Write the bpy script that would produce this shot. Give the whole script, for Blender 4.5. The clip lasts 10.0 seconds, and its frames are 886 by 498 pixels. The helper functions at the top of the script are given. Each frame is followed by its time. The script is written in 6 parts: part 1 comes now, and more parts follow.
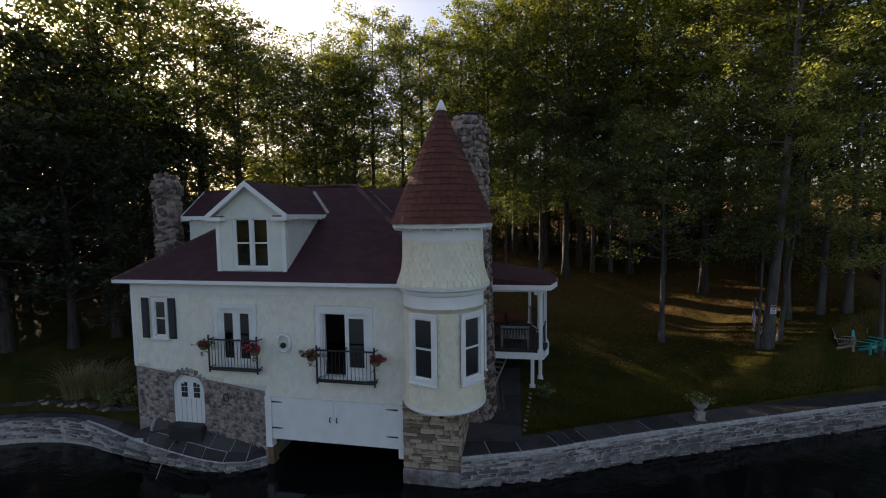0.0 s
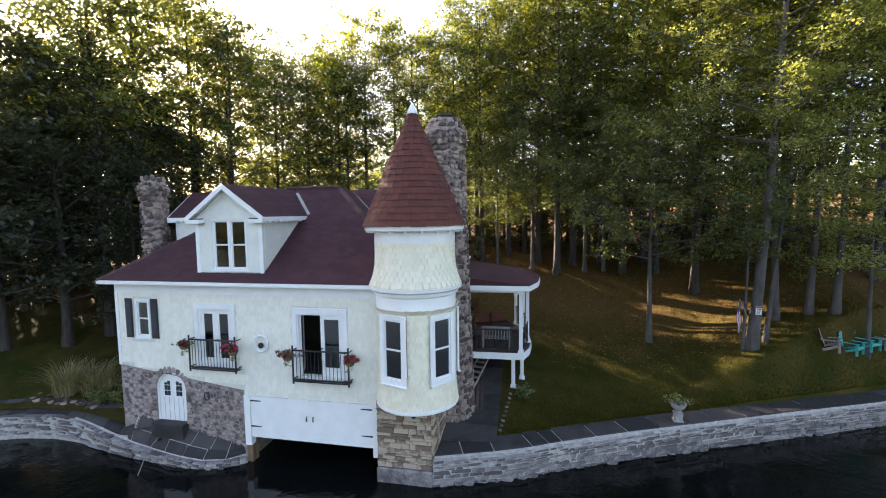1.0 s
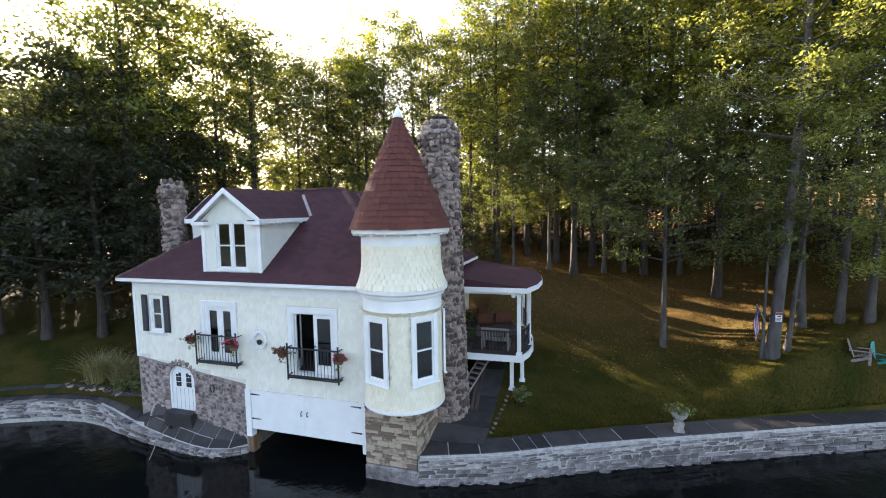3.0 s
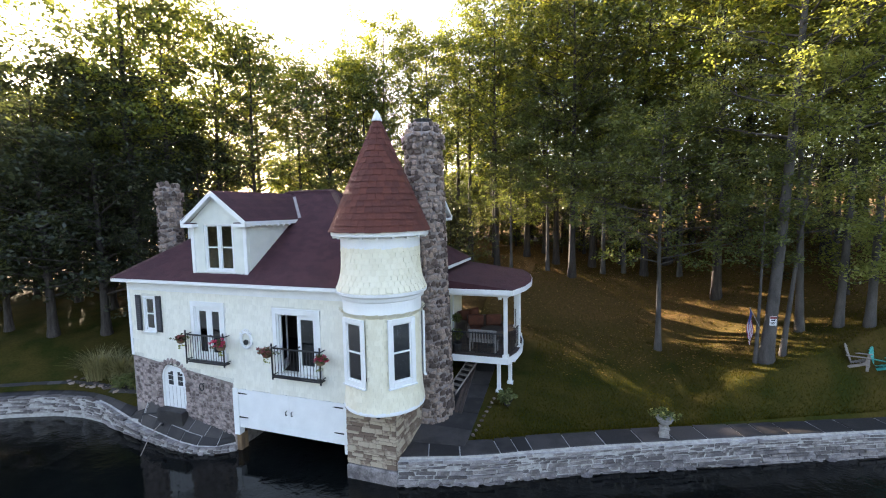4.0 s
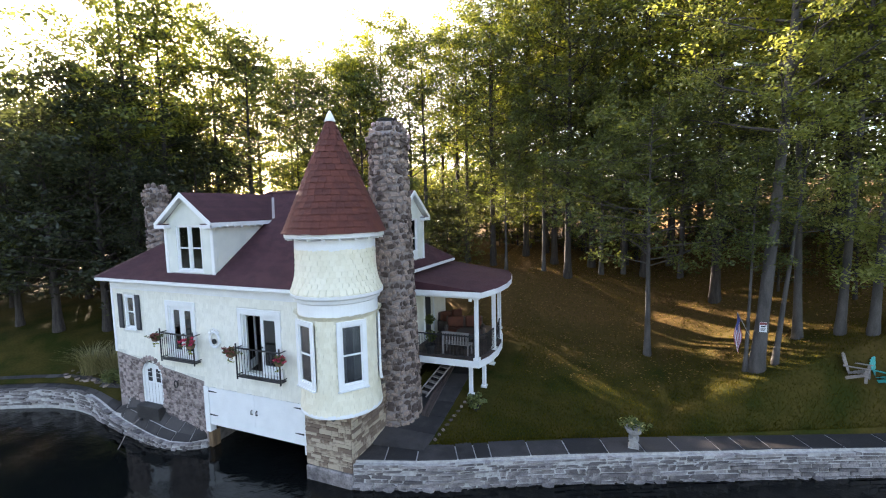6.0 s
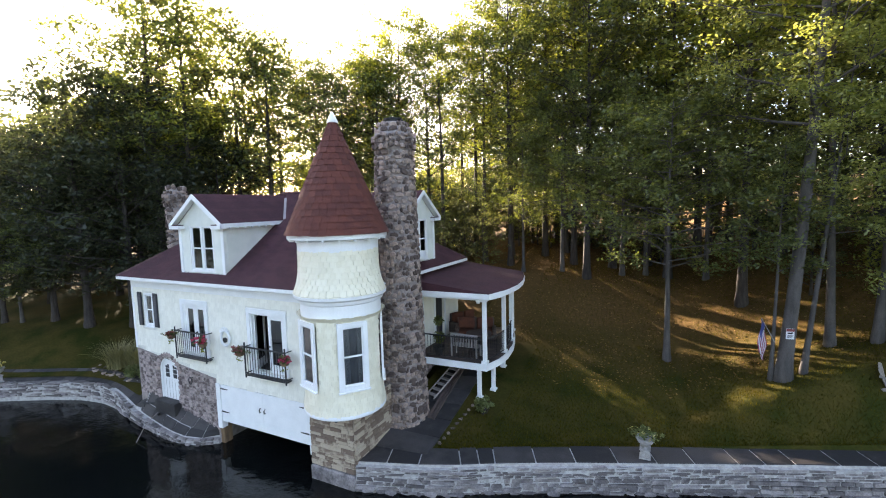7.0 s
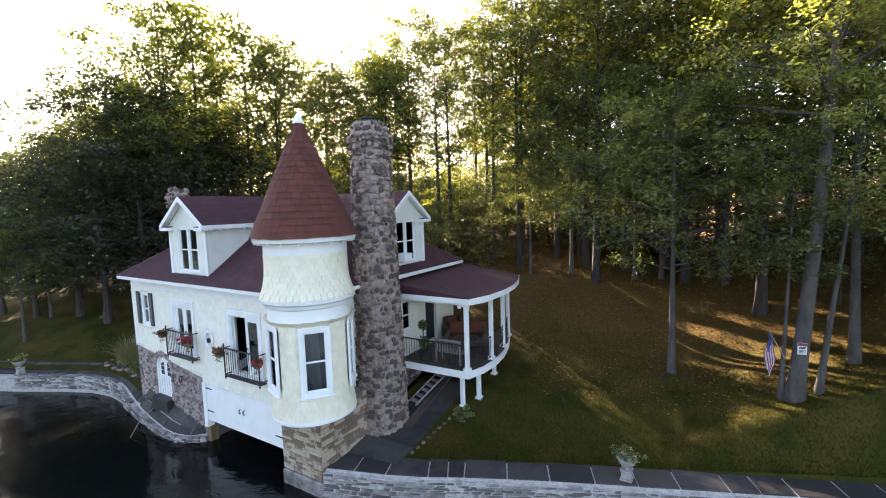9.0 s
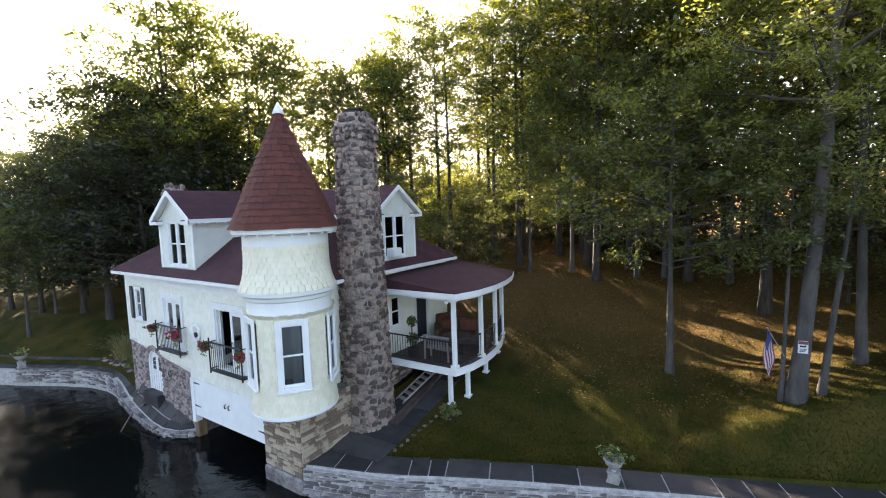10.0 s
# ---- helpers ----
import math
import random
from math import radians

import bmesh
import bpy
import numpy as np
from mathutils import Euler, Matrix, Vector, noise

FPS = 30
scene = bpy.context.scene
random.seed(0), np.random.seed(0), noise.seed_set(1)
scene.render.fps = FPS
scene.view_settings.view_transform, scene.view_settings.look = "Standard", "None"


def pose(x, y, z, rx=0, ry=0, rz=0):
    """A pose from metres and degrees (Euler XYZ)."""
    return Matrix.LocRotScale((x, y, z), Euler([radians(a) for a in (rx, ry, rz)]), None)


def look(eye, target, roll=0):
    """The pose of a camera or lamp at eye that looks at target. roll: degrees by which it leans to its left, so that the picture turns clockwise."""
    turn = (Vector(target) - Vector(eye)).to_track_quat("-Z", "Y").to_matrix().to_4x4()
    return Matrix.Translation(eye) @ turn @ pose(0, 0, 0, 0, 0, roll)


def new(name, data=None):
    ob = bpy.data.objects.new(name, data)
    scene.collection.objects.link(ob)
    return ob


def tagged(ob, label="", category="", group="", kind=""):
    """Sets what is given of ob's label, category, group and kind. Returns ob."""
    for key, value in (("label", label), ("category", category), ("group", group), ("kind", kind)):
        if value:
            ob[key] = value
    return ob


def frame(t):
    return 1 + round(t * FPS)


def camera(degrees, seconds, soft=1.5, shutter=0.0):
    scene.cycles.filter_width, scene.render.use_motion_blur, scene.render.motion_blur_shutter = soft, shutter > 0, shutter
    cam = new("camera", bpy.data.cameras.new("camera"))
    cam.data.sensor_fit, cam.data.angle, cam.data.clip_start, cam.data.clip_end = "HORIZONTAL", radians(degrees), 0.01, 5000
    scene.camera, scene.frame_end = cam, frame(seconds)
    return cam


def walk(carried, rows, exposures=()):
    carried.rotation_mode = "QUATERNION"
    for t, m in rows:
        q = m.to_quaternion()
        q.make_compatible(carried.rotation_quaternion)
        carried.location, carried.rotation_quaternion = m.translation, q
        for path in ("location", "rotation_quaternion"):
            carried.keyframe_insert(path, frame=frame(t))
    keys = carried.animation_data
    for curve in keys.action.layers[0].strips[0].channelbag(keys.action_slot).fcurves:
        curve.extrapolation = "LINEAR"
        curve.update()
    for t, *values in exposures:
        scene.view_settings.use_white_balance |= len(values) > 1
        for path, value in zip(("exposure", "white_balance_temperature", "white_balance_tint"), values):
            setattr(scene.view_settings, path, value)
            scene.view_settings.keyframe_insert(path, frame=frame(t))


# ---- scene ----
cam = camera(90.0, 10.0, soft=1.05)
PATH = [
    (0, (3.986, -13.531, 8.583), (3.620, -11.571, 8.435), -0.70),
    (0.5, (4.561, -13.479, 8.660), (4.173, -11.523, 8.506), -0.77),
    (1, (5.148, -13.414, 8.718), (4.743, -11.463, 8.559), -0.84),
    (1.5, (5.633, -13.331, 8.758), (5.194, -11.387, 8.594), -0.90),
    (2, (6.011, -13.244, 8.778), (5.522, -11.311, 8.612), -0.89),
    (2.5, (6.407, -13.146, 8.839), (5.866, -11.228, 8.668), -0.92),
    (4, (7.974, -12.721, 8.988), (7.326, -10.837, 8.812), -1.04),
    (4.5, (8.575, -12.482, 9.016), (7.901, -10.607, 8.837), -1.12),
    (5, (9.129, -12.201, 9.041), (8.429, -10.336, 8.859), -1.16),
    (6.5, (10.470, -11.302, 9.066), (9.642, -9.490, 8.878), -1.40),
    (7, (10.756, -11.027, 9.117), (9.865, -9.247, 8.926), -1.51),
    (7.5, (11.128, -10.707, 9.174), (10.182, -8.955, 8.982), -1.58),
    (8, (11.578, -10.295, 9.209), (10.594, -8.565, 9.014), -1.64),
    (8.5, (12.049, -9.856, 9.185), (11.035, -8.143, 8.992), -1.68),
    (9, (12.419, -9.436, 9.158), (11.372, -7.743, 8.965), -1.74),
    (9.5, (12.749, -9.060, 9.008), (11.672, -7.385, 8.822), -1.77),
    (10, (13.079, -8.648, 8.782), (11.978, -6.988, 8.603), -1.79),
]
walk(cam, [(t, look(eye, target, roll)) for t, eye, target, roll in PATH],
     exposures=[(t, stops, 7150, 18) for t, stops in ((0.0, 1.42), (0.3, 2.08), (0.6, 2.65), (0.9, 3.0), (1.2, 3.22), (2.5, 3.28), (5.0, 3.35), (9.0, 3.37), (9.5, 3.5), (10.0, 3.3))])

# world and sun: low sun behind the wood, far back on the house's other side
SUN_TURN, SUN_UP = -55.0, 22.0
world = bpy.data.worlds.new("sky")
scene.world = world
world.use_nodes = True
wn = world.node_tree
sky = wn.nodes.new("ShaderNodeTexSky")
sky.sky_type = "NISHITA"
sky.sun_disc = False
sky.sun_elevation = radians(SUN_UP)
sky.sun_rotation = radians(SUN_TURN)
sky.dust_density = 2.0
wn.nodes["Background"].inputs["Strength"].default_value = 0.075
wn.links.new(sky.outputs[0], wn.nodes["Background"].inputs["Color"])
sun = new("sun", bpy.data.lights.new("sun", "SUN"))
sun.data.energy, sun.data.angle, sun.data.color = 5.0, radians(0.6), (1.0, 0.90, 0.75)
to_sun = Vector((math.sin(radians(SUN_TURN)) * math.cos(radians(SUN_UP)), math.cos(radians(SUN_TURN)) * math.cos(radians(SUN_UP)), math.sin(radians(SUN_UP))))
sun.matrix_world = look(Vector((0, 0, 30)) + to_sun * 40, (0, 0, 30))


# ---- materials ----
def material(name, a, b=None, scale=6.0, fine=60.0, rough=0.7, bump=0.15, spread=0.0, metal=0.0, stain=0.12, stretch=(1, 1, 1), contrast=(0.35, 0.65)):
    """Two-scale surface: broad patches between colours a and b, fine grain and relief; spread varies each object."""
    b = b or tuple(0.75 * v for v in a)
    m = bpy.data.materials.new(name)
    m.use_nodes = True
    n, l = m.node_tree.nodes, m.node_tree.links
    p = n["Principled BSDF"]
    p.inputs["Roughness"].default_value, p.inputs["Metallic"].default_value = rough, metal
    tc = n.new("ShaderNodeTexCoord")
    mp = n.new("ShaderNodeMapping")
    mp.inputs["Scale"].default_value = stretch
    l.new(tc.outputs["Object"], mp.inputs["Vector"])
    big, small = n.new("ShaderNodeTexNoise"), n.new("ShaderNodeTexNoise")
    for node, s in ((big, scale), (small, fine)):
        node.inputs["Scale"].default_value, node.inputs["Detail"].default_value = s, 5.0
        l.new(mp.outputs[0], node.inputs["Vector"])
    ramp = n.new("ShaderNodeValToRGB")
    ramp.color_ramp.elements[0].position, ramp.color_ramp.elements[1].position = contrast
    ramp.color_ramp.elements[0].color, ramp.color_ramp.elements[1].color = (*a, 1), (*b, 1)
    if spread:
        info, add = n.new("ShaderNodeObjectInfo"), n.new("ShaderNodeMath")
        geo, both = n.new("ShaderNodeNewGeometry"), n.new("ShaderNodeMath")
        both.operation = "ADD"
        l.new(info.outputs["Random"], both.inputs[0])
        l.new(geo.outputs["Random Per Island"], both.inputs[1])
        frac = n.new("ShaderNodeMath")
        frac.operation = "FRACT"
        l.new(both.outputs[0], frac.inputs[0])
        cen = n.new("ShaderNodeMath")
        cen.operation = "MULTIPLY_ADD"
        cen.inputs[1].default_value, cen.inputs[2].default_value = spread, -spread / 2
        l.new(frac.outputs[0], cen.inputs[0])
        l.new(big.outputs[0], add.inputs[0])
        l.new(cen.outputs[0], add.inputs[1])
        l.new(add.outputs[0], ramp.inputs[0])
    else:
        l.new(big.outputs[0], ramp.inputs[0])
    mix = n.new("ShaderNodeMix")
    mix.data_type, mix.blend_type = "RGBA", "MULTIPLY"
    mix.inputs[0].default_value = stain * 4
    l.new(ramp.outputs[0], mix.inputs[6])
    gr = n.new("ShaderNodeValToRGB")
    gr.color_ramp.elements[0].color, gr.color_ramp.elements[1].color = (0.45, 0.45, 0.45, 1), (1, 1, 1, 1)
    gr.color_ramp.elements[0].position, gr.color_ramp.elements[1].position = 0.3, 0.62
    l.new(small.outputs[0], gr.inputs[0])
    l.new(gr.outputs[0], mix.inputs[7])
    l.new(mix.outputs[2], p.inputs["Base Color"])
    if bump:
        bp = n.new("ShaderNodeBump")
        bp.inputs["Strength"].default_value, bp.inputs["Distance"].default_value = bump, 0.02
        l.new(small.outputs[0], bp.inputs["Height"])
        l.new(bp.outputs[0], p.inputs["Normal"])
    return m


def leaf_material(name, a, b, glow=0.5, gloss=0.035):
    """Leaves: diffuse and translucent, each leaf of its own shade."""
    m = bpy.data.materials.new(name)
    m.use_nodes = True
    n, l = m.node_tree.nodes, m.node_tree.links
    out = n["Material Output"]
    n.remove(n["Principled BSDF"])
    geo, ramp = n.new("ShaderNodeNewGeometry"), n.new("ShaderNodeValToRGB")
    ramp.color_ramp.elements[0].color, ramp.color_ramp.elements[1].color = (*a, 1), (*b, 1)
    l.new(geo.outputs["Random Per Island"], ramp.inputs[0])
    d, t, g = n.new("ShaderNodeBsdfDiffuse"), n.new("ShaderNodeBsdfTranslucent"), n.new("ShaderNodeBsdfGlossy")
    g.inputs["Roughness"].default_value = 0.45
    warm = n.new("ShaderNodeMix")
    warm.data_type, warm.blend_type = "RGBA", "MULTIPLY"
    warm.inputs[0].default_value = 1.0
    warm.inputs[7].default_value = (1.75, 1.6, 0.8, 1)
    l.new(ramp.outputs[0], warm.inputs[6])
    l.new(ramp.outputs[0], d.inputs[0])
    l.new(warm.outputs[2], t.inputs[0])
    s, s2 = n.new("ShaderNodeMixShader"), n.new("ShaderNodeMixShader")
    s.inputs[0].default_value, s2.inputs[0].default_value = glow, gloss
    l.new(d.outputs[0], s.inputs[1])
    l.new(t.outputs[0], s.inputs[2])
    l.new(s.outputs[0], s2.inputs[1])
    l.new(g.outputs[0], s2.inputs[2])
    l.new(s2.outputs[0], out.inputs[0])
    return m


def glass_material(name, tint):
    m = bpy.data.materials.new(name)
    m.use_nodes = True
    n, l = m.node_tree.nodes, m.node_tree.links
    out = n["Material Output"]
    n.remove(n["Principled BSDF"])
    t, g, f, s = n.new("ShaderNodeBsdfTransparent"), n.new("ShaderNodeBsdfGlossy"), n.new("ShaderNodeFresnel"), n.new("ShaderNodeMixShader")
    t.inputs[0].default_value = (*tint, 1)
    g.inputs["Roughness"].default_value = 0.02
    f.inputs["IOR"].default_value = 1.95
    noise_, bp = n.new("ShaderNodeTexNoise"), n.new("ShaderNodeBump")
    noise_.inputs["Scale"].default_value = 2.5
    bp.inputs["Strength"].default_value, bp.inputs["Distance"].default_value = 0.12, 0.02
    l.new(noise_.outputs[0], bp.inputs["Height"])
    l.new(bp.outputs[0], g.inputs["Normal"])
    l.new(f.outputs[0], s.inputs[0])
    l.new(t.outputs[0], s.inputs[1])
    l.new(g.outputs[0], s.inputs[2])
    l.new(s.outputs[0], out.inputs[0])
    return m


def water_material():
    m = bpy.data.materials.new("lake_water")
    m.use_nodes = True
    n, l = m.node_tree.nodes, m.node_tree.links
    p = n["Principled BSDF"]
    p.inputs["Base Color"].default_value = (0.004, 0.005, 0.005, 1)
    p.inputs["Roughness"].default_value, p.inputs["IOR"].default_value = 0.015, 1.33
    tc, a, b, add, bp = n.new("ShaderNodeTexCoord"), n.new("ShaderNodeTexNoise"), n.new("ShaderNodeTexNoise"), n.new("ShaderNodeMath"), n.new("ShaderNodeBump")
    a.inputs["Scale"].default_value, b.inputs["Scale"].default_value, b.inputs["Detail"].default_value = 1.6, 7.0, 4.0
    l.new(tc.outputs["Object"], a.inputs["Vector"])
    l.new(tc.outputs["Object"], b.inputs["Vector"])
    add.operation = "MULTIPLY_ADD"
    add.inputs[1].default_value = 0.5
    l.new(b.outputs[0], add.inputs[0])
    l.new(a.outputs[0], add.inputs[2])
    bp.inputs["Strength"].default_value, bp.inputs["Distance"].default_value = 0.16, 0.05
    patch, ramp, mul = n.new("ShaderNodeTexNoise"), n.new("ShaderNodeMapRange"), n.new("ShaderNodeMath")
    patch.inputs["Scale"].default_value, patch.inputs["Detail"].default_value = 0.22, 3.0
    ramp.inputs[1].default_value, ramp.inputs[2].default_value, ramp.inputs[3].default_value, ramp.inputs[4].default_value = 0.42, 0.66, 0.5, 6.5
    mul.operation = "MULTIPLY"
    l.new(tc.outputs["Object"], patch.inputs["Vector"])
    l.new(patch.outputs[0], ramp.inputs[0])
    l.new(add.outputs[0], mul.inputs[0])
    l.new(ramp.outputs[0], mul.inputs[1])
    l.new(mul.outputs[0], bp.inputs["Height"])
    l.new(bp.outputs[0], p.inputs["Normal"])
    return m


WHITE = material("white_paint", (0.86, 0.87, 0.87), (0.80, 0.81, 0.81), scale=2.0, fine=40, rough=0.5, bump=0.05, stain=0.04)
CREAM = material("turret_cream_paint", (0.87, 0.82, 0.66), (0.79, 0.735, 0.57), scale=3.0, fine=50, rough=0.75, bump=0.2, spread=0.3, stain=0.03)
# wall paint a little darkened to stand for shadow in the shingle gaps
GAPSHADE = material("cream_with_gap_shade", (0.83, 0.78, 0.62), (0.75, 0.70, 0.54), scale=8, fine=50, rough=0.9, bump=0.2)
GREYGAP = material("siding_with_gap_shade", (0.80, 0.785, 0.71), (0.73, 0.715, 0.64), scale=8, fine=50, rough=0.9, bump=0.2)
SIDING = material("cream_shingle_paint", (0.87, 0.85, 0.755), (0.80, 0.78, 0.685), scale=3.0, fine=50, rough=0.75, bump=0.25, spread=0.35, stain=0.03)
GABLE = material("pale_green_white_paint", (0.78, 0.79, 0.73), (0.69, 0.71, 0.655), scale=2.0, fine=50, rough=0.6, bump=0.1, stain=0.04)
ROOF = material("dark_red_roof_shingle", (0.050, 0.0125, 0.019), (0.072, 0.021, 0.028), scale=1.6, fine=90, rough=0.9, bump=0.4, spread=0.3)
CONE = material("rust_red_shingle", (0.135, 0.036, 0.024), (0.098, 0.027, 0.020), scale=2.2, fine=70, rough=0.85, bump=0.4, spread=0.35)
STONE = material("field_stone", (0.11, 0.078, 0.068), (0.41, 0.305, 0.255), scale=3.5, fine=30, rough=0.85, bump=0.8, spread=0.75, stain=0.2)
PINK_STONE = material("pink_granite_stone", (0.14, 0.105, 0.10), (0.44, 0.35, 0.33), scale=3.0, fine=40, rough=0.85, bump=0.5, spread=0.9)
ASHLAR = material("sandstone_block", (0.50, 0.41, 0.31), (0.20, 0.14, 0.105), scale=2.0, fine=35, rough=0.85, bump=0.5, spread=0.8)
LIMESTONE = material("limestone_block", (0.34, 0.305, 0.30), (0.13, 0.114, 0.115), scale=3.0, fine=22, rough=0.85, bump=0.9, spread=0.45, stain=0.2)
MORTAR = material("mortar", (0.22, 0.20, 0.185), (0.12, 0.105, 0.10), scale=5.0, fine=60, rough=0.95, bump=0.5)
PALEMORTAR = material("pale_rough_mortar", (0.36, 0.305, 0.285), (0.22, 0.18, 0.168), scale=4.0, fine=45, rough=0.95, bump=0.7)
JOINT = material("pale_joint", (0.53, 0.51, 0.49), (0.36, 0.34, 0.33), scale=6.0, fine=60, rough=0.95, bump=0.4)
SLATE = material("dark_slate_slab", (0.022, 0.020, 0.021), (0.060, 0.053, 0.052), scale=1.6, fine=25, rough=0.75, bump=0.4, spread=0.6)
BLACK = material("black_iron", (0.012, 0.012, 0.014), (0.022, 0.022, 0.025), scale=10, fine=80, rough=0.45, bump=0.05)
SHUTTER = material("black_shutter_paint", (0.012, 0.014, 0.020), (0.02, 0.023, 0.03), scale=8, fine=60, rough=0.5, bump=0.1)
FLASHING = material("lead_flashing", (0.42, 0.38, 0.38), (0.30, 0.26, 0.26), scale=6, fine=50, rough=0.5, bump=0.1)
TIMBER = material("wet_timber", (0.24, 0.15, 0.08), (0.12, 0.075, 0.045), scale=3, fine=40, rough=0.8, bump=0.4, stretch=(3, 3, 0.5))
DECK = material("deck_boards", (0.12, 0.085, 0.07), (0.07, 0.05, 0.045), scale=3, fine=40, rough=0.7, bump=0.2, spread=0.3)
# dark colour carries the shade of the rooms behind the glass
DARKROOM = material("unlit_room_shade", (0.10, 0.085, 0.07), (0.06, 0.05, 0.04), scale=1.5, fine=20, rough=0.9, bump=0.1)
CURTAIN = material("grey_curtain", (0.16, 0.16, 0.175), (0.08, 0.08, 0.09), scale=6, fine=40, rough=0.9, bump=0.2, stretch=(6, 6, 0.4))
BARK = material("grey_bark", (0.075, 0.062, 0.055), (0.035, 0.028, 0.025), scale=3.0, fine=18, rough=0.95, bump=0.9, stretch=(3, 3, 0.5))
PALEBARK = material("smooth_pale_bark", (0.11, 0.098, 0.09), (0.055, 0.049, 0.046), scale=2.0, fine=22, rough=0.9, bump=0.5, stretch=(2, 2, 0.6))
GLASS = glass_material("window_glass", (0.55, 0.58, 0.6))
WATER = water_material()
LEAF = leaf_material("forest_leaf", (0.037, 0.050, 0.021), (0.118, 0.132, 0.050), 0.5)
# on trees this brighter tone stands for sunlit foliage
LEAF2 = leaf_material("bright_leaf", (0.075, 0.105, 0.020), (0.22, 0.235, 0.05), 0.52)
LEAF3 = leaf_material("maple_leaf", (0.046, 0.066, 0.022), (0.14, 0.165, 0.052), 0.48)
# sunlight on the shade tree's leaves is put into this pale yellow
SUNLEAF = leaf_material("sunlit_yellow_leaf", (0.12, 0.15, 0.038), (0.27, 0.29, 0.095), 0.5)
# dark tone stands for foliage in shade
SHADELEAF = leaf_material("shaded_leaf", (0.022, 0.032, 0.018), (0.066, 0.080, 0.044), 0.5)
DRYGRASS = leaf_material("dry_grass_blade", (0.14, 0.13, 0.06), (0.34, 0.31, 0.18), 0.35)
GRASSLEAF = leaf_material("grass_blade", (0.07, 0.10, 0.03), (0.20, 0.22, 0.09), 0.35)
FLOWER = leaf_material("red_petal", (0.36, 0.015, 0.075), (0.64, 0.07, 0.17), 0.3)
DRYFLOWER = leaf_material("faded_petal", (0.20, 0.05, 0.06), (0.35, 0.13, 0.12), 0.3)
POTSTONE = material("cast_stone", (0.42, 0.40, 0.38), (0.30, 0.28, 0.27), scale=6, fine=40, rough=0.85, bump=0.3)
TEAL = material("teal_paint", (0.03, 0.42, 0.38), (0.025, 0.35, 0.33), scale=5, fine=60, rough=0.5, bump=0.05)
GREYWOOD = material("weathered_wood", (0.34, 0.29, 0.26), (0.22, 0.19, 0.17), scale=4, fine=50, rough=0.8, bump=0.2, stretch=(1, 1, 4))
CUSHION = material("rust_cushion", (0.13, 0.040, 0.020), (0.09, 0.028, 0.016), scale=4, fine=60, rough=0.9, bump=0.15)
CLOTH = material("pale_cloth", (0.33, 0.30, 0.29), (0.25, 0.23, 0.22), scale=4, fine=60, rough=0.9, bump=0.1)
SIGNWHITE = material("sign_white", (0.75, 0.76, 0.78), (0.70, 0.70, 0.72), scale=5, fine=40, rough=0.4, bump=0.0)
SIGNRED = material("sign_red", (0.24, 0.045, 0.05), (0.20, 0.04, 0.045), scale=5, fine=40, rough=0.4, bump=0.0)
FLAGBLUE = material("flag_blue", (0.05, 0.06, 0.20), (0.04, 0.05, 0.16), scale=5, fine=80, rough=0.85, bump=0.1)
FLAGRED = material("flag_red", (0.27, 0.055, 0.085), (0.22, 0.045, 0.07), scale=5, fine=80, rough=0.85, bump=0.1)
FLAGWHITE = material("flag_white", (0.54, 0.51, 0.57), (0.46, 0.44, 0.50), scale=5, fine=80, rough=0.85, bump=0.1)


def ground_material():
    """Lawn and forest floor: green grass near the water, brown leaf litter under the trees further up."""
    m = material("lawn", (0.028, 0.034, 0.006), (0.070, 0.054, 0.013), scale=0.8, fine=11, rough=0.95, bump=0.6, stain=0.15)
    n, l = m.node_tree.nodes, m.node_tree.links
    p = n["Principled BSDF"]
    p.inputs["Specular IOR Level"].default_value = 0.08
    old = p.inputs["Base Color"].links[0].from_socket
    tc, sep = n.new("ShaderNodeTexCoord"), n.new("ShaderNodeSeparateXYZ")
    l.new(tc.outputs["Object"], sep.inputs[0])
    nz = n.new("ShaderNodeTexNoise")
    nz.inputs["Scale"].default_value, nz.inputs["Detail"].default_value = 0.35, 6
    l.new(tc.outputs["Object"], nz.inputs["Vector"])
    lay = n.new("ShaderNodeMath")
    lay.operation = "MULTIPLY_ADD"
    lay.inputs[1].default_value = 11.0
    l.new(nz.outputs[0], lay.inputs[0])
    l.new(sep.outputs[1], lay.inputs[2])
    ramp = n.new("ShaderNodeMapRange")
    ramp.inputs[1].default_value, ramp.inputs[2].default_value = 14.0, 19.5
    left = n.new("ShaderNodeMapRange")
    left.inputs[1].default_value, left.inputs[2].default_value, left.inputs[3].default_value, left.inputs[4].default_value = -11.0, -17.0, 0.0, 3.5
    l.new(sep.outputs[0], left.inputs[0])
    both = n.new("ShaderNodeMath")
    l.new(lay.outputs[0], both.inputs[0])
    l.new(left.outputs[0], both.inputs[1])
    l.new(both.outputs[0], ramp.inputs[0])
    litter = n.new("ShaderNodeValToRGB")
    litter.color_ramp.elements[0].color, litter.color_ramp.elements[1].color = (0.045, 0.027, 0.012, 1), (0.17, 0.098, 0.034, 1)
    ln = n.new("ShaderNodeTexNoise")
    ln.inputs["Scale"].default_value, ln.inputs["Detail"].default_value = 7.0, 6
    l.new(tc.outputs["Object"], ln.inputs["Vector"])
    l.new(ln.outputs[0], litter.inputs[0])
    mix = n.new("ShaderNodeMix")
    mix.data_type = "RGBA"
    l.new(ramp.outputs[0], mix.inputs[0])
    l.new(old, mix.inputs[6])
    l.new(litter.outputs[0], mix.inputs[7])
    l.new(mix.outputs[2], p.inputs["Base Color"])
    return m


LAWN = ground_material()
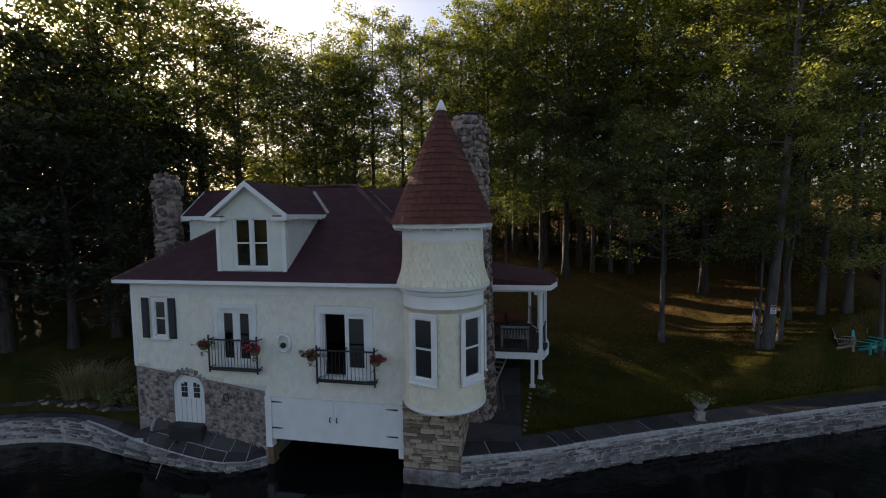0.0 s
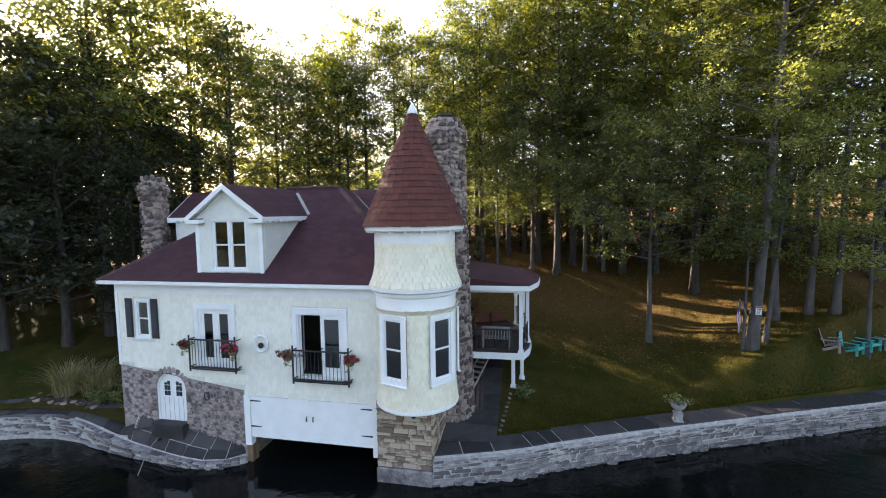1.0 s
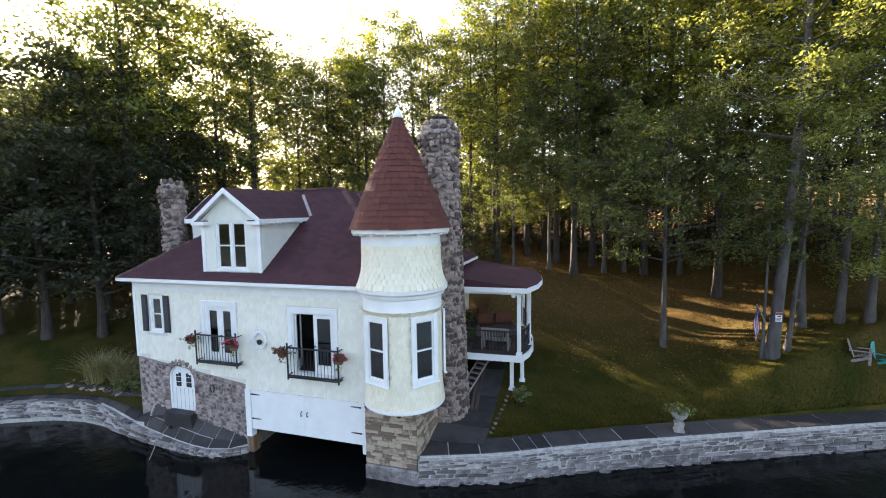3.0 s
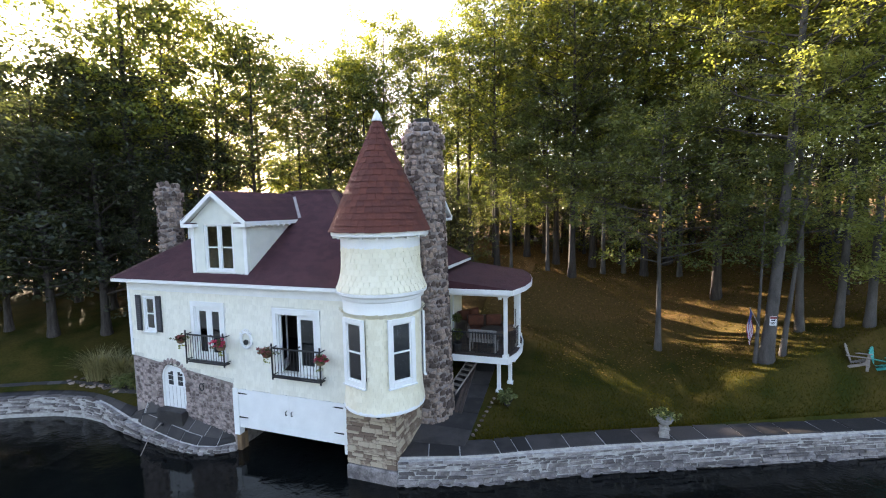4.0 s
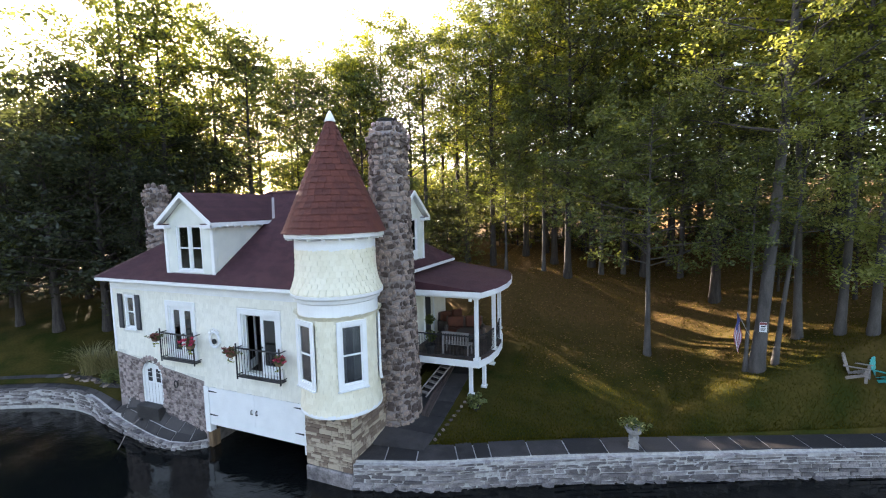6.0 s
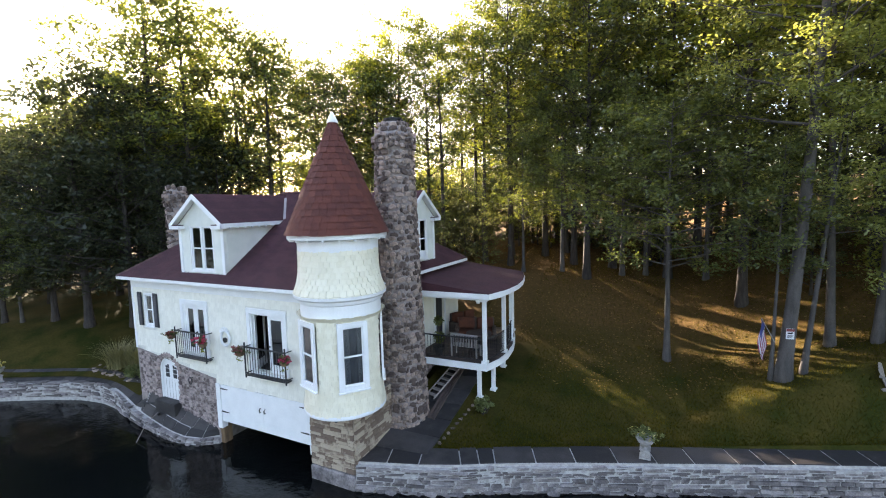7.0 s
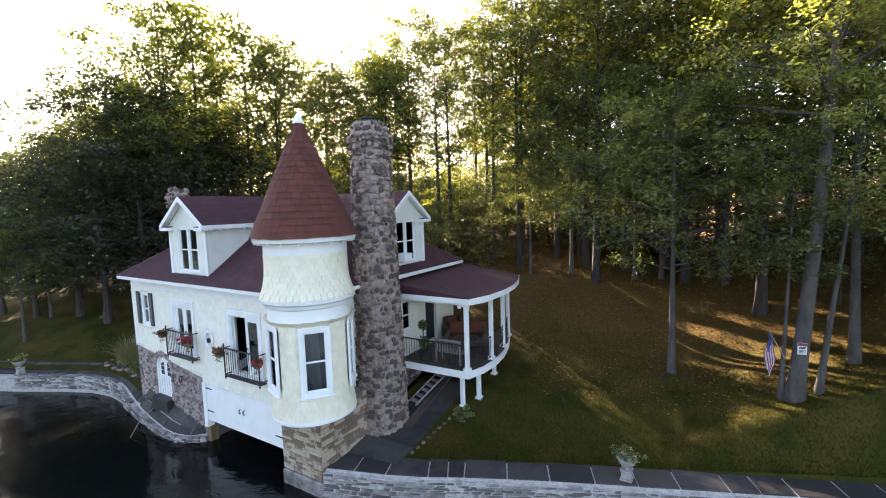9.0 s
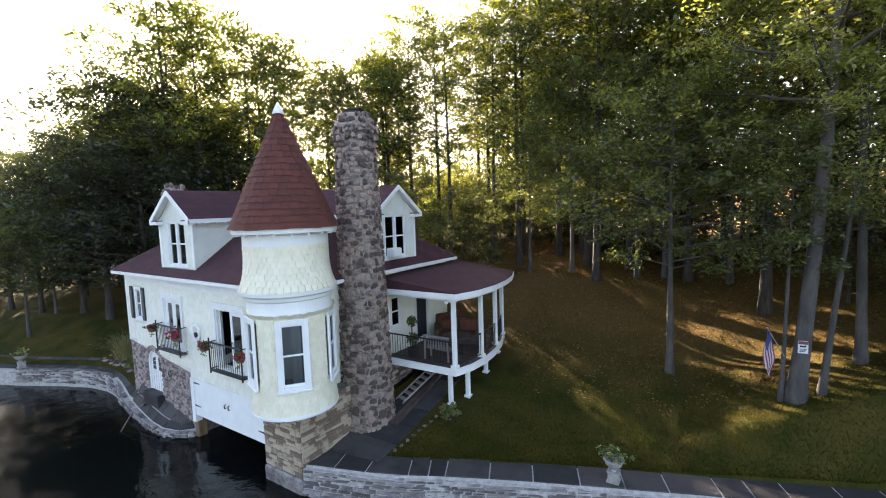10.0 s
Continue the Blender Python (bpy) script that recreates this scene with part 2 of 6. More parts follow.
WOODS = material("far_woods", (0.030, 0.042, 0.016), (0.085, 0.095, 0.035), scale=0.12, fine=0.7, rough=0.95, bump=0.6, stain=0.2)


# ---- building helpers ----
def link_mesh(name, bm, mat, parent=None, label="", smooth=False):
    me = bpy.data.meshes.new(name)
    bm.normal_update()
    bm.to_mesh(me)
    bm.free()
    if smooth:
        me.polygons.foreach_set("use_smooth", [True] * len(me.polygons))
    me.materials.append(mat)
    ob = new(name, me)
    if parent:
        ob.parent = parent
    if label:
        tagged(ob, label)
    return ob


def part(name, bm, mat, parent, label="", smooth=False):
    return link_mesh(name, bm, mat, parent, label, smooth)


def piece(name, me, parent, m):
    """One more object on a mesh that is already there."""
    ob = new(name, me)
    ob.parent = parent
    ob.matrix_local = m
    return ob


def raw(name, verts, faces, mat, parent=None, label="", smooth=False):
    me = bpy.data.meshes.new(name)
    me.from_pydata([tuple(v) for v in verts], [], [tuple(f) for f in faces])
    me.materials.append(mat)
    if smooth:
        me.polygons.foreach_set("use_smooth", [True] * len(me.polygons))
    ob = new(name, me)
    if parent:
        ob.parent = parent
    if label:
        tagged(ob, label)
    return ob


def thing(name, label, category, group="", kind="", at=(0, 0, 0), turn=0.0):
    ob = new(name)
    ob.empty_display_size = 0.2
    ob.matrix_world = pose(*at, 0, 0, turn)
    return tagged(ob, label, category, group, kind)


def box(bm, x0, x1, y0, y1, z0, z1, m=None):
    vs = [bm.verts.new((x, y, z)) for z in (z0, z1) for y in (y0, y1) for x in (x0, x1)]
    if m is not None:
        for v in vs:
            v.co = m @ v.co
    for f in ((0, 2, 3, 1), (4, 5, 7, 6), (0, 1, 5, 4), (2, 6, 7, 3), (0, 4, 6, 2), (1, 3, 7, 5)):
        bm.faces.new([vs[i] for i in f])
    return vs


def boxes(*dims, bevel=0.0):
    bm = bmesh.new()
    for d in dims:
        box(bm, *d)
    if bevel:
        bmesh.ops.bevel(bm, geom=bm.edges[:], offset=bevel, segments=1, affect="EDGES", profile=0.5)
    return bm


def lathe(profile, sides=40, a0=0.0, a1=360.0, bm=None, centre=(0, 0), caps=True):
    """A turned body from (radius, height) pairs."""
    bm = bm or bmesh.new()
    full = abs(a1 - a0) >= 359.9
    n = sides if full else sides + 1
    rings = []
    for r, z in profile:
        rings.append([bm.verts.new((centre[0] + r * math.cos(radians(a0 + (a1 - a0) * i / sides)), centre[1] + r * math.sin(radians(a0 + (a1 - a0) * i / sides)), z)) for i in range(n)])
    for a, b in zip(rings, rings[1:]):
        for i in range(sides):
            j = (i + 1) % n
            bm.faces.new((a[i], a[j], b[j], b[i]))
    if caps and full:
        bm.faces.new(rings[0][::-1])
        bm.faces.new(rings[-1])
    return bm


def tube(points, radii, sides=8, bm=None, cap=True):
    """A round bar along points."""
    bm = bm or bmesh.new()
    pts = [Vector(p) for p in points]
    if not hasattr(radii, "__len__"):
        radii = [radii] * len(pts)
    rings, side = [], None
    for i, p in enumerate(pts):
        d = (pts[min(i + 1, len(pts) - 1)] - pts[max(i - 1, 0)]).normalized()
        ref = Vector((0, 0, 1)) if abs(d.z) < 0.9 else Vector((1, 0, 0))
        side = (d.cross(ref) if side is None else side - d * side.dot(d)).normalized()
        up = d.cross(side)
        rings.append([bm.verts.new(p + radii[i] * (math.cos(a) * side + math.sin(a) * up)) for a in (2 * math.pi * k / sides for k in range(sides))])
    for a, b in zip(rings, rings[1:]):
        for k in range(sides):
            bm.faces.new((a[k], a[(k + 1) % sides], b[(k + 1) % sides], b[k]))
    if cap:
        bm.faces.new(rings[0][::-1])
        bm.faces.new(rings[-1])
    return bm


def prism(bm, outline, z0, z1):
    """An upright body over a plan outline (anticlockwise); z0 and z1 may be lists."""
    n = len(outline)
    lo = z0 if hasattr(z0, "__len__") else [z0] * n
    hi = z1 if hasattr(z1, "__len__") else [z1] * n
    a = [bm.verts.new((x, y, z)) for (x, y), z in zip(outline, lo)]
    b = [bm.verts.new((x, y, z)) for (x, y), z in zip(outline, hi)]
    bm.faces.new(a[::-1])
    bm.faces.new(b)
    for i in range(n):
        j = (i + 1) % n
        bm.faces.new((a[i], a[j], b[j], b[i]))
    return bm


def rock(seed, sx, sy, sz, rough=0.14, round_=True):
    """A stone about the origin, sx by sy by sz."""
    rnd = random.Random(seed)
    bm = bmesh.new()
    if round_:
        bmesh.ops.create_icosphere(bm, subdivisions=1, radius=0.5)
        for v in bm.verts:
            c = v.co
            c = Vector([math.copysign(abs(t * 2) ** 0.62 / 2, t) for t in c])
            v.co = c * (1 + rnd.uniform(-rough, rough))
    else:
        box(bm, -0.5, 0.5, -0.5, 0.5, -0.5, 0.5)
        bmesh.ops.bevel(bm, geom=bm.edges[:], offset=0.07, segments=1, affect="EDGES")
        for v in bm.verts:
            v.co += Vector([rnd.uniform(-rough, rough) * 0.35 for _ in range(3)])
    for v in bm.verts:
        v.co = Vector((v.co.x * sx, v.co.y * sy, v.co.z * sz))
    return bm


def mesh_of(name, bm, mat, smooth=False):
    me = bpy.data.meshes.new(name)
    bm.normal_update()
    bm.to_mesh(me)
    bm.free()
    me.materials.append(mat)
    if smooth:
        me.polygons.foreach_set("use_smooth", [True] * len(me.polygons))
    return me


def joined(name, meshes, placed, mat, parent):
    """Many small stones, (matrix, index of mesh) each, as one mesh."""
    proto = [(np.array([v.co[:] for v in me.vertices]), [tuple(p.vertices) for p in me.polygons]) for me in meshes]
    vv, ff = [], []
    for m, i in placed:
        pv, pf = proto[i]
        base = len(vv)
        M = np.array(m)
        vv.extend((pv @ M[:3, :3].T + M[:3, 3]).tolist())
        ff.extend([tuple(base + k for k in f) for f in pf])
    if vv:
        raw(name, vv, ff, mat, parent)["kind"] = "stuff"


def along(line, step):
    """Even steps along a plan line: (x, y, heading degrees, length so far)."""
    out, todo, run = [], 0.0, 0.0
    for (x0, y0), (x1, y1) in zip(line, line[1:]):
        d = math.hypot(x1 - x0, y1 - y0)
        while todo <= run + d:
            k = (todo - run) / d
            out.append((x0 + k * (x1 - x0), y0 + k * (y1 - y0), math.degrees(math.atan2(y1 - y0, x1 - x0)), todo))
            todo += step
        run += d
    return out


def interp(x, pts):
    return float(np.interp(x, [p[0] for p in pts], [p[1] for p in pts]))


def leaf_cloud(centres, spreads, counts, size, seed, flat=0.6):
    """Vertices and faces of folded leaves scattered about clump centres."""
    rng = np.random.default_rng(seed)
    cs = np.repeat(np.asarray(centres, float), counts, axis=0)
    sp = np.repeat(np.asarray(spreads, float), counts)[:, None]
    n = len(cs)
    d = rng.normal(size=(n, 3))
    d /= np.linalg.norm(d, axis=1, keepdims=True) + 1e-9
    d *= (rng.random((n, 1)) ** 0.55)
    d[:, 2] *= flat
    pos = cs + d * sp
    u = rng.normal(size=(n, 3))
    u[:, 2] *= 0.55
    u /= np.linalg.norm(u, axis=1, keepdims=True)
    w = np.cross(u, rng.normal(size=(n, 3)) * (0.7, 0.7, 1.0) + (0, 0, 1.2))
    w /= np.linalg.norm(w, axis=1, keepdims=True) + 1e-9
    s = size * rng.uniform(0.6, 1.35, (n, 1))
    v = np.stack([pos - u * s, pos + w * s * 0.5 - u * s * 0.1, pos + u * s, pos - w * s * 0.5 + u * s * 0.1], 1).reshape(-1, 3)
    f = np.arange(4 * n).reshape(-1, 4)
    return v, f


def fast_mesh(name, v, f, mat):
    me = bpy.data.meshes.new(name)
    k = f.shape[1]
    me.vertices.add(len(v))
    me.vertices.foreach_set("co", np.asarray(v, np.float32).ravel())
    me.loops.add(f.size)
    me.loops.foreach_set("vertex_index", f.astype(np.int32).ravel())
    me.polygons.add(len(f))
    me.polygons.foreach_set("loop_start", np.arange(0, f.size, k, dtype=np.int32))
    me.update(calc_edges=True)
    me.materials.append(mat)
    return me


# ---- ground and water ----
RIGHT_EDGE = [(1.95, -0.12), (3.3, 0.35), (4.6, 0.80), (5.8, 1.45), (6.95, 2.0), (8.5, 2.7), (10.2, 3.42), (12.3, 4.3), (14.4, 5.2), (18.8, 7.0), (26.0, 9.9), (45.0, 16.0)]
LEFT_EDGE = [(-4.86, 0.0), (-5.4, -0.42), (-6.2, -0.66), (-7.2, -0.68), (-8.6, -0.52), (-10.2, -0.33), (-12.2, 0.08), (-13.5, 0.18), (-15.0, -0.05), (-16.7, -0.75), (-19.0, -1.95), (-30.0, -6.6), (-60.0, -15.5)]


def shore(x):
    if x < -10.0:
        return interp(x, LEFT_EDGE[::-1]) + 0.25
    if x < 1.8:
        return 4.6
    return interp(x, RIGHT_EDGE) + 0.95


def ground_height(x, y):
    d = max(0.0, y - (interp(x, LEFT_EDGE[::-1]) if x < -4.86 else (interp(x, RIGHT_EDGE) + 0.95 if x > 1.95 else 0.7)))
    z = 0.93 + 0.165 * min(d, 22) + 0.05 * max(0.0, d - 22)
    z += 0.28 * max(0.0, min(y, 16.6) - 11.8) * min(1.0, max(0.0, x + 12.0) / 10.0)
    if x > 11.5:
        z += 0.36 * min(x - 11.5, 8.0) * min(1.0, d / 1.5)
    if x < -9.9:
        z += 0.10 + 0.08 * min(-9.9 - x, 10) * min(1.0, d / 4.0)
    return z + 0.10 * min(1.0, d) * noise.noise(Vector((x * 0.35, y * 0.35, 0)))


water = raw("water", [(-900, -900, 0), (900, -900, 0), (900, 400, 0), (-900, 400, 0)], [(0, 1, 2, 3)], WATER)
tagged(water, "dark still lake water with faint ripples", "water", kind="structure")

xs = [-500, -200, -110, -75, -60, -50, -42, -36, -30] + [-28 + 0.7 * i for i in range(26)] + [-10.01, -9.99, -6, -2, 1.79, 1.81] + [2.2 + 0.35 * i for i in range(66)] + [26, 29, 33, 38, 45, 60, 90, 180, 500]
vs_in = [0, 0.15, 0.3] + [0.3 + 0.4 * (i + 1) for i in range(60)] + [27, 31, 36, 44, 60, 90, 160, 320, 700]
gv, gf = [], []
for x in xs:
    for v in vs_in:
        y = shore(x) + v
        gv.append((x, y, ground_height(x, y)))
rows_n = len(vs_in)
for i in range(len(xs) - 1):
    for j in range(rows_n - 1):
        a = i * rows_n + j
        gf.append((a, a + rows_n, a + rows_n + 1, a + 1))
ground = raw("ground", gv, gf, LAWN, smooth=True)
tagged(ground, "shaded lawn rising to a leaf-strewn forest floor", "ground", kind="structure")

# wooded shore across the lake, unseen, added so the panes reflect dark
bm = bmesh.new()
prev = None
for i in range(181):
    a = radians(-170 + 160 * i / 180)
    ring = []
    for r, h in ((240, -1.0), (246, 9.0), (256, 17.0), (275, 24.0), (330, 30.0)):
        top = h * (1 + 0.35 * noise.noise(Vector((9 * a, r * 0.01, 0))) + 0.25 * noise.noise(Vector((60 * a, r * 0.05, 3)))) if h > 0 else h
        ring.append(bm.verts.new((r * math.cos(a), r * math.sin(a), top)))
    if prev:
        for p, q, u, v in zip(prev, prev[1:], ring, ring[1:]):
            bm.faces.new((p, u, v, q))
    prev = ring
far_shore = link_mesh("far_shore", bm, WOODS)
tagged(far_shore, "unseen low wooded shore across the lake, added for reflections", "far shore", kind="structure")

# ---- retaining walls ----
wall_right = thing("retaining_wall", "pale limestone retaining wall along the lake", "wall", kind="structure")
wall_left = thing("retaining_wall", "low pale limestone retaining wall with curved edge", "wall", kind="structure")


def wall_core(name, line, inner, z_top, parent, front=-0.05):
    bm = bmesh.new()
    outs = along(line, 0.5)
    prev = None
    for x, y, h, s in outs:
        nx, ny = -math.sin(radians(h)), math.cos(radians(h))
        zt = z_top(x)
        ring = [bm.verts.new(c) for c in ((x + front * nx, y + front * ny, -0.7), (x + front * nx, y + front * ny, zt), (x + inner * nx, y + inner * ny, zt), (x + inner * nx, y + inner * ny, -0.7))]
        if prev:
            for k in range(4):
                bm.faces.new((prev[k], prev[(k + 1) % 4], ring[(k + 1) % 4], ring[k]))
        prev = ring
    bmesh.ops.recalc_face_normals(bm, faces=bm.faces)
    return part(name, bm, MORTAR, parent)


wall_core("core", RIGHT_EDGE, 1.0, lambda x: 0.84, wall_right, -0.10).data.materials[0] = JOINT
BLOCKS = [mesh_of("stone", rock(i, 0.62, 0.24, 0.15, 0.24, False), LIMESTONE) for i in range(9)]
rnd = random.Random(4)
far_blocks = bmesh.new()
laid = 0
zc = 0.83
while zc > -0.12:
    hgt = rnd.choice((0.06, 0.08, 0.10, 0.13))
    zc -= hgt / 2
    s_next = 0.0
    for x, y, h, s in along(RIGHT_EDGE, 0.03):
        if s < s_next or x > 34:
            continue
        w = rnd.choice((0.20, 0.3, 0.4, 0.55, 0.75)) * rnd.uniform(0.85, 1.15)
        s_next = s + w + 0.035
        px, py = x + w / 2 * math.cos(radians(h)), y + w / 2 * math.sin(radians(h))
        out = rnd.uniform(-0.025, 0.035) - 0.05 * (0.8 - zc)
        m = pose(px - out * math.sin(radians(h)), py + out * math.cos(radians(h)), zc + rnd.uniform(-0.015, 0.015), rnd.uniform(-3, 3), rnd.uniform(-2, 2), h + rnd.uniform(-2, 2)) @ Matrix.Diagonal((w / 0.62, 1.0 + rnd.uniform(-0.05, 0.15), hgt / 0.15 * rnd.uniform(0.85, 1.05), 1))
        if x < 13.2:
            piece("stone", rnd.choice(BLOCKS), wall_right, m)
            laid += 1
        else:
            box(far_blocks, -0.31, 0.31, -0.12, 0.12, -0.07, 0.07, m)
    zc -= hgt / 2 + 0.022
part("stone_courses", far_blocks, LIMESTONE, wall_right)["kind"] = "stuff"
# ragged footing stones at the waterline
FOOT = [mesh_of("stone", rock(20 + i, 0.42, 0.34, 0.24, 0.2), LIMESTONE, True) for i in range(5)]
for x, y, h, s in along(RIGHT_EDGE[:10], 0.42):
    piece("stone", rnd.choice(FOOT), wall_right, pose(x + rnd.uniform(-0.1, 0.1), y - 0.06 + rnd.uniform(-0.06, 0.08), -0.03 + rnd.uniform(-0.06, 0.05), 0, 0, h + rnd.uniform(-20, 20)))

# slate coping slabs on the right, with pale joints
coping = thing("coping", "dark slate coping slabs with pale mortar joints", "coping", kind="structure")
bm = bmesh.new()
prev = None
for x, y, h, s in along(RIGHT_EDGE, 0.5):
    nx, ny = -math.sin(radians(h)), math.cos(radians(h))
    ring = [bm.verts.new((x + k * nx, y + k * ny, z)) for k, z in ((0.02, 0.82), (0.02, 0.915), (1.02, 0.925), (1.02, 0.82))]
    if prev:
        for k in range(4):
            bm.faces.new((prev[k], ring[k], ring[(k + 1) % 4], prev[(k + 1) % 4]))
    prev = ring
bmesh.ops.recalc_face_normals(bm, faces=bm.faces)
part("joint_bed", bm, JOINT, coping)
marks = along(RIGHT_EDGE, 0.02)
pos_s = 0.0
lens = [1.0, 1.05, 1.35, 0.62, 0.5, 1.3, 1.25, 1.3, 1.2, 1.15, 1.3, 0.8, 0.9, 1.3, 1.1, 1.6, 1.2, 1.4] + [1.3] * 14
for w in lens:
    a = marks[min(int(pos_s / 0.02), len(marks) - 1)]
    b = marks[min(int((pos_s + w) / 0.02), len(marks) - 1)]
    bm = bmesh.new()
    corners = []
    for q, sh in ((a, 0.02), (b, -0.02)):
        hx, hy = math.cos(radians(q[2])), math.sin(radians(q[2]))
        for k in (0.03 + rnd.uniform(0, 0.02), 0.99 + rnd.uniform(-0.06, 0.02)):
            corners.append((q[0] + sh * hx - k * hy, q[1] + sh * hy + k * hx))
    prism(bm, [corners[0], corners[2], corners[3], corners[1]], 0.84, 0.945 + rnd.uniform(-0.008, 0.012))
    bmesh.ops.bevel(bm, geom=bm.edges[:], offset=0.015, segments=1, affect="EDGES")
    part("slab", bm, SLATE, coping)
    pos_s += w

# left terrace: flagstones sloping from the house to the curved edge
def edge_z(x):
    return interp(x, [(-60, 0.95), (-13.0, 0.93), (-12, 0.82), (-11, 0.70), (-10, 0.56), (-8.6, 0.42), (-7.2, 0.30), (-6.0, 0.22), (-4.86, 0.22)])


def base_z(x):
    return interp(x, [(-12, 1.50), (-9.98, 1.48), (-8.6, 1.27), (-7.0, 0.96), (-4.86, 0.56)])


wall_core("core", LEFT_EDGE[::-1], 0.5, lambda x: edge_z(x) - 0.06, wall_left, -0.08).data.materials[0] = JOINT
for course in range(9):
    s_next = 0.0
    for x, y, h, s in along(LEFT_EDGE[:11], 0.03):
        if s < s_next:
            continue
        w = rnd.choice((0.18, 0.3, 0.45, 0.7, 0.95))
        if x > -7.6:
            w = min(w, rnd.uniform(0.16, 0.28))
        s_next = s + w + 0.012
        z = edge_z(x) - 0.03 - 0.085 * course
        if z < -0.2:
            continue
        m = pose(x + w / 2 * math.cos(radians(h)), y + w / 2 * math.sin(radians(h)) + rnd.uniform(-0.03, 0.02), z + rnd.uniform(-0.015, 0.015), rnd.uniform(-4, 4), rnd.uniform(-2, 2), h + rnd.uniform(-4, 4)) @ Matrix.Diagonal((w / 0.62, rnd.uniform(0.5, 1.15), rnd.uniform(0.38, 0.62), 1))
        piece("stone", rnd.choice(BLOCKS), wall_left, m)
terrace = thing("terrace", "grey flagstone terrace with pale joints by the water", "terrace", kind="structure")
bm = bmesh.new()
cols = [-12.6, -11.8, -11, -10.2, -9.4, -8.6, -7.8, -7.0, -6.2, -5.45, -4.88]


def terrace_point(x, k, up=0.0):
    y0 = interp(x, LEFT_EDGE[::-1]) + 0.04
    y1 = 0.02 if x > -10.0 else 1.4
    z0, z1 = edge_z(x), base_z(x)
    return (x, y0 + k * (y1 - y0), z0 + k * (z1 - z0) + up)


grid = [[bm.verts.new(terrace_point(x, k / 4)) for k in range(5)] for x in cols]
for a, b in zip(grid, grid[1:]):
    for k in range(4):
        bm.faces.new((a[k], a[k + 1], b[k + 1], b[k]))
bmesh.ops.recalc_face_normals(bm, faces=bm.faces)
part("joint_bed", bm, JOINT, terrace)
jog = [0.0] + [rnd.uniform(-0.14, 0.14) for _ in cols[1:-1]] + [0.0]
for i, (xa, xb) in enumerate(zip(cols, cols[1:])):
    cut = 0.56 - 0.012 * i + rnd.uniform(-0.02, 0.02)
    for ka, kb in ((0.0, cut), (cut, 1.0)):
        bm = bmesh.new()
        j0, j1 = (jog[i] if ka else 0.0), (jog[i + 1] if ka else 0.0)
        seam = 0.05 if (ka == 0.0 and -9.6 < xa < -6.4) else 0.012
        gap = 0.03 if i in (3, 6, 8) else 0.008
        k0 = 0.05 if ka == 0.0 else ka
        quad = [(xa + gap + j0, k0), (xb - gap + j1, k0), (xb - gap + j1 * 1.6, kb - seam), (xa + gap + j0 * 1.6, kb - seam)]
        lo = [bm.verts.new(terrace_point(x, k, -0.02)) for x, k in quad]
        hi = [bm.verts.new(terrace_point(x, k, 0.035)) for x, k in quad]
        bm.faces.new(hi)
        for q in range(4):
            bm.faces.new((lo[q], lo[(q + 1) % 4], hi[(q + 1) % 4], hi[q]))
        bmesh.ops.recalc_face_normals(bm, faces=bm.faces)
        part("slab", bm, SLATE, terrace)
# dark slabs behind the far wall's edge
far_coping = thing("coping", "dark slate strip behind the lake wall", "coping", kind="structure")
for (xa, ya), (xb, yb) in zip(LEFT_EDGE[6:11], LEFT_EDGE[7:12]):
    for q in range(3):
        bm = bmesh.new()
        pts = []
        for k in (q / 3 + 0.004, (q + 1) / 3 - 0.004):
            x, y = xa + k * (xb - xa), ya + k * (yb - ya)
            pts.append([(x, y + 0.10, 0.955), (x, y + 0.85, ground_height(x, y + 0.85) + 0.03)])
        a = [bm.verts.new(c) for c in (pts[0][0], pts[0][1], pts[1][1], pts[1][0])]
        b = [bm.verts.new(v.co - Vector((0, 0, 0.25))) for v in a]
        bm.faces.new(a)
        bm.faces.new(b[::-1])
        for i in range(4):
            bm.faces.new((a[i], b[i], b[(i + 1) % 4], a[(i + 1) % 4]))
        bmesh.ops.recalc_face_normals(bm, faces=bm.faces)
        part("slab", bm, SLATE, far_coping)
# flagstone path beside the tower and under the porch
path = thing("garden_path", "dark flagstone path beside the stone chimney", "path", kind="structure")
for i in range(9):
    y0 = 0.9 + i * 1.0
    bm = bmesh.new()
    xr = 3.85 - 0.02 * i
    x0 = 1.96 if y0 < 1.8 else 2.3
    yb = max(y0, 0.55)
    zz = [ground_height(x, y) + 0.03 for x, y in ((x0, yb), (xr, yb + 0.25), (xr, y0 + 1.22), (x0, y0 + 0.97))]
    prism(bm, [(x0, yb), (xr, yb + 0.25), (xr, y0 + 1.22), (x0, y0 + 0.97)], [z - 0.2 for z in zz], zz)
    part("slab", bm, SLATE, path)

edging = thing("timber_edging", "weathered brown timber edging beside the path", "edging")
for (xa, ya), (xb, yb) in (((2.95, 2.9), (2.72, 5.2)), ((2.72, 5.22), (2.45, 8.2))):
    za, zb = ground_height(xa, ya) + 0.03, ground_height(xb, yb) + 0.03
    bm = bmesh.new()
    for dx in (0.0, 0.16):
        v = [bm.verts.new(c) for x, y, z in ((xa + dx, ya, za), (xb + dx, yb, zb)) for c in ((x, y, z - 0.1), (x + 0.13, y, z - 0.1), (x + 0.13, y, z + 0.09), (x, y, z + 0.09))]
        for f in ((0, 1, 2, 3), (7, 6, 5, 4), (0, 4, 5, 1), (1, 5, 6, 2), (2, 6, 7, 3), (3, 7, 4, 0)):
            bm.faces.new([v[i] for i in f])
    bmesh.ops.recalc_face_normals(bm, faces=bm.faces)
    part("beam", bm, DECK, edging)

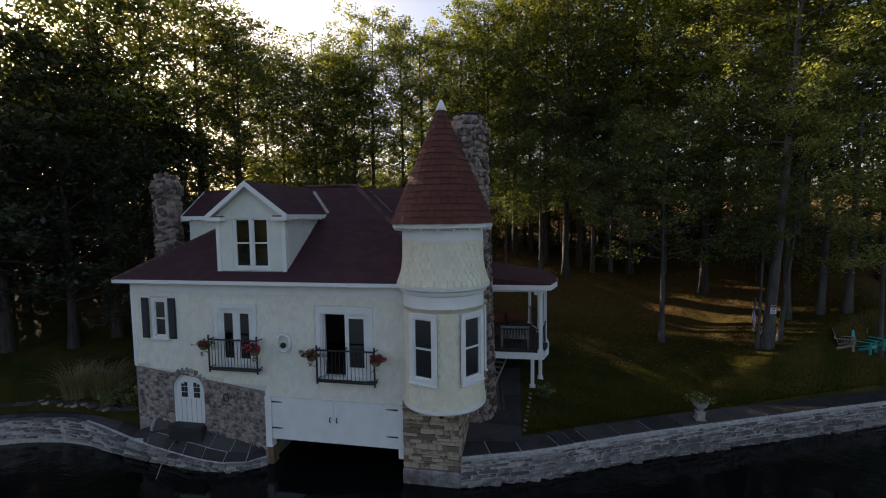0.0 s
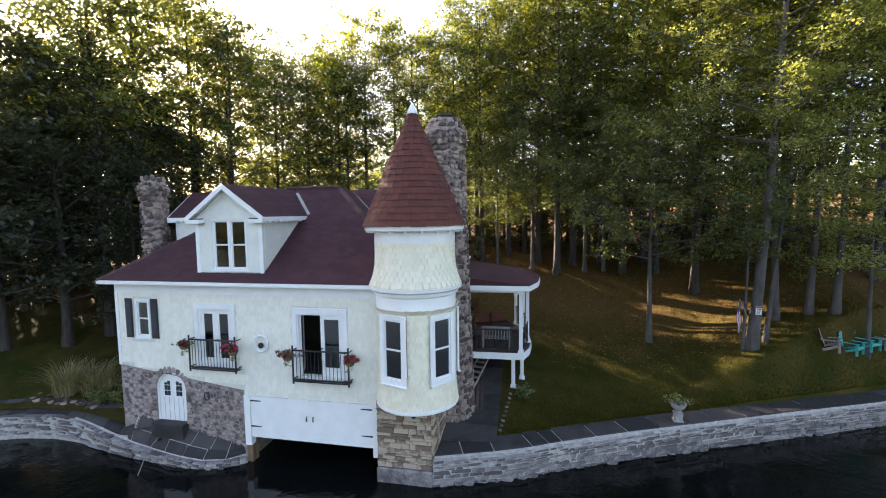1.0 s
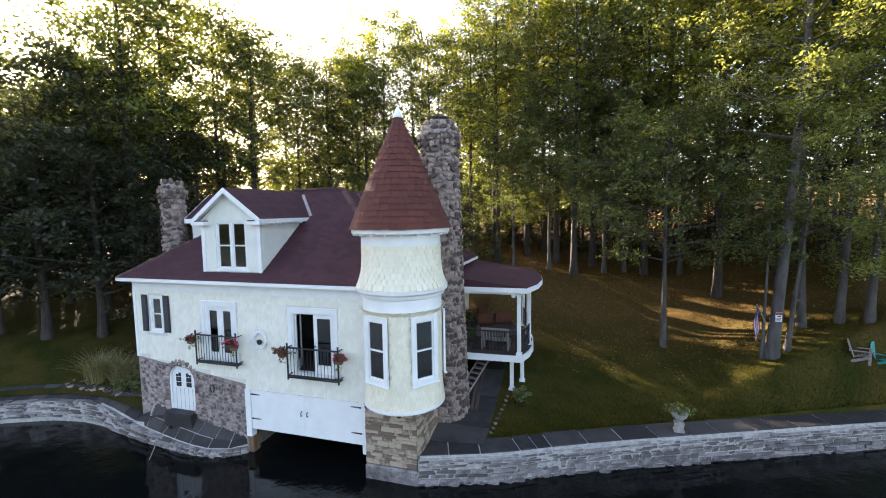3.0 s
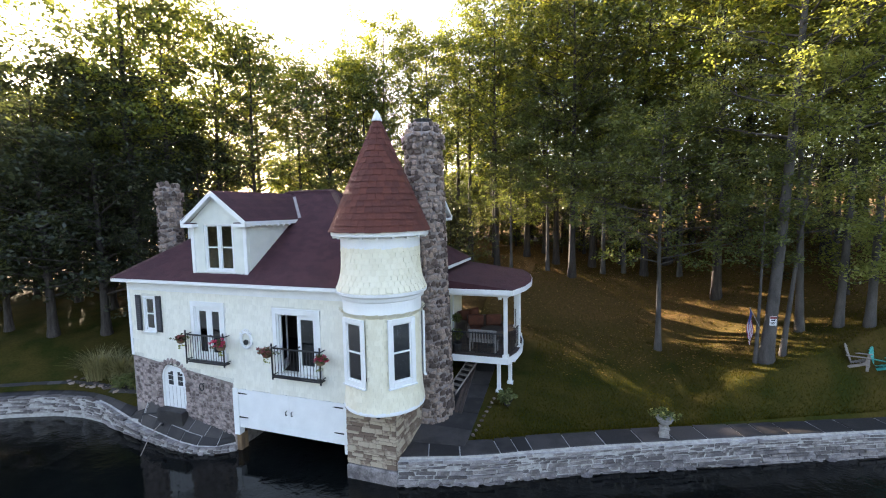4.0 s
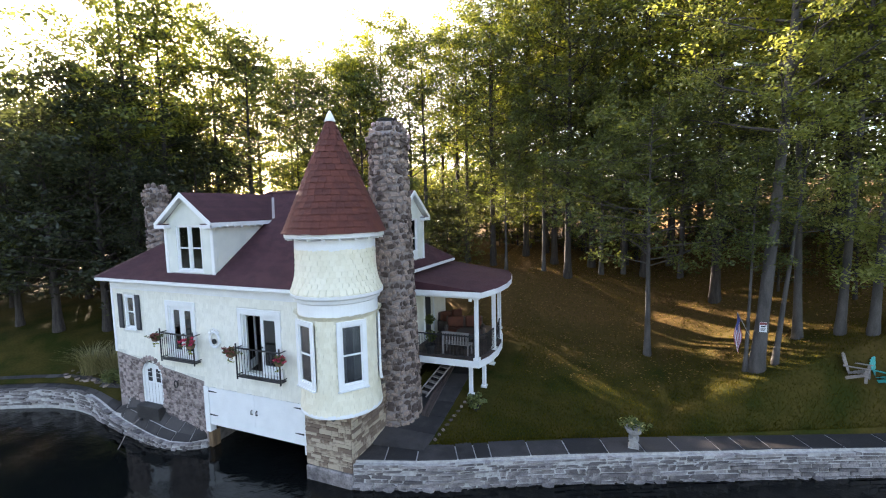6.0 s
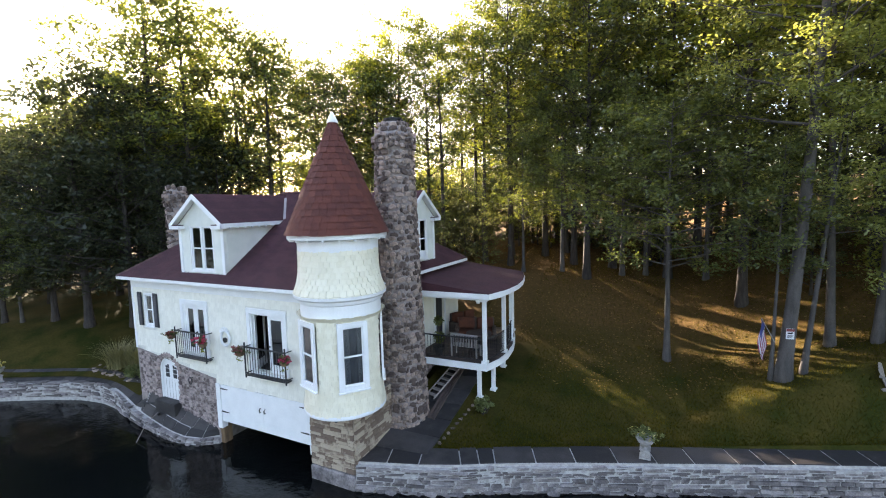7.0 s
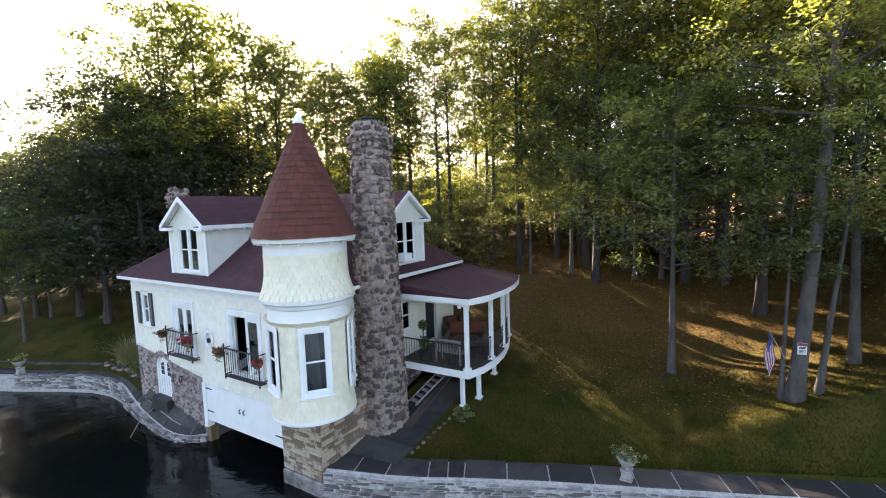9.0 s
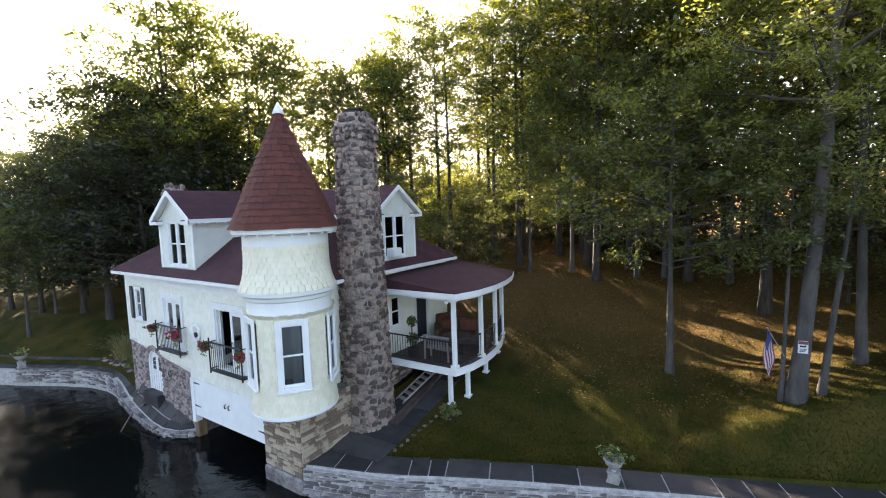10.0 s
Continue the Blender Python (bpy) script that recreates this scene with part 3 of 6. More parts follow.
# ---- the boathouse ----
house = thing("boathouse", "white shingled two-storey boathouse with round turret and dark red hip roof", "house")
XL, XR, YB = -10.02, 1.45, 9.1          # left wall, right wall, back wall
EAVE = 6.38


def stone_top(x):
    return interp(x, [(-10.02, 3.28), (-4.85, 2.62)])


# openings of the front wall: x0, x1, z0, z1
WIN = (-9.16, -8.62, 4.38, 5.72)
DOOR1 = (-6.55, -5.22, 3.38, 5.50)
DOOR2 = (-2.72, -1.05, 3.26, 5.44)


def panel_with_holes(bm, x0, x1, z0, z1, holes, y0, y1):
    """A wall slab in the xz plane with rectangular holes, made of butted boxes."""
    xs_ = sorted({x0, x1, *[h[0] for h in holes], *[h[1] for h in holes]})
    zs_ = sorted({z0, z1, *[h[2] for h in holes], *[h[3] for h in holes]})
    for xa, xb in zip(xs_, xs_[1:]):
        for za, zb in zip(zs_, zs_[1:]):
            if any(h[0] <= xa and xb <= h[1] and h[2] <= za and zb <= h[3] for h in holes):
                continue
            box(bm, xa, xb, y0, y1, za, zb)


bm = bmesh.new()
panel_with_holes(bm, XL, 0.35, 3.28, EAVE + 0.1, [WIN, DOOR1, DOOR2], 0.0, 0.22)
prism(bm, [(XL, 0.0), (-4.85, 0.0), (-4.85, 0.22), (XL, 0.22)], [3.28, 2.62, 2.62, 3.28], 3.28)
box(bm, -4.85, 0.35, 0.0, 0.22, 2.46, 3.28)
bmesh.ops.remove_doubles(bm, verts=bm.verts, dist=0.0005)
front_wall = part("front_wall", bm, GREYGAP, house, "cream painted shingle siding")
part("side_wall", boxes((XL, XL + 0.22, 0.22, YB - 0.22, 0.3, EAVE + 0.1)), SIDING, house)
part("rear_wall", boxes((XL, XR, YB - 0.22, YB, 0.3, EAVE + 0.1)), SIDING, house)
bm = bmesh.new()
SIDE_HOLES = [(4.9, 5.5, 4.0, 5.3), (6.6, 7.5, 3.1, 5.25)]
ys_ = [0.22, 4.9, 5.5, 6.6, 7.5, YB - 0.22]
for ya, yb in zip(ys_, ys_[1:]):
    if (ya, yb) == (4.9, 5.5):
        box(bm, XR - 0.22, XR, ya, yb, 2.75, 4.0)
        box(bm, XR - 0.22, XR, ya, yb, 5.3, EAVE + 0.1)
    elif (ya, yb) == (6.6, 7.5):
        box(bm, XR - 0.22, XR, ya, yb, 2.75, 3.1)
        box(bm, XR - 0.22, XR, ya, yb, 5.25, EAVE + 0.1)
    else:
        box(bm, XR - 0.22, XR, ya, yb, 2.75, EAVE + 0.1)
bmesh.ops.remove_doubles(bm, verts=bm.verts, dist=0.0005)
part("side_wall", bm, SIDING, house, "cream painted wall under the porch")
side_base = part("side_base", boxes((XR - 0.2, XR - 0.02, 2.2, YB, 0.3, 2.74)), MORTAR, house, "field stone base under the porch")
# floors, partition and ceiling within, coloured dark to stand for unlit rooms
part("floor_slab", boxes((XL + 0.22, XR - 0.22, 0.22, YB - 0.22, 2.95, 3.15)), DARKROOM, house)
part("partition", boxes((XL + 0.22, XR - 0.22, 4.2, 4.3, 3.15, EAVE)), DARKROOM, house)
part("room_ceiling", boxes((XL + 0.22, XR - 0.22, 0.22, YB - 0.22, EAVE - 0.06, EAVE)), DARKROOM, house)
# boat slip: dark walls over the water behind the big door
part("slip_wall", boxes((-5.0, -4.86, 0.22, 7.0, -0.6, 2.9), (0.1, 0.24, 0.3, 7.0, -0.6, 2.9), (-5.0, 0.24, 7.0, 7.15, -0.6, 2.9)), MORTAR, house)

# stone base left of the boat door, with round-arched door
stone_base = part("stone_base", boxes((XL, XL + 0.2, 0.0, 0.25, 0.2, 3.26)), PALEMORTAR, house, "pink-grey field stone base wall")
bm = bmesh.new()
ARCH_X, ARCH_R, ARCH_Z = -7.88, 0.62, 2.46
for xa, xb in ((XL + 0.2, ARCH_X - ARCH_R), (ARCH_X + ARCH_R, -4.86)):
    prism(bm, [(xa, 0.0), (xb, 0.0), (xb, 0.25), (xa, 0.25)], 0.0, [stone_top(xa) - 0.01, stone_top(xb) - 0.01, stone_top(xb) - 0.01, stone_top(xa) - 0.01])
steps_n = 12
for i in range(steps_n):
    a0, a1 = math.pi * i / steps_n, math.pi * (i + 1) / steps_n
    xa, xb = ARCH_X - ARCH_R * math.cos(a0), ARCH_X - ARCH_R * math.cos(a1)
    prism(bm, [(xa, 0.0), (xb, 0.0), (xb, 0.25), (xa, 0.25)], [ARCH_Z + ARCH_R * math.sin(a) for a in (a0, a1, a1, a0)], [stone_top(x) - 0.01 for x in (xa, xb, xb, xa)])
part("masonry", bm, PALEMORTAR, stone_base)
PINK = [mesh_of("stone", rock(40 + i, 1, 1, 1, 0.2), PINK_STONE) for i in range(8)]
rnd = random.Random(9)
laid, spare = 0, []
z = 0.55
while z < 3.2:
    hgt = rnd.uniform(0.09, 0.16)
    x = XL + 0.02 + rnd.uniform(0, 0.1)
    while x < -4.95:
        w = rnd.uniform(0.08, 0.27)
        cx, cz = x + w / 2, z + hgt / 2
        d = math.hypot(cx - ARCH_X, max(0.0, cz - ARCH_Z))
        if cz + hgt / 2 < stone_top(cx) - 0.01 and d > ARCH_R + 0.16 and cz > base_z(cx) - 0.2:
            m = pose(cx, 0.02, cz + rnd.uniform(-0.02, 0.02), 0, rnd.uniform(-28, 28), rnd.uniform(-8, 8)) @ Matrix.Diagonal((w * rnd.uniform(0.8, 1.05), 0.08 + rnd.uniform(0, 0.05), hgt * rnd.uniform(0.8, 1.2), 1))
            if laid < 290 and cx > -8.2 - 0.4 * (cz - 1.0):
                piece("stone", rnd.choice(PINK), stone_base, m)
                laid += 1
            else:
                spare.append((m, rnd.randrange(8)))
        x += w
    z += hgt
joined("stone_rest", PINK, spare, PINK_STONE, stone_base)
z = 1.0
while z < 2.6:
    hgt = rnd.uniform(0.16, 0.26)
    y = 3.6
    while y < 8.8:
        w = rnd.uniform(0.2, 0.42)
        piece("stone", rnd.choice(PINK), side_base, pose(XR - 0.01, y + w / 2, z + hgt / 2, rnd.uniform(-8, 8), 0, 90) @ Matrix.Diagonal((w, 0.12, hgt, 1)))
        y += w
    z += hgt
for i in range(13):
    a = math.pi * (i + 0.5) / 13
    piece("stone", rnd.choice(PINK), stone_base, pose(ARCH_X - (ARCH_R + 0.13) * math.cos(a), 0.0, ARCH_Z + (ARCH_R + 0.13) * math.sin(a), 0, 90 + math.degrees(a), 0) @ Matrix.Diagonal((0.17, 0.17, 0.25, 1)))
for i in range(6):
    for sx in (-1, 1):
        piece("stone", rnd.choice(PINK), stone_base, pose(ARCH_X + sx * (ARCH_R + 0.12), 0.0, 1.3 + 0.2 * i) @ Matrix.Diagonal((0.24, 0.17, 0.21, 1)))


def arch_door():
    door = part("arched_door", bmesh.new(), WHITE, house, "white round-arched plank door with small panes")
    bm = bmesh.new()
    prof = [(-ARCH_R, 1.2), (ARCH_R, 1.2)] + [(ARCH_R * math.cos(math.pi * i / 16), ARCH_Z + ARCH_R * math.sin(math.pi * i / 16)) for i in range(17)]
    a = [bm.verts.new((ARCH_X + x, 0.10, zz)) for x, zz in prof]
    b = [bm.verts.new((ARCH_X + x, 0.18, zz)) for x, zz in prof]
    bm.faces.new(a)
    bm.faces.new(b[::-1])
    for i in range(len(prof)):
        j = (i + 1) % len(prof)
        bm.faces.new((a[j], a[i], b[i], b[j]))
    part("leaf", bm, WHITE, door)
    for mid in (-0.25, 0.25):
        for r in range(3):
            for c in range(2):
                x0, zc = ARCH_X + mid - 0.125 + 0.13 * c, 2.17 + 0.2 * r
                top = 0.175 if r < 2 else (0.15 if (c == 0) == (mid > 0) else 0.09)
                part("pane", boxes((x0, x0 + 0.115, 0.088, 0.099, zc, zc + top)), SHUTTER, door, "small dark pane")
    for c in range(5):
        x0 = ARCH_X - 0.4 + 0.2 * c
        part("plank_joint", boxes((x0 - 0.006, x0 + 0.006, 0.093, 0.099, 1.25, 2.1)), FLASHING, door)
    part("frame", tube([(ARCH_X - ARCH_R, 0.06, 1.2)] + [(ARCH_X - ARCH_R * math.cos(math.pi * i / 14), 0.06, ARCH_Z + ARCH_R * math.sin(math.pi * i / 14)) for i in range(15)] + [(ARCH_X + ARCH_R, 0.06, 1.2)], 0.045, 6), WHITE, door)


arch_door()
part("door_step", boxes((ARCH_X - 0.68, ARCH_X + 0.66, -0.30, 0.09, 0.7, 1.25), bevel=0.02), SLATE, house, "dark slate doorstep")

# boat door
boat_door = part("boat_door", boxes((-4.62, -2.352, -0.02, 0.06, 0.96, 2.44), (-2.348, -0.1, -0.02, 0.06, 0.96, 2.44), bevel=0.003), WHITE, house, "wide white double boat door above the water")
part("door_jamb", boxes((-4.86, -4.63, -0.06, 0.2, 0.66, 2.46)), WHITE, house)
part("door_jamb", boxes((-0.09, 0.10, -0.06, 0.2, 0.66, 2.46)), WHITE, house)
for x0, sx in ((-4.62, 1), (-0.1, -1)):
    for zz in (1.36, 2.28):
        strap = [(x0, zz - 0.025), (x0 + sx * 0.36, zz - 0.012), (x0 + sx * 0.42, zz), (x0 + sx * 0.36, zz + 0.012), (x0, zz + 0.025)]
        bm = bmesh.new()
        a = [bm.verts.new((x, -0.045, z_)) for x, z_ in strap]
        b = [bm.verts.new((x, -0.02, z_)) for x, z_ in strap]
        bm.faces.new(a)
        bm.faces.new(b[::-1])
        for i in range(5):
            bm.faces.new((a[i], b[i], b[(i + 1) % 5], a[(i + 1) % 5]))
        bmesh.ops.recalc_face_normals(bm, faces=bm.faces)
        part("hinge", bm, BLACK, boat_door, "black strap hinge")
for x0 in (-2.47, -2.23):
    part("handle", tube([(x0, -0.02, 1.70), (x0, -0.08, 1.72), (x0, -0.08, 1.84), (x0, -0.02, 1.86)], 0.020, 6), BLACK, boat_door, "black iron pull handle")
part("timber_post", boxes((-4.87, -4.66, 0.03, 0.4, -0.5, 0.65), bevel=0.02), TIMBER, house, "wet brown timber post")

# shingle courses on the front wall
bm = bmesh.new()
rnd = random.Random(3)
z = 2.45
while z < 5.98:
    x = XL + rnd.uniform(0, 0.12)
    while x < 0.25:
        w = rnd.uniform(0.09, 0.19)
        x1 = min(x + w, 0.25)
        zb = z + rnd.uniform(-0.018, 0.018)
        clear = (x > -4.86 or zb > stone_top(x) + 0.005) and not any(x1 > h[0] - 0.11 and x < h[1] + 0.11 and z + 0.16 > h[2] - 0.1 and z < h[3] + 0.15 for h in (WIN, DOOR1, DOOR2))
        if clear:
            t0, t1 = rnd.uniform(0.020, 0.036), 0.006
            v = [bm.verts.new(c) for c in ((x + 0.004, -t0, zb), (x1 - 0.004, -t0, zb), (x1 - 0.003, -t1, zb + 0.21), (x + 0.003, -t1, zb + 0.21), (x + 0.003, 0.0, zb), (x1 - 0.003, 0.0, zb))]
            bm.faces.new((v[0], v[1], v[2], v[3]))
            bm.faces.new((v[4], v[5], v[1], v[0]))
        x = x1
    z += 0.19
part("wall_shingles", bm, SIDING, front_wall, "rows of cream painted wood shingles")["kind"] = "stuff"
part("frieze_board", boxes((XL - 0.02, 0.3, -0.035, 0.0, 6.0, EAVE + 0.02)), WHITE, house)
part("corner_board", boxes((XL - 0.03, XL + 0.1, -0.035, 0.0, 3.28, 6.0)), WHITE, house)

# ---- roof ----
OV = 0.38
ex0, ex1, ey0, ey1 = XL - OV, XR + OV, -OV, YB + OV
SL = 0.70
half = (ey1 - ey0) / 2
ridge_z = EAVE + 0.12 + SL * half
rx0, rx1, ry = ex0 + half, ex1 - half, (ey0 + ey1) / 2


def roof_z(y):
    return EAVE + 0.12 + SL * (y - ey0)


bm = bmesh.new()
lo = [bm.verts.new(c) for c in ((ex0, ey0, EAVE + 0.12), (ex1, ey0, EAVE + 0.12), (ex1, ey1, EAVE + 0.12), (ex0, ey1, EAVE + 0.12))]
ra, rb = bm.verts.new((rx0, ry, ridge_z)), bm.verts.new((rx1, ry, ridge_z))
bm.faces.new((lo[0], lo[1], rb, ra))
bm.faces.new((lo[1], lo[2], rb))
bm.faces.new((lo[2], lo[3], ra, rb))
bm.faces.new((lo[3], lo[0], ra))
bm.faces.new(lo[::-1])
main_roof = part("main_roof", bm, ROOF, house, "dark maroon asphalt shingle hip roof")
# shingle courses as thin overlapping strips on the front and right slopes
bm = bmesh.new()
rnd = random.Random(8)
nrows = 34
for i in range(nrows):
    k0, k1 = i / nrows, (i + 1.1) / nrows
    for side in (0, 1):
        if side == 0:
            A, B, C, D = Vector((ex0, ey0, EAVE + 0.12)), Vector((ex1, ey0, EAVE + 0.12)), Vector((rx1, ry, ridge_z)), Vector((rx0, ry, ridge_z))
        else:
            A, B, C, D = Vector((ex1, ey0, EAVE + 0.12)), Vector((ex1, ey1, EAVE + 0.12)), Vector((rx1, ry, ridge_z)), Vector((rx1, ry, ridge_z))
        nrm = (B - A).cross(D - A).normalized()
        p0, p1 = A.lerp(D, k0), B.lerp(C, k0)
        q0, q1 = A.lerp(D, min(k1, 1)), B.lerp(C, min(k1, 1))
        length = (p1 - p0).length
        cuts = max(1, int(length / 0.33))
        off = rnd.uniform(0, 0.5) / cuts
        ts = [0.0] + [min(1, max(0, (j + 0.5) / cuts + off)) for j in range(cuts)] + [1.0]
        for ta, tb in zip(ts, ts[1:]):
            if tb - ta < 1e-4:
                continue
            g = 0.004 / max(length, 0.1)
            v = [bm.verts.new(c) for c in (p0.lerp(p1, ta + g) + nrm * (0.014 + rnd.uniform(0, 0.005)), p0.lerp(p1, tb - g) + nrm * 0.015, q0.lerp(q1, tb - g) + nrm * 0.008, q0.lerp(q1, ta + g) + nrm * 0.008)]
            bm.faces.new(v)
part("roof_shingles", bm, ROOF, main_roof)["kind"] = "stuff"
HIP = material("worn_ridge_shingle", (0.115, 0.060, 0.050), (0.062, 0.022, 0.026), scale=4.0, fine=80, rough=0.9, bump=0.4, spread=0.5)
rnd = random.Random(52)
for p0, p1 in (((ex1, ey0, EAVE + 0.13), (rx1, ry, ridge_z + 0.01)), ((ex0, ey0, EAVE + 0.13), (rx0, ry, ridge_z + 0.01)), ((rx0, ry, ridge_z + 0.01), (rx1, ry, ridge_z + 0.01)), ((ex1, ey1, EAVE + 0.13), (rx1, ry, ridge_z + 0.01))):
    p0, p1 = Vector(p0), Vector(p1)
    d = p1 - p0
    side = Vector((d.y, -d.x, 0)).normalized() * 0.15
    n = int(d.length / 0.2)
    bm = bmesh.new()
    for i in range(n):
        a, b = p0 + d * (i / n), p0 + d * ((i + 1.25) / n)
        lift = Vector((0, 0, 0.035 + rnd.uniform(0, 0.012)))
        drop = Vector((0, 0, -0.075))
        v = [bm.verts.new(c) for c in (a + lift, b + lift * 0.6, a + side + drop + lift, b + side + drop + lift * 0.6, a - side + drop + lift, b - side + drop + lift * 0.6)]
        bm.faces.new((v[0], v[1], v[3], v[2]))
        bm.faces.new((v[1], v[0], v[4], v[5]))
    part("ridge_course", bm, HIP, main_roof, "worn brown ridge shingles")["kind"] = "stuff"
part("fascia", boxes((ex0, ex1, ey0 - 0.03, ey0, EAVE - 0.005, EAVE + 0.115), (ex0 - 0.03, ex0, ey0, ey1, EAVE - 0.005, EAVE + 0.115), (ex1, ex1 + 0.03, ey0, ey1, EAVE - 0.005, EAVE + 0.115)), WHITE, house, "white eave fascia")
part("soffit", boxes((ex0, ex1, ey0, -0.04, EAVE - 0.02, EAVE), (XR + 0.01, ex1, 0.0, ey1, EAVE - 0.02, EAVE), (ex0, XL - 0.01, 0.0, ey1, EAVE - 0.02, EAVE)), WHITE, house)


def sash_window(parent_name, w, h, mat_frame, place, curtain=False, muntin=False, trim=0.09, label=""):
    """A double-hung window of w by h, its outer face towards -y about its own origin at the sill's middle."""
    frame_ob = part(parent_name, boxes((-w / 2 - trim, -w / 2, -0.05, 0.02, -trim, h + trim), (w / 2, w / 2 + trim, -0.05, 0.02, -trim, h + trim), (-w / 2, w / 2, -0.05, 0.02, h, h + trim), (-w / 2, w / 2, -0.05, 0.02, -trim, 0.0), bevel=0.008), mat_frame, house, label)
    frame_ob.matrix_local = place
    part("sash", boxes((-w / 2, w / 2, -0.01, 0.03, h / 2 - 0.025, h / 2 + 0.025), (-w / 2, -w / 2 + 0.04, -0.01, 0.03, 0, h), (w / 2 - 0.04, w / 2, -0.01, 0.03, 0, h), (-w / 2, w / 2, -0.01, 0.03, 0, 0.045), (-w / 2, w / 2, -0.01, 0.03, h - 0.04, h)), mat_frame, frame_ob)
    for z0, z1 in ((0.03, h / 2), (h / 2, h - 0.03)):
        pane = part("pane", boxes((-w / 2 + 0.03, w / 2 - 0.03, 0.015, 0.021, z0, z1)), GLASS, frame_ob)
        pane.visible_shadow = False
    part("sill", boxes((-w / 2 - trim - 0.03, w / 2 + trim + 0.03, -0.09, 0.0, -trim - 0.05, -trim), bevel=0.008), mat_frame, frame_ob)
    if muntin:
        part("muntin", boxes((-0.012, 0.012, -0.005, 0.012, 0, h), (-w / 2, w / 2, -0.005, 0.012, h * 0.75, h * 0.75 + 0.02)), mat_frame, frame_ob)
    if curtain:
        part("curtain", boxes((-w / 2, w / 2, 0.12, 0.14, 0.0, h * 0.52)), CURTAIN, frame_ob)
    return frame_ob


# ---- dormers ----
def dormer(name, m, label):
    """Gabled dormer in its own space: face towards -y at y = 0, roof behind rising at the main slope; base 0 at the main eave."""
    root = part(name, bmesh.new(), WHITE, house, label)
    root.matrix_local = m
    hw, he, hp, zb = 1.28, 2.16, 3.22, 0.14
    y_end = 2.75
    bm = bmesh.new()
    for x0, x1 in ((-hw, -0.68), (0.68, hw)):
        box(bm, x0, x1, 0.0, 0.12, zb, he)
    box(bm, -0.68, 0.68, 0.0, 0.12, zb, 0.32)
    box(bm, -0.68, 0.68, 0.0, 0.12, 2.06, he)
    v = [bm.verts.new(c) for c in ((-hw, 0.0, he), (hw, 0.0, he), (0, 0.0, hp - 0.06), (-hw, 0.12, he), (hw, 0.12, he), (0, 0.12, hp - 0.06))]
    bm.faces.new((v[0], v[1], v[2]))
    bm.faces.new((v[5], v[4], v[3]))
    part("face", bm, GABLE, root, "pale green-white gable face")
    for sx in (-1, 1):
        bm = bmesh.new()
        a = [(sx * hw, 0.12, zb + 0.05), (sx * hw, y_end, he), (sx * hw, 0.12, he)]
        b = [(sx * (hw - 0.1), y, z_) for _, y, z_ in a]
        va, vb = [bm.verts.new(c) for c in a], [bm.verts.new(c) for c in b]
        bm.faces.new(va if sx < 0 else va[::-1])
        bm.faces.new(vb[::-1] if sx < 0 else vb)
        for i in range(3):
            bm.faces.new((va[i], va[(i + 1) % 3], vb[(i + 1) % 3], vb[i]))
        bmesh.ops.recalc_face_normals(bm, faces=bm.faces)
        part("cheek", bm, GABLE, root)
        # clapboards on the cheek
        for r in range(10):
            z0 = zb + 0.1 + 0.195 * r
            y1 = 0.12 + (y_end - 0.12) * (z0 - zb) / (he - zb)
            xa, xb = sorted((sx * hw, sx * (hw + 0.018)))
            part("clapboard", boxes((xa, xb, 0.122, y1, z0, z0 + 0.18)), GABLE, root)
    # roof planes
    bm, rows_bm = bmesh.new(), bmesh.new()
    ov, yo = 0.20, -0.22
    rise = 0.755
    y_ridge = (hp + 0.05) / SL + 0.3
    for sx in (-1, 1):
        xe, ze = sx * (hw + ov), hp - rise * (hw + ov)
        ye = ze / SL + 0.25
        top = [(0, yo, hp + 0.06), (xe, yo, ze + 0.06), (xe, ye, ze + 0.06), (0, y_ridge, hp + 0.06)]
        bot = [(x, y, z_ - 0.1) for x, y, z_ in top]
        va, vb = [bm.verts.new(c) for c in top], [bm.verts.new(c) for c in bot]
        bm.faces.new(va)
        bm.faces.new(vb[::-1])
        for i in range(4):
            bm.faces.new((va[i], vb[i], vb[(i + 1) % 4], va[(i + 1) % 4]))
        # shingle rows
        for r in range(11):
            k0, k1 = r / 11, (r + 1.1) / 11
            nr = Vector((sx * rise, 0, 1)).normalized()
            P = [Vector(top[1]).lerp(Vector(top[0]), k0), Vector(top[2]).lerp(Vector(top[3]), k0), Vector(top[2]).lerp(Vector(top[3]), min(1, k1)), Vector(top[1]).lerp(Vector(top[0]), min(1, k1))]
            rows_bm.faces.new([rows_bm.verts.new(p + nr * o) for p, o in zip(P, (0.013, 0.013, 0.006, 0.006))])
    bmesh.ops.recalc_face_normals(bm, faces=bm.faces)
    bmesh.ops.remove_doubles(bm, verts=bm.verts, dist=0.0005)
    part("dormer_roof", bm, ROOF, root, "dark maroon shingle gable roof")
    part("dormer_shingles", rows_bm, ROOF, root)["kind"] = "stuff"
    # rake boards, cornice returns, side eaves
    for sx in (-1, 1):
        bm = bmesh.new()
        xe, ze = sx * (hw + ov + 0.02), hp - rise * (hw + ov)
        a = [(0, hp + 0.05), (xe, ze + 0.05), (xe, ze - 0.13), (0, hp - 0.13)]
        va, vb = [bm.verts.new((x, yo - 0.05, z_)) for x, z_ in a], [bm.verts.new((x, yo + 0.0, z_)) for x, z_ in a]
        bm.faces.new(va)
        bm.faces.new(vb)
        for i in range(4):
            bm.faces.new((va[i], vb[i], vb[(i + 1) % 4], va[(i + 1) % 4]))
        bmesh.ops.recalc_face_normals(bm, faces=bm.faces)
        part("rake_board", bm, WHITE, root, "white rake board")
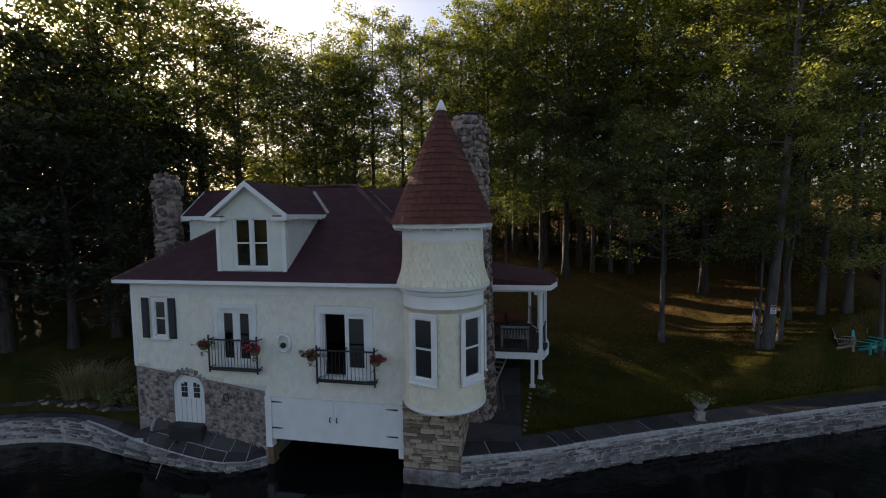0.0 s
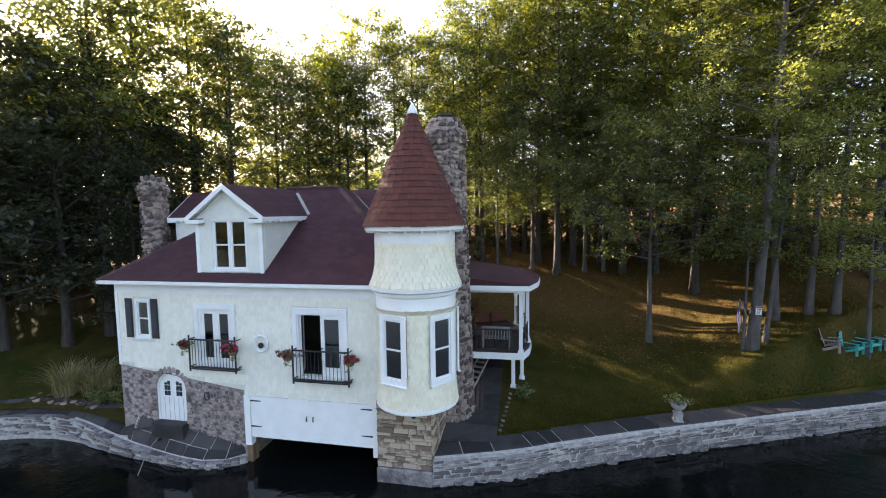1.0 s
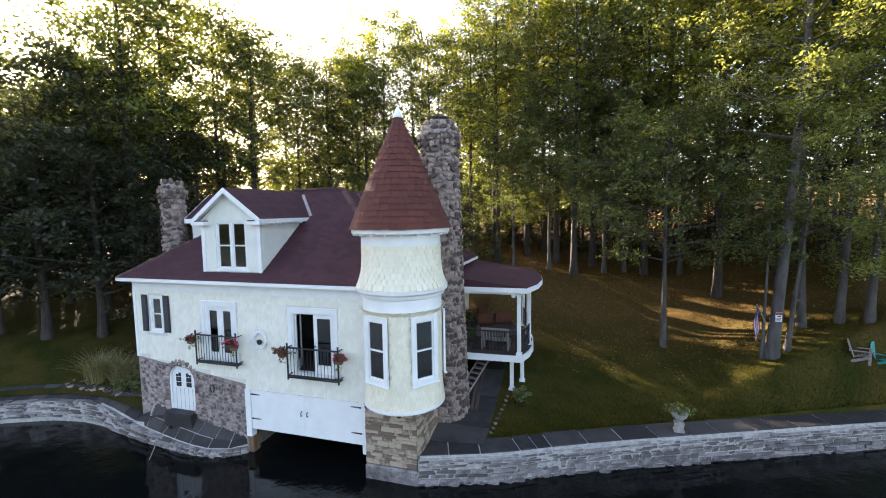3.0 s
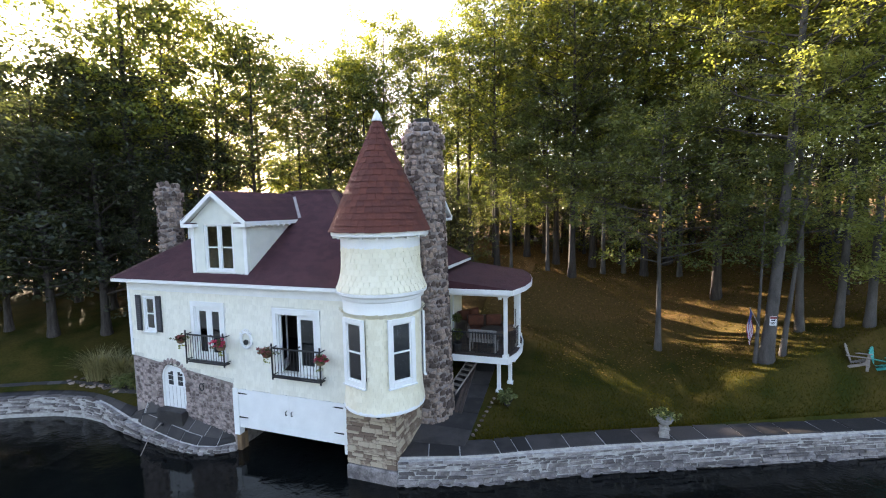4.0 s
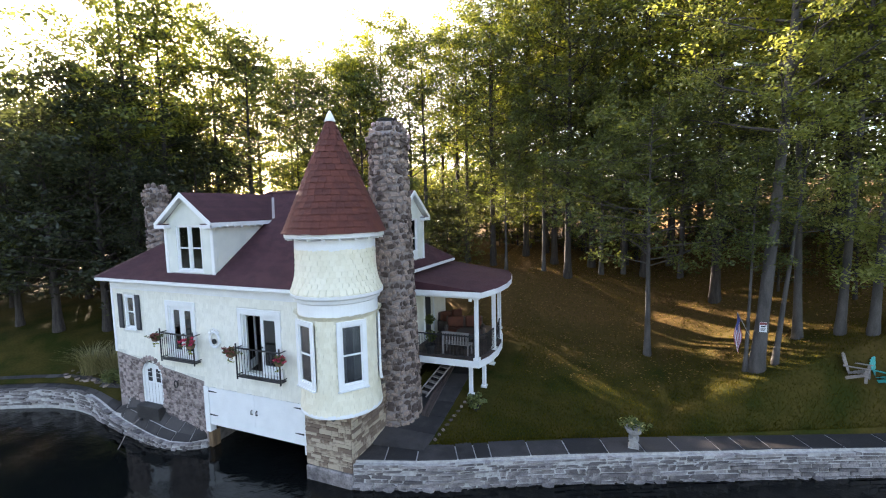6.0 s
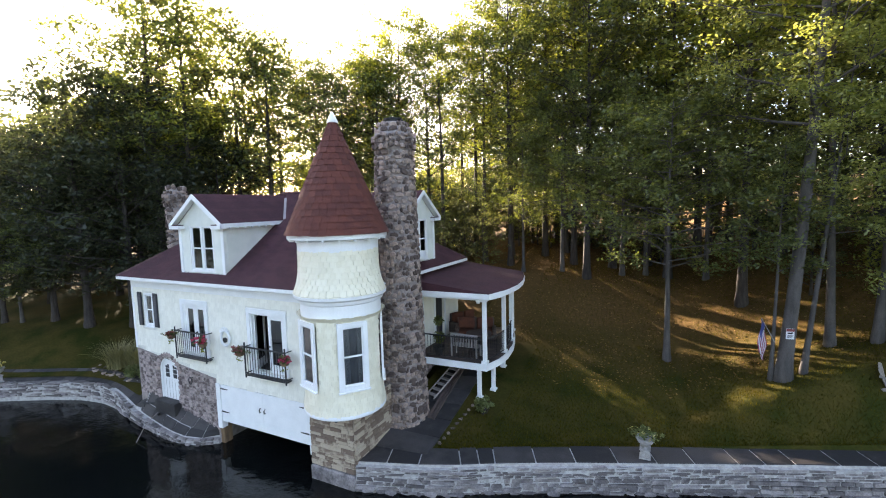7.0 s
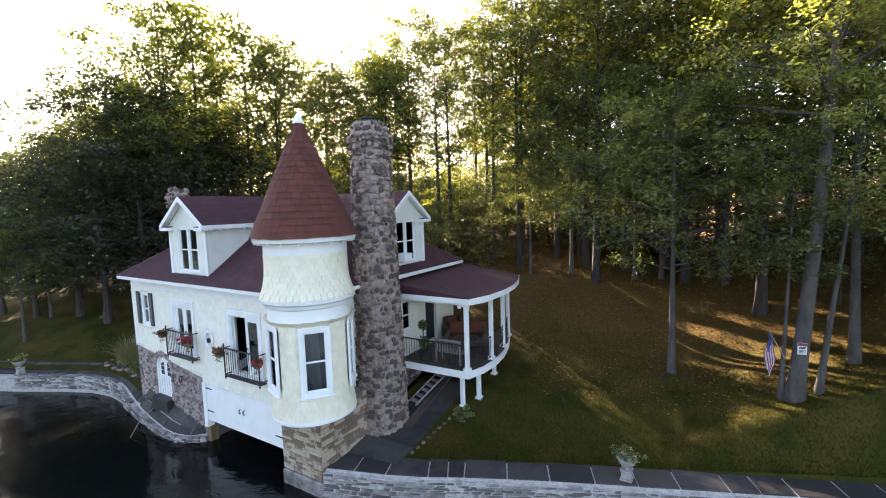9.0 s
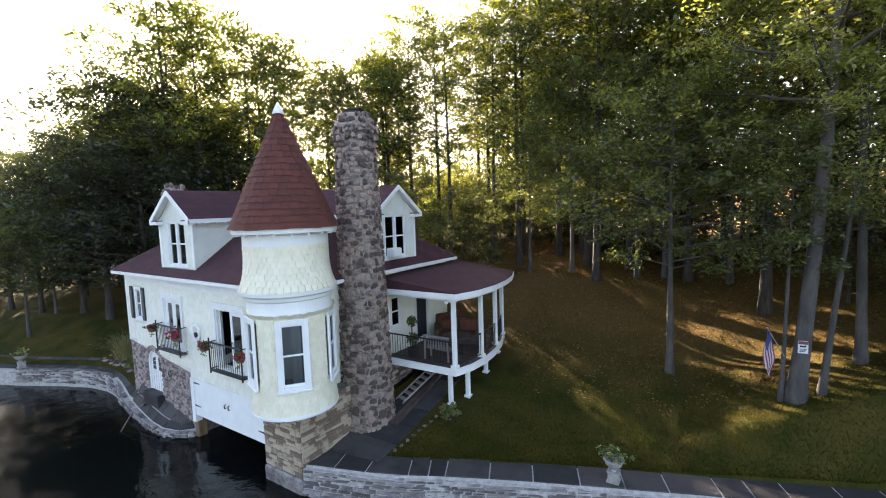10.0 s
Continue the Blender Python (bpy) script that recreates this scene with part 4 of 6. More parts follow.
        bm = bmesh.new()
        under = [(0, yo, hp - 0.05), (xe, yo, ze - 0.05), (xe, -0.002, ze - 0.05), (0, -0.002, hp - 0.05)]
        va, vb = [bm.verts.new(c) for c in under], [bm.verts.new((x, y, z_ - 0.02)) for x, y, z_ in under]
        bm.faces.new(va)
        bm.faces.new(vb[::-1])
        for i in range(4):
            bm.faces.new((va[i], vb[i], vb[(i + 1) % 4], va[(i + 1) % 4]))
        bmesh.ops.recalc_face_normals(bm, faces=bm.faces)
        part("rake_soffit", bm, WHITE, root)
        bm = bmesh.new()
        xa, xb = sorted((sx * (hw + ov + 0.02), sx * (hw - 0.35)))
        box(bm, xa, xb, yo - 0.04, -0.005, ze - 0.15, ze - 0.02)
        part("cornice_return", bm, WHITE, root, "white cornice return")
        bm = bmesh.new()
        ye = ze / SL + 0.1
        xa, xb = sorted((sx * (hw + ov), sx * (hw + ov + 0.03)))
        box(bm, xa, xb, yo, ye, ze - 0.1, ze + 0.05)
        xa, xb = sorted((sx * (hw + 0.025), sx * (hw + ov)))
        box(bm, xa, xb, 0.0, ye, ze - 0.09, ze - 0.05)
        part("side_eave", bm, WHITE, root, "white side eave")
        for q in range(7):
            part("dentil", boxes((*sorted((sx * (hw + 0.22), sx * (hw + 0.28))), 0.1 + 0.33 * q, 0.16 + 0.33 * q, ze - 0.15, ze - 0.09)), WHITE, root)
    part("return_cap", boxes((-hw - ov, -hw + 0.3, -0.26, -0.01, hp - rise * (hw + ov) - 0.018, hp - rise * (hw + ov) + 0.02), (hw - 0.3, hw + ov, -0.26, -0.01, hp - rise * (hw + ov) - 0.018, hp - rise * (hw + ov) + 0.02)), ROOF, root)
    part("corner_trim", boxes((-hw - 0.02, -hw + 0.12, -0.03, 0.0, zb, he), (hw - 0.12, hw + 0.02, -0.03, 0.0, zb, he), (-hw, hw, -0.025, 0.0, zb, zb + 0.1)), WHITE, root)
    bm = bmesh.new()
    for sx in (-1, 1):
        def on_roof(x):
            zz = hp + 0.06 - rise * abs(x)
            return Vector((x, (zz - 0.237) / SL, zz + 0.035))
        a, b = on_roof(sx * 0.25), on_roof(sx * (hw + ov))
        w = Vector((sx * 0.10, 0.05, 0.035))
        bm.faces.new([bm.verts.new(c) for c in (a, b, b + w, a + w)])
    part("valley_flashing", bm, FLASHING, root, "pale metal valley flashing")
    # added dark box behind the panes in place of an unlit attic room
    part("dark_backing", boxes((-0.9, 0.9, 0.75, 0.8, 0.2, 2.1), (-0.9, -0.86, 0.13, 0.75, 0.2, 2.1), (0.86, 0.9, 0.13, 0.75, 0.2, 2.1), (-0.9, 0.9, 0.13, 0.8, 2.1, 2.13)), DARKROOM, root)
    for cx in (-0.335, 0.335):
        w_ob = sash_window("dormer_window", 0.56, 1.64, WHITE, m @ Matrix.Translation((cx, 0.06, 0.38)), curtain=True, muntin=False, trim=0.06, label="white double-hung dormer window")
    return root


Z0 = EAVE + 0.12
dormer("front_dormer", Matrix.Translation((-5.17, 0.03, Z0 + 0.05)), "gabled front dormer with paired windows")
dormer("side_dormer", pose(XR - 0.03, 5.45, Z0 + 0.05, 0, 0, 90), "gabled side dormer with paired windows")
dormer("far_dormer", pose(XL + 0.03, 4.3, Z0 + 0.05, 0, 0, -90), "gabled far-side dormer")
ac = part("air_conditioner", boxes((-0.26, 0.26, -0.28, 0.1, 0.0, 0.34), bevel=0.02), WHITE, house, "white window air conditioner")
ac.matrix_local = pose(XR + 0.02, 5.15, Z0 + 0.44, 0, 0, 90)

# ---- turret ----
TX, TY = 1.43, 0.12
TR = 1.25
turret = part("turret", bmesh.new(), CREAM, house, "round shingled turret with conical roof")
WIN_ANG = (-109.0, -37.0, 35.0)
WIN_HALF = 20.5
WZ0, WZ1 = 3.76, 5.62


def arc_wall(bm, a0, a1, r_in, profile):
    """A curved wall piece from angle a0 to a1, profile of (radius, height) on the outside."""
    n = max(2, int(abs(a1 - a0) / 5))
    loop = profile + [(r_in, profile[-1][1]), (r_in, profile[0][1])]
    rings = []
    for i in range(n + 1):
        a = radians(a0 + (a1 - a0) * i / n)
        rings.append([bm.verts.new((TX + r * math.cos(a), TY + r * math.sin(a), z_)) for r, z_ in loop])
    for p_, q_ in zip(rings, rings[1:]):
        for k in range(len(loop)):
            j = (k + 1) % len(loop)
            bm.faces.new((p_[k], q_[k], q_[j], p_[j]))
    bm.faces.new(rings[0][::-1])
    bm.faces.new(rings[-1])


bm = bmesh.new()
lower = [(TR + 0.06, 2.78), (TR + 0.05, 2.95), (TR, 3.35), (TR, WZ0)]
arc_wall(bm, 0, 360, TR - 0.14, lower)
edges_ = [WIN_ANG[0] - WIN_HALF, WIN_ANG[0] + WIN_HALF, WIN_ANG[1] - WIN_HALF, WIN_ANG[1] + WIN_HALF, WIN_ANG[2] - WIN_HALF, WIN_ANG[2] + WIN_HALF]
arc_wall(bm, edges_[1], edges_[2], TR - 0.14, [(TR, WZ0), (TR, WZ1)])
arc_wall(bm, edges_[3], edges_[4], TR - 0.14, [(TR, WZ0), (TR, WZ1)])
arc_wall(bm, edges_[5], edges_[0] + 360, TR - 0.14, [(TR, WZ0), (TR, WZ1)])
arc_wall(bm, 0, 360, TR - 0.14, [(TR, WZ1), (TR, 5.86)])
part("lower_wall", bm, GAPSHADE, turret)
bm = bmesh.new()
arc_wall(bm, 0, 360, TR - 0.14, [(TR + 0.02, 5.86), (TR + 0.02, 6.24), (TR + 0.10, 6.28), (TR + 0.13, 6.38), (TR + 0.21, 6.44), (TR + 0.22, 6.53)])
part("belt_course", bm, WHITE, turret, "white painted belt moulding")
bm = bmesh.new()
flare = [(TR + 0.20, 6.53), (TR + 0.13, 6.70), (TR + 0.055, 6.93), (TR + 0.015, 7.18), (TR, 7.45), (TR, 7.84)]
arc_wall(bm, 0, 360, TR - 0.14, flare)
part("upper_wall", bm, GAPSHADE, turret)
bm = bmesh.new()
arc_wall(bm, 0, 360, TR - 0.14, [(TR + 0.015, 7.84), (TR + 0.015, 8.18), (TR + 0.2, 8.22), (TR + 0.3, 8.24), (TR + 0.31, 8.38)])
part("cornice", bm, WHITE, turret, "white cornice under the cone")
tail = mesh_of("rafter_tail", boxes((TR + 0.12, TR + 0.27, -0.03, 0.03, 8.17, 8.225)), WHITE)
for i in range(20):
    piece("rafter_tail", tail, turret, pose(TX, TY, 0, 0, 0, 18 * i + 5))
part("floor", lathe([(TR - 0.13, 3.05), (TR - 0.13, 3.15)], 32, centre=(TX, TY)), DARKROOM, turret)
# added dark core stands in for the shade inside the turret
part("dark_backing", lathe([(0.3, 3.15), (0.3, 5.8)], 16, centre=(TX - 0.2, TY + 0.5)), DARKROOM, turret)
part("underside", lathe([(TR + 0.055, 2.74), (TR + 0.055, 2.785)], 40, centre=(TX, TY)), WHITE, turret)
part("skirt_trim", lathe([(TR + 0.075, 2.74), (TR + 0.085, 2.80), (TR + 0.07, 2.86)], 48, centre=(TX, TY), caps=False), WHITE, turret)

# turret windows
for a in WIN_ANG:
    w = 2 * (TR - 0.03) * math.sin(radians(WIN_HALF)) - 0.1
    m = pose(TX + (TR - 0.005) * math.cos(radians(a)), TY + (TR - 0.005) * math.sin(radians(a)), WZ0 + 0.02, 0, 0, a + 90)
    sash_window("turret_window", w - 0.12, WZ1 - WZ0 - 0.06, WHITE, m, trim=0.15, label="white framed double-hung turret window")

# turret shingles: the rows that face the lake as single pieces, the rest joined
def shingle_mesh(w, h, t, seed):
    rnd_ = random.Random(seed)
    bm = bmesh.new()
    # wavy butt edge, thicker at the butt
    pts = [(-w / 2, 0.02), (-w / 4, -0.008 + rnd_.uniform(-0.01, 0.01)), (w / 4, -0.008 + rnd_.uniform(-0.01, 0.01)), (w / 2, 0.02), (w / 2, h), (-w / 2, h)]
    fr = [bm.verts.new((x, -t if z_ < h else -0.004, z_)) for x, z_ in pts]
    bk = [bm.verts.new((x, 0.006, z_)) for x, z_ in pts]
    bm.faces.new(fr)
    for i in range(6):
        j = (i + 1) % 6
        bm.faces.new((fr[j], fr[i], bk[i], bk[j]))
    return bm


SHINGLE = [mesh_of("shingle", shingle_mesh(0.172, 0.235, 0.026, i), CREAM) for i in range(5)]
SMALL = [mesh_of("shingle", shingle_mesh(0.118, 0.205, 0.020, 9 + i), CREAM) for i in range(4)]
rnd = random.Random(21)


def radius_at(z):
    if z < 5.9:
        return float(np.interp(z, [2.78, 2.95, 3.35, 9], [TR + 0.06, TR + 0.05, TR, TR]))
    return float(np.interp(z, [p[1] for p in flare], [p[0] for p in flare]))


def turret_rows(z0, z1, pitch, n, meshes):
    z, r = z0, 0
    while z < z1:
        rad, rad2 = radius_at(z), radius_at(z + pitch)
        tilt = math.degrees(math.atan2(rad - rad2, pitch))
        for i in range(n):
            a = -180 + 360 * (i + 0.5 * (r % 2) + rnd.uniform(-0.08, 0.08)) / n
            if 75 < (a % 360) < 200 and z < 6:
                continue
            if any(abs((a - w + 180) % 360 - 180) < WIN_HALF + 2.2 and z + pitch > WZ0 - 0.1 and z < WZ1 + 0.05 for w in WIN_ANG):
                continue
            m = pose(TX + rad * math.cos(radians(a)), TY + rad * math.sin(radians(a)), z + rnd.uniform(-0.012, 0.012), 0, 0, a + 90) @ pose(0, 0, 0, -tilt * 0.9, 0, 0)
            yield a, m @ Matrix.Diagonal((rnd.uniform(0.94, 0.985), rnd.uniform(0.7, 1.0), 1, 1)), rnd.choice(meshes)
        z += pitch
        r += 1


rest = bmesh.new()
count = 0
for a, m, me in list(turret_rows(6.55, 7.80, 0.172, 46, SHINGLE)) + list(turret_rows(2.80, 5.84, 0.165, 66, SMALL)):
    if count < 320 and -150 < a < 20 and me.name.startswith("shingle") and me in SHINGLE:
        piece("shingle", me, turret, m)
        count += 1
    else:
        w = 0.17 if me in SHINGLE else 0.118
        for x0, x1 in ((-w / 2, w / 2),):
            v = [rest.verts.new(m @ Vector(c)) for c in ((x0, -0.022, 0.0), (x1, -0.022, 0.0), (x1, -0.004, 0.2), (x0, -0.004, 0.2), (x0, 0.004, 0.0), (x1, 0.004, 0.0))]
            rest.faces.new((v[0], v[1], v[2], v[3]))
            rest.faces.new((v[4], v[5], v[1], v[0]))
part("turret_shingles", rest, CREAM, turret)["kind"] = "stuff"

# conical roof in shingle courses, and its white cap
bm = bmesh.new()
C0, C1, CR = 8.38, 11.98, TR + 0.34
prof = []
nc = 19
for i in range(nc):
    k0, k1 = i / nc, (i + 1) / nc
    prof += [(CR * (1 - k0) + 0.02 + 0.05 * k0, C0 + (C1 - C0) * k0), (CR * (1 - k1) - 0.012 + 0.05 * k1 + 0.01, C0 + (C1 - C0) * k1 + 0.0)]
cone_roof = part("cone_roof", lathe(prof, 60, centre=(TX, TY)), CONE, turret, "rust red shingled conical roof")
bm = bmesh.new()
rnd = random.Random(31)
for i in range(nc):
    k0, k1 = i / nc, (i + 1.08) / nc
    n = max(8, int(2 * math.pi * CR * (1 - k0) / 0.24))
    off = rnd.random()
    for j in range(n):
        a0, a1 = 2 * math.pi * (j + off) / n, 2 * math.pi * (j + off + 0.97) / n
        t = rnd.uniform(0.0, 0.012)
        r0, r1 = CR * (1 - k0) + 0.045 + 0.04 * k0 + t, CR * (1 - k1) + 0.02 + 0.04 * k1
        zl, zh = C0 + (C1 - C0) * k0 - rnd.uniform(0, 0.02), C0 + (C1 - C0) * min(k1, 1)
        v = [bm.verts.new((TX + r * math.cos(a), TY + r * math.sin(a), z_)) for r, a, z_ in ((r0, a0, zl), (r0, a1, zl), (max(r1, 0.03), a1, zh), (max(r1, 0.03), a0, zh), (r0 - 0.02, a0, zl), (r0 - 0.02, a1, zl))]
        bm.faces.new((v[0], v[1], v[2], v[3]))
        bm.faces.new((v[4], v[5], v[1], v[0]))
part("cone_shingles", bm, CONE, cone_roof)["kind"] = "stuff"
part("finial", lathe([(0.165, 11.80), (0.17, 11.83), (0.10, 12.0), (0.035, 12.12), (0.0, 12.15)], 20, centre=(TX, TY)), WHITE, turret, "white metal finial cap", True)

# ashlar pier under the turret
pier = part("turret_pier", boxes((0.16, 1.92, -0.16, 2.2, 0.0, 2.76)), MORTAR, house, "coursed sandstone pier carrying the turret")
AS = [mesh_of("stone", rock(60 + i, 1, 1, 1, 0.16, False), ASHLAR) for i in range(6)]
rnd = random.Random(12)
z = 0.5
while z < 2.66:
    h = min(rnd.choice((0.08, 0.10, 0.13, 0.18)), 2.74 - z)
    for face in (0, 1):
        lo_, hi_ = (0.12, 1.94) if face == 0 else (-0.18, 2.1)
        x = lo_
        while x < hi_ - 0.05:
            w = min(rnd.uniform(0.16, 0.58), hi_ - x)
            if hi_ - x - w < 0.12:
                w = hi_ - x
            m = pose(x + w / 2, -0.17, z + h / 2) if face == 0 else pose(1.93, x + w / 2, z + h / 2, 0, 0, 90)
            piece("stone", rnd.choice(AS), pier, m @ Matrix.Diagonal((w - 0.012, 0.11 + rnd.uniform(0, 0.05), h - 0.012, 1)))
            x += w
    z += h
part("plinth", boxes((0.10, 1.98, -0.30, 1.0, -0.6, 0.48), bevel=0.05), LIMESTONE, house, "dark dressed stone plinth in the water")


def lantern():
    ob = part("wall_lantern", boxes((-0.05, 0.05, -0.02, 0.02, 0.1, 0.3), bevel=0.01), BLACK, house, "small black wall lantern")
    ob.matrix_local = pose(1.42, -0.26, 2.28)
    part("lantern_body", lathe([(0.03, 0.0), (0.07, 0.03), (0.09, 0.16), (0.10, 0.17), (0.02, 0.25), (0.01, 0.3)], 8, centre=(0, -0.13)), BLACK, ob)
    part("bracket", tube([(0, 0, 0.2), (0, -0.13, 0.3)], 0.012, 6), BLACK, ob)


lantern()


# ---- field stone chimneys ----
def chimney(name, cx, cy, z0, z1, r_of, label, seed, limit, cell=0.25, front=(-180, 180)):
    core = part(name, lathe([(r_of(z) - 0.05, z) for z in np.linspace(z0, z1, 24)], 28, centre=(cx, cy)), PALEMORTAR, house, label)
    meshes = [mesh_of("stone", rock(seed + i, 1, 1, 1, 0.2), STONE, i % 2 == 0) for i in range(9)]
    rnd_ = random.Random(seed)
    rest_ = []
    done = 0
    z = z0
    while z < z1 - 0.05:
        h = rnd_.uniform(0.65, 1.2) * cell
        r = r_of(z + h / 2)
        a = rnd_.uniform(0, 40)
        end = a + 360
        while a < end - 6:
            w = rnd_.choice((0.5, 0.7, 0.9, 1.2, 1.6)) * cell * rnd_.uniform(0.85, 1.15)
            da = math.degrees(w / r)
            if a + da > end:
                da = end - a
                w = radians(da) * r
            mid = a + da / 2
            m = pose(cx + (r - 0.03) * math.cos(radians(mid)), cy + (r - 0.03) * math.sin(radians(mid)), z + h / 2 + rnd_.uniform(-0.06, 0.06), 0, rnd_.uniform(-24, 24), mid + 90) @ Matrix.Diagonal((w * rnd_.uniform(0.8, 1.05), rnd_.uniform(0.07, 0.145), h * rnd_.uniform(0.7, 1.1), 1))
            facing = front[0] < (mid + 180) % 360 - 180 < front[1]
            if facing and done < limit:
                piece("stone", rnd_.choice(meshes), core, m)
                done += 1
            else:
                rest_.append((m, rnd_.randrange(9)))
            a += da
        z += h
    joined("stone_rest", meshes, rest_, STONE, core)
    return core


BX, BY = 1.92, 2.86


def big_r(z):
    if z > 11.75:
        return 0.72 - (z - 11.75) * 0.55
    if z > 11.25:
        return 0.79
    return float(np.interp(z, [0.4, 2.0, 6.0, 11.25], [1.04, 0.96, 0.84, 0.71]))


big = chimney("chimney", BX, BY, 0.5, 12.15, big_r, "tall round field stone chimney", 100, 320, 0.205, (-110, 20))
part("flue", lathe([(0.30, 12.0), (0.30, 12.24), (0.36, 12.26), (0.36, 12.30)], 14, centre=(BX, BY)), BLACK, big, "black flue cap")
small = chimney("far_chimney", -10.95, 2.9, 0.8, 10.35, lambda z: 0.62 - (z - 9.95) * 0.5 if z > 9.95 else (0.60 if z > 9.6 else 0.53), "field stone chimney on the far side", 200, 160, 0.24, (-150, 10))

# ---- doors, shutters and balconies ----
win = sash_window("window", WIN[1] - WIN[0] - 0.08, WIN[3] - WIN[2] - 0.08, WHITE, pose((WIN[0] + WIN[1]) / 2, 0.02, WIN[2] + 0.04), trim=0.09, label="white double-hung window between dark shutters")
for x0 in (-9.60, -8.50):
    sh = part("shutter", boxes((x0, x0 + 0.30, -0.06, -0.03, 4.34, 5.80), bevel=0.006), SHUTTER, house, "black louvred shutter")
    for i in range(17):
        zz = 4.46 + 0.075 * i
        bm = bmesh.new()
        box(bm, x0 + 0.04, x0 + 0.26, -0.012, 0.012, -0.03, 0.03, Matrix.Translation((0, -0.062, zz)) @ Matrix.Rotation(radians(-35), 4, "X"))
        part("slat", bm, SHUTTER, sh)


def french_leaf(parent, x0, x1, z0, z1, name="door_leaf"):
    """A glazed door leaf in the xz plane about y = 0."""
    st = 0.13
    leaf = part(name, boxes((x0, x0 + st, -0.02, 0.025, z0, z1), (x1 - st, x1, -0.02, 0.025, z0, z1), (x0 + st, x1 - st, -0.02, 0.025, z1 - 0.14, z1), (x0 + st, x1 - st, -0.02, 0.025, z0, z0 + 0.34)), WHITE, parent)
    pane = part("pane", boxes((x0 + st, x1 - st, 0.0, 0.006, z0 + 0.34, z1 - 0.14)), GLASS, leaf)
    pane.visible_shadow = False
    return leaf


def french_door(hole, name, label, open_left):
    x0, x1, z0, z1 = hole
    t = 0.15
    fr = part(name, boxes((x0 - t, x1 + t, -0.055, 0.0, z1, z1 + 0.19)), WHITE, house, label)
    for xa, xb in ((x0 - t, x0), (x1, x1 + t)):
        part("casing", boxes((xa, xb, -0.055, 0.0, z0, z1)), WHITE, fr)
    for xa, xb in ((x0, x0 + 0.05), (x1 - 0.05, x1)):
        part("jamb", boxes((xa, xb, 0.0, 0.2, z0, z1)), WHITE, fr)
    part("head", boxes((x0 + 0.05, x1 - 0.05, 0.0, 0.2, z1 - 0.05, z1)), WHITE, fr)
    part("threshold", boxes((x0, x1, -0.09, 0.2, z0 - 0.05, z0)), WHITE, fr)
    mid = (x0 + x1) / 2
    a, b = x0 + 0.05, x1 - 0.05
    if open_left:
        right = french_leaf(fr, mid, b, z0, z1 - 0.05)
        right.location.y = 0.06
        left = french_leaf(fr, 0, mid - a, z0, z1 - 0.05)
        left.matrix_local = pose(a + 0.02, 0.1, 0, 0, 0, 112)
    else:
        for xa, xb in ((a, mid - 0.003), (mid + 0.003, b)):
            leaf = french_leaf(fr, xa, xb, z0, z1 - 0.05)
            leaf.location.y = 0.06
    part("knob", tube([(mid + 0.05, 0.045, z0 + 1.0), (mid + 0.05, -0.02, z0 + 1.0)], 0.03, 8), BLACK, fr, "dark door knob")
    return fr


french_door(DOOR1, "french_door", "closed white glazed French doors", False)
french_door(DOOR2, "french_door", "white glazed French doors with one leaf open", True)


def balcony(x0, x1, z0, zl, label):
    """Iron railing that stands 0.3 m before the wall; posts lean at its ends."""
    y = -0.32
    root = part("balcony", boxes((x0, x1, y - 0.02, y + 0.02, z0 + 1.06, z0 + 1.11)), BLACK, house, label)
    for x in (x0, x1):
        part("post", tube([(x, y, z0 - 0.06), (x, y, z0 + 1.24)], 0.03, 6), BLACK, root)
        part("bracket_rail", tube([(x, y, z0 + 1.08), (x, -0.01, z0 + 1.08)], 0.02, 6), BLACK, root)
        part("bracket_rail", tube([(x, y, z0 + 0.1), (x, -0.01, z0 + 0.1)], 0.02, 6), BLACK, root)
    part("bottom_rail", boxes((x0, x1, y - 0.015, y + 0.015, z0 + 0.08, z0 + 0.12)), BLACK, root)
    part("shelf", boxes((x0, x1, y + 0.016, -0.036, z0 + 0.0, z0 + 0.035)), BLACK, root)
    n = 15
    for i in range(1, n):
        x = x0 + (x1 - x0) * i / n
        part("baluster", tube([(x, y, z0 + 0.1), (x, y, z0 + 1.07)], 0.011, 5), BLACK, root)
    return root


balcony(-6.72, -4.90, 3.38, 0, "black iron juliet balcony")
balcony(-2.74, -0.76, 3.18, 0, "black iron juliet balcony")


def flower_basket(x, z, mat, seed, label):
    root = thing("flower_basket", label, "flower basket", group="balcony flower baskets", at=(x, -0.42, z))
    part("basket", lathe([(0.05, -0.16), (0.13, -0.12), (0.17, 0.0), (0.15, 0.0)], 12), TIMBER, root)
    part("hook", tube([(0, 0, 0.0), (0, 0.1, 0.14), (0, 0.12, -0.02)], 0.01, 5), BLACK, root)
    rng = np.random.default_rng(seed)
    c = rng.normal(size=(14, 3)) * (0.13, 0.08, 0.06) + (0, -0.02, 0.07)
    v, f = leaf_cloud(c, [0.11] * 14, [16] * 14, 0.05, seed)
    ob = new("foliage", fast_mesh("foliage", v, f, LEAF))
    ob.parent = root
    c = rng.normal(size=(12, 3)) * (0.15, 0.09, 0.07) + (0, -0.05, 0.10)
    v, f = leaf_cloud(c, [0.09] * 12, [20] * 12, 0.045, seed + 1)
    ob = new("blossom", fast_mesh("blossom", v, f, mat))
    ob.parent = root
    v, f = leaf_cloud([(0.05, -0.05, -0.2), (-0.06, -0.03, -0.3)], [0.12, 0.09], [16, 10], 0.045, seed + 2, 1.4)
    ob = new("trailing_stems", fast_mesh("trailing_stems", v, f, LEAF2))
    ob.parent = root


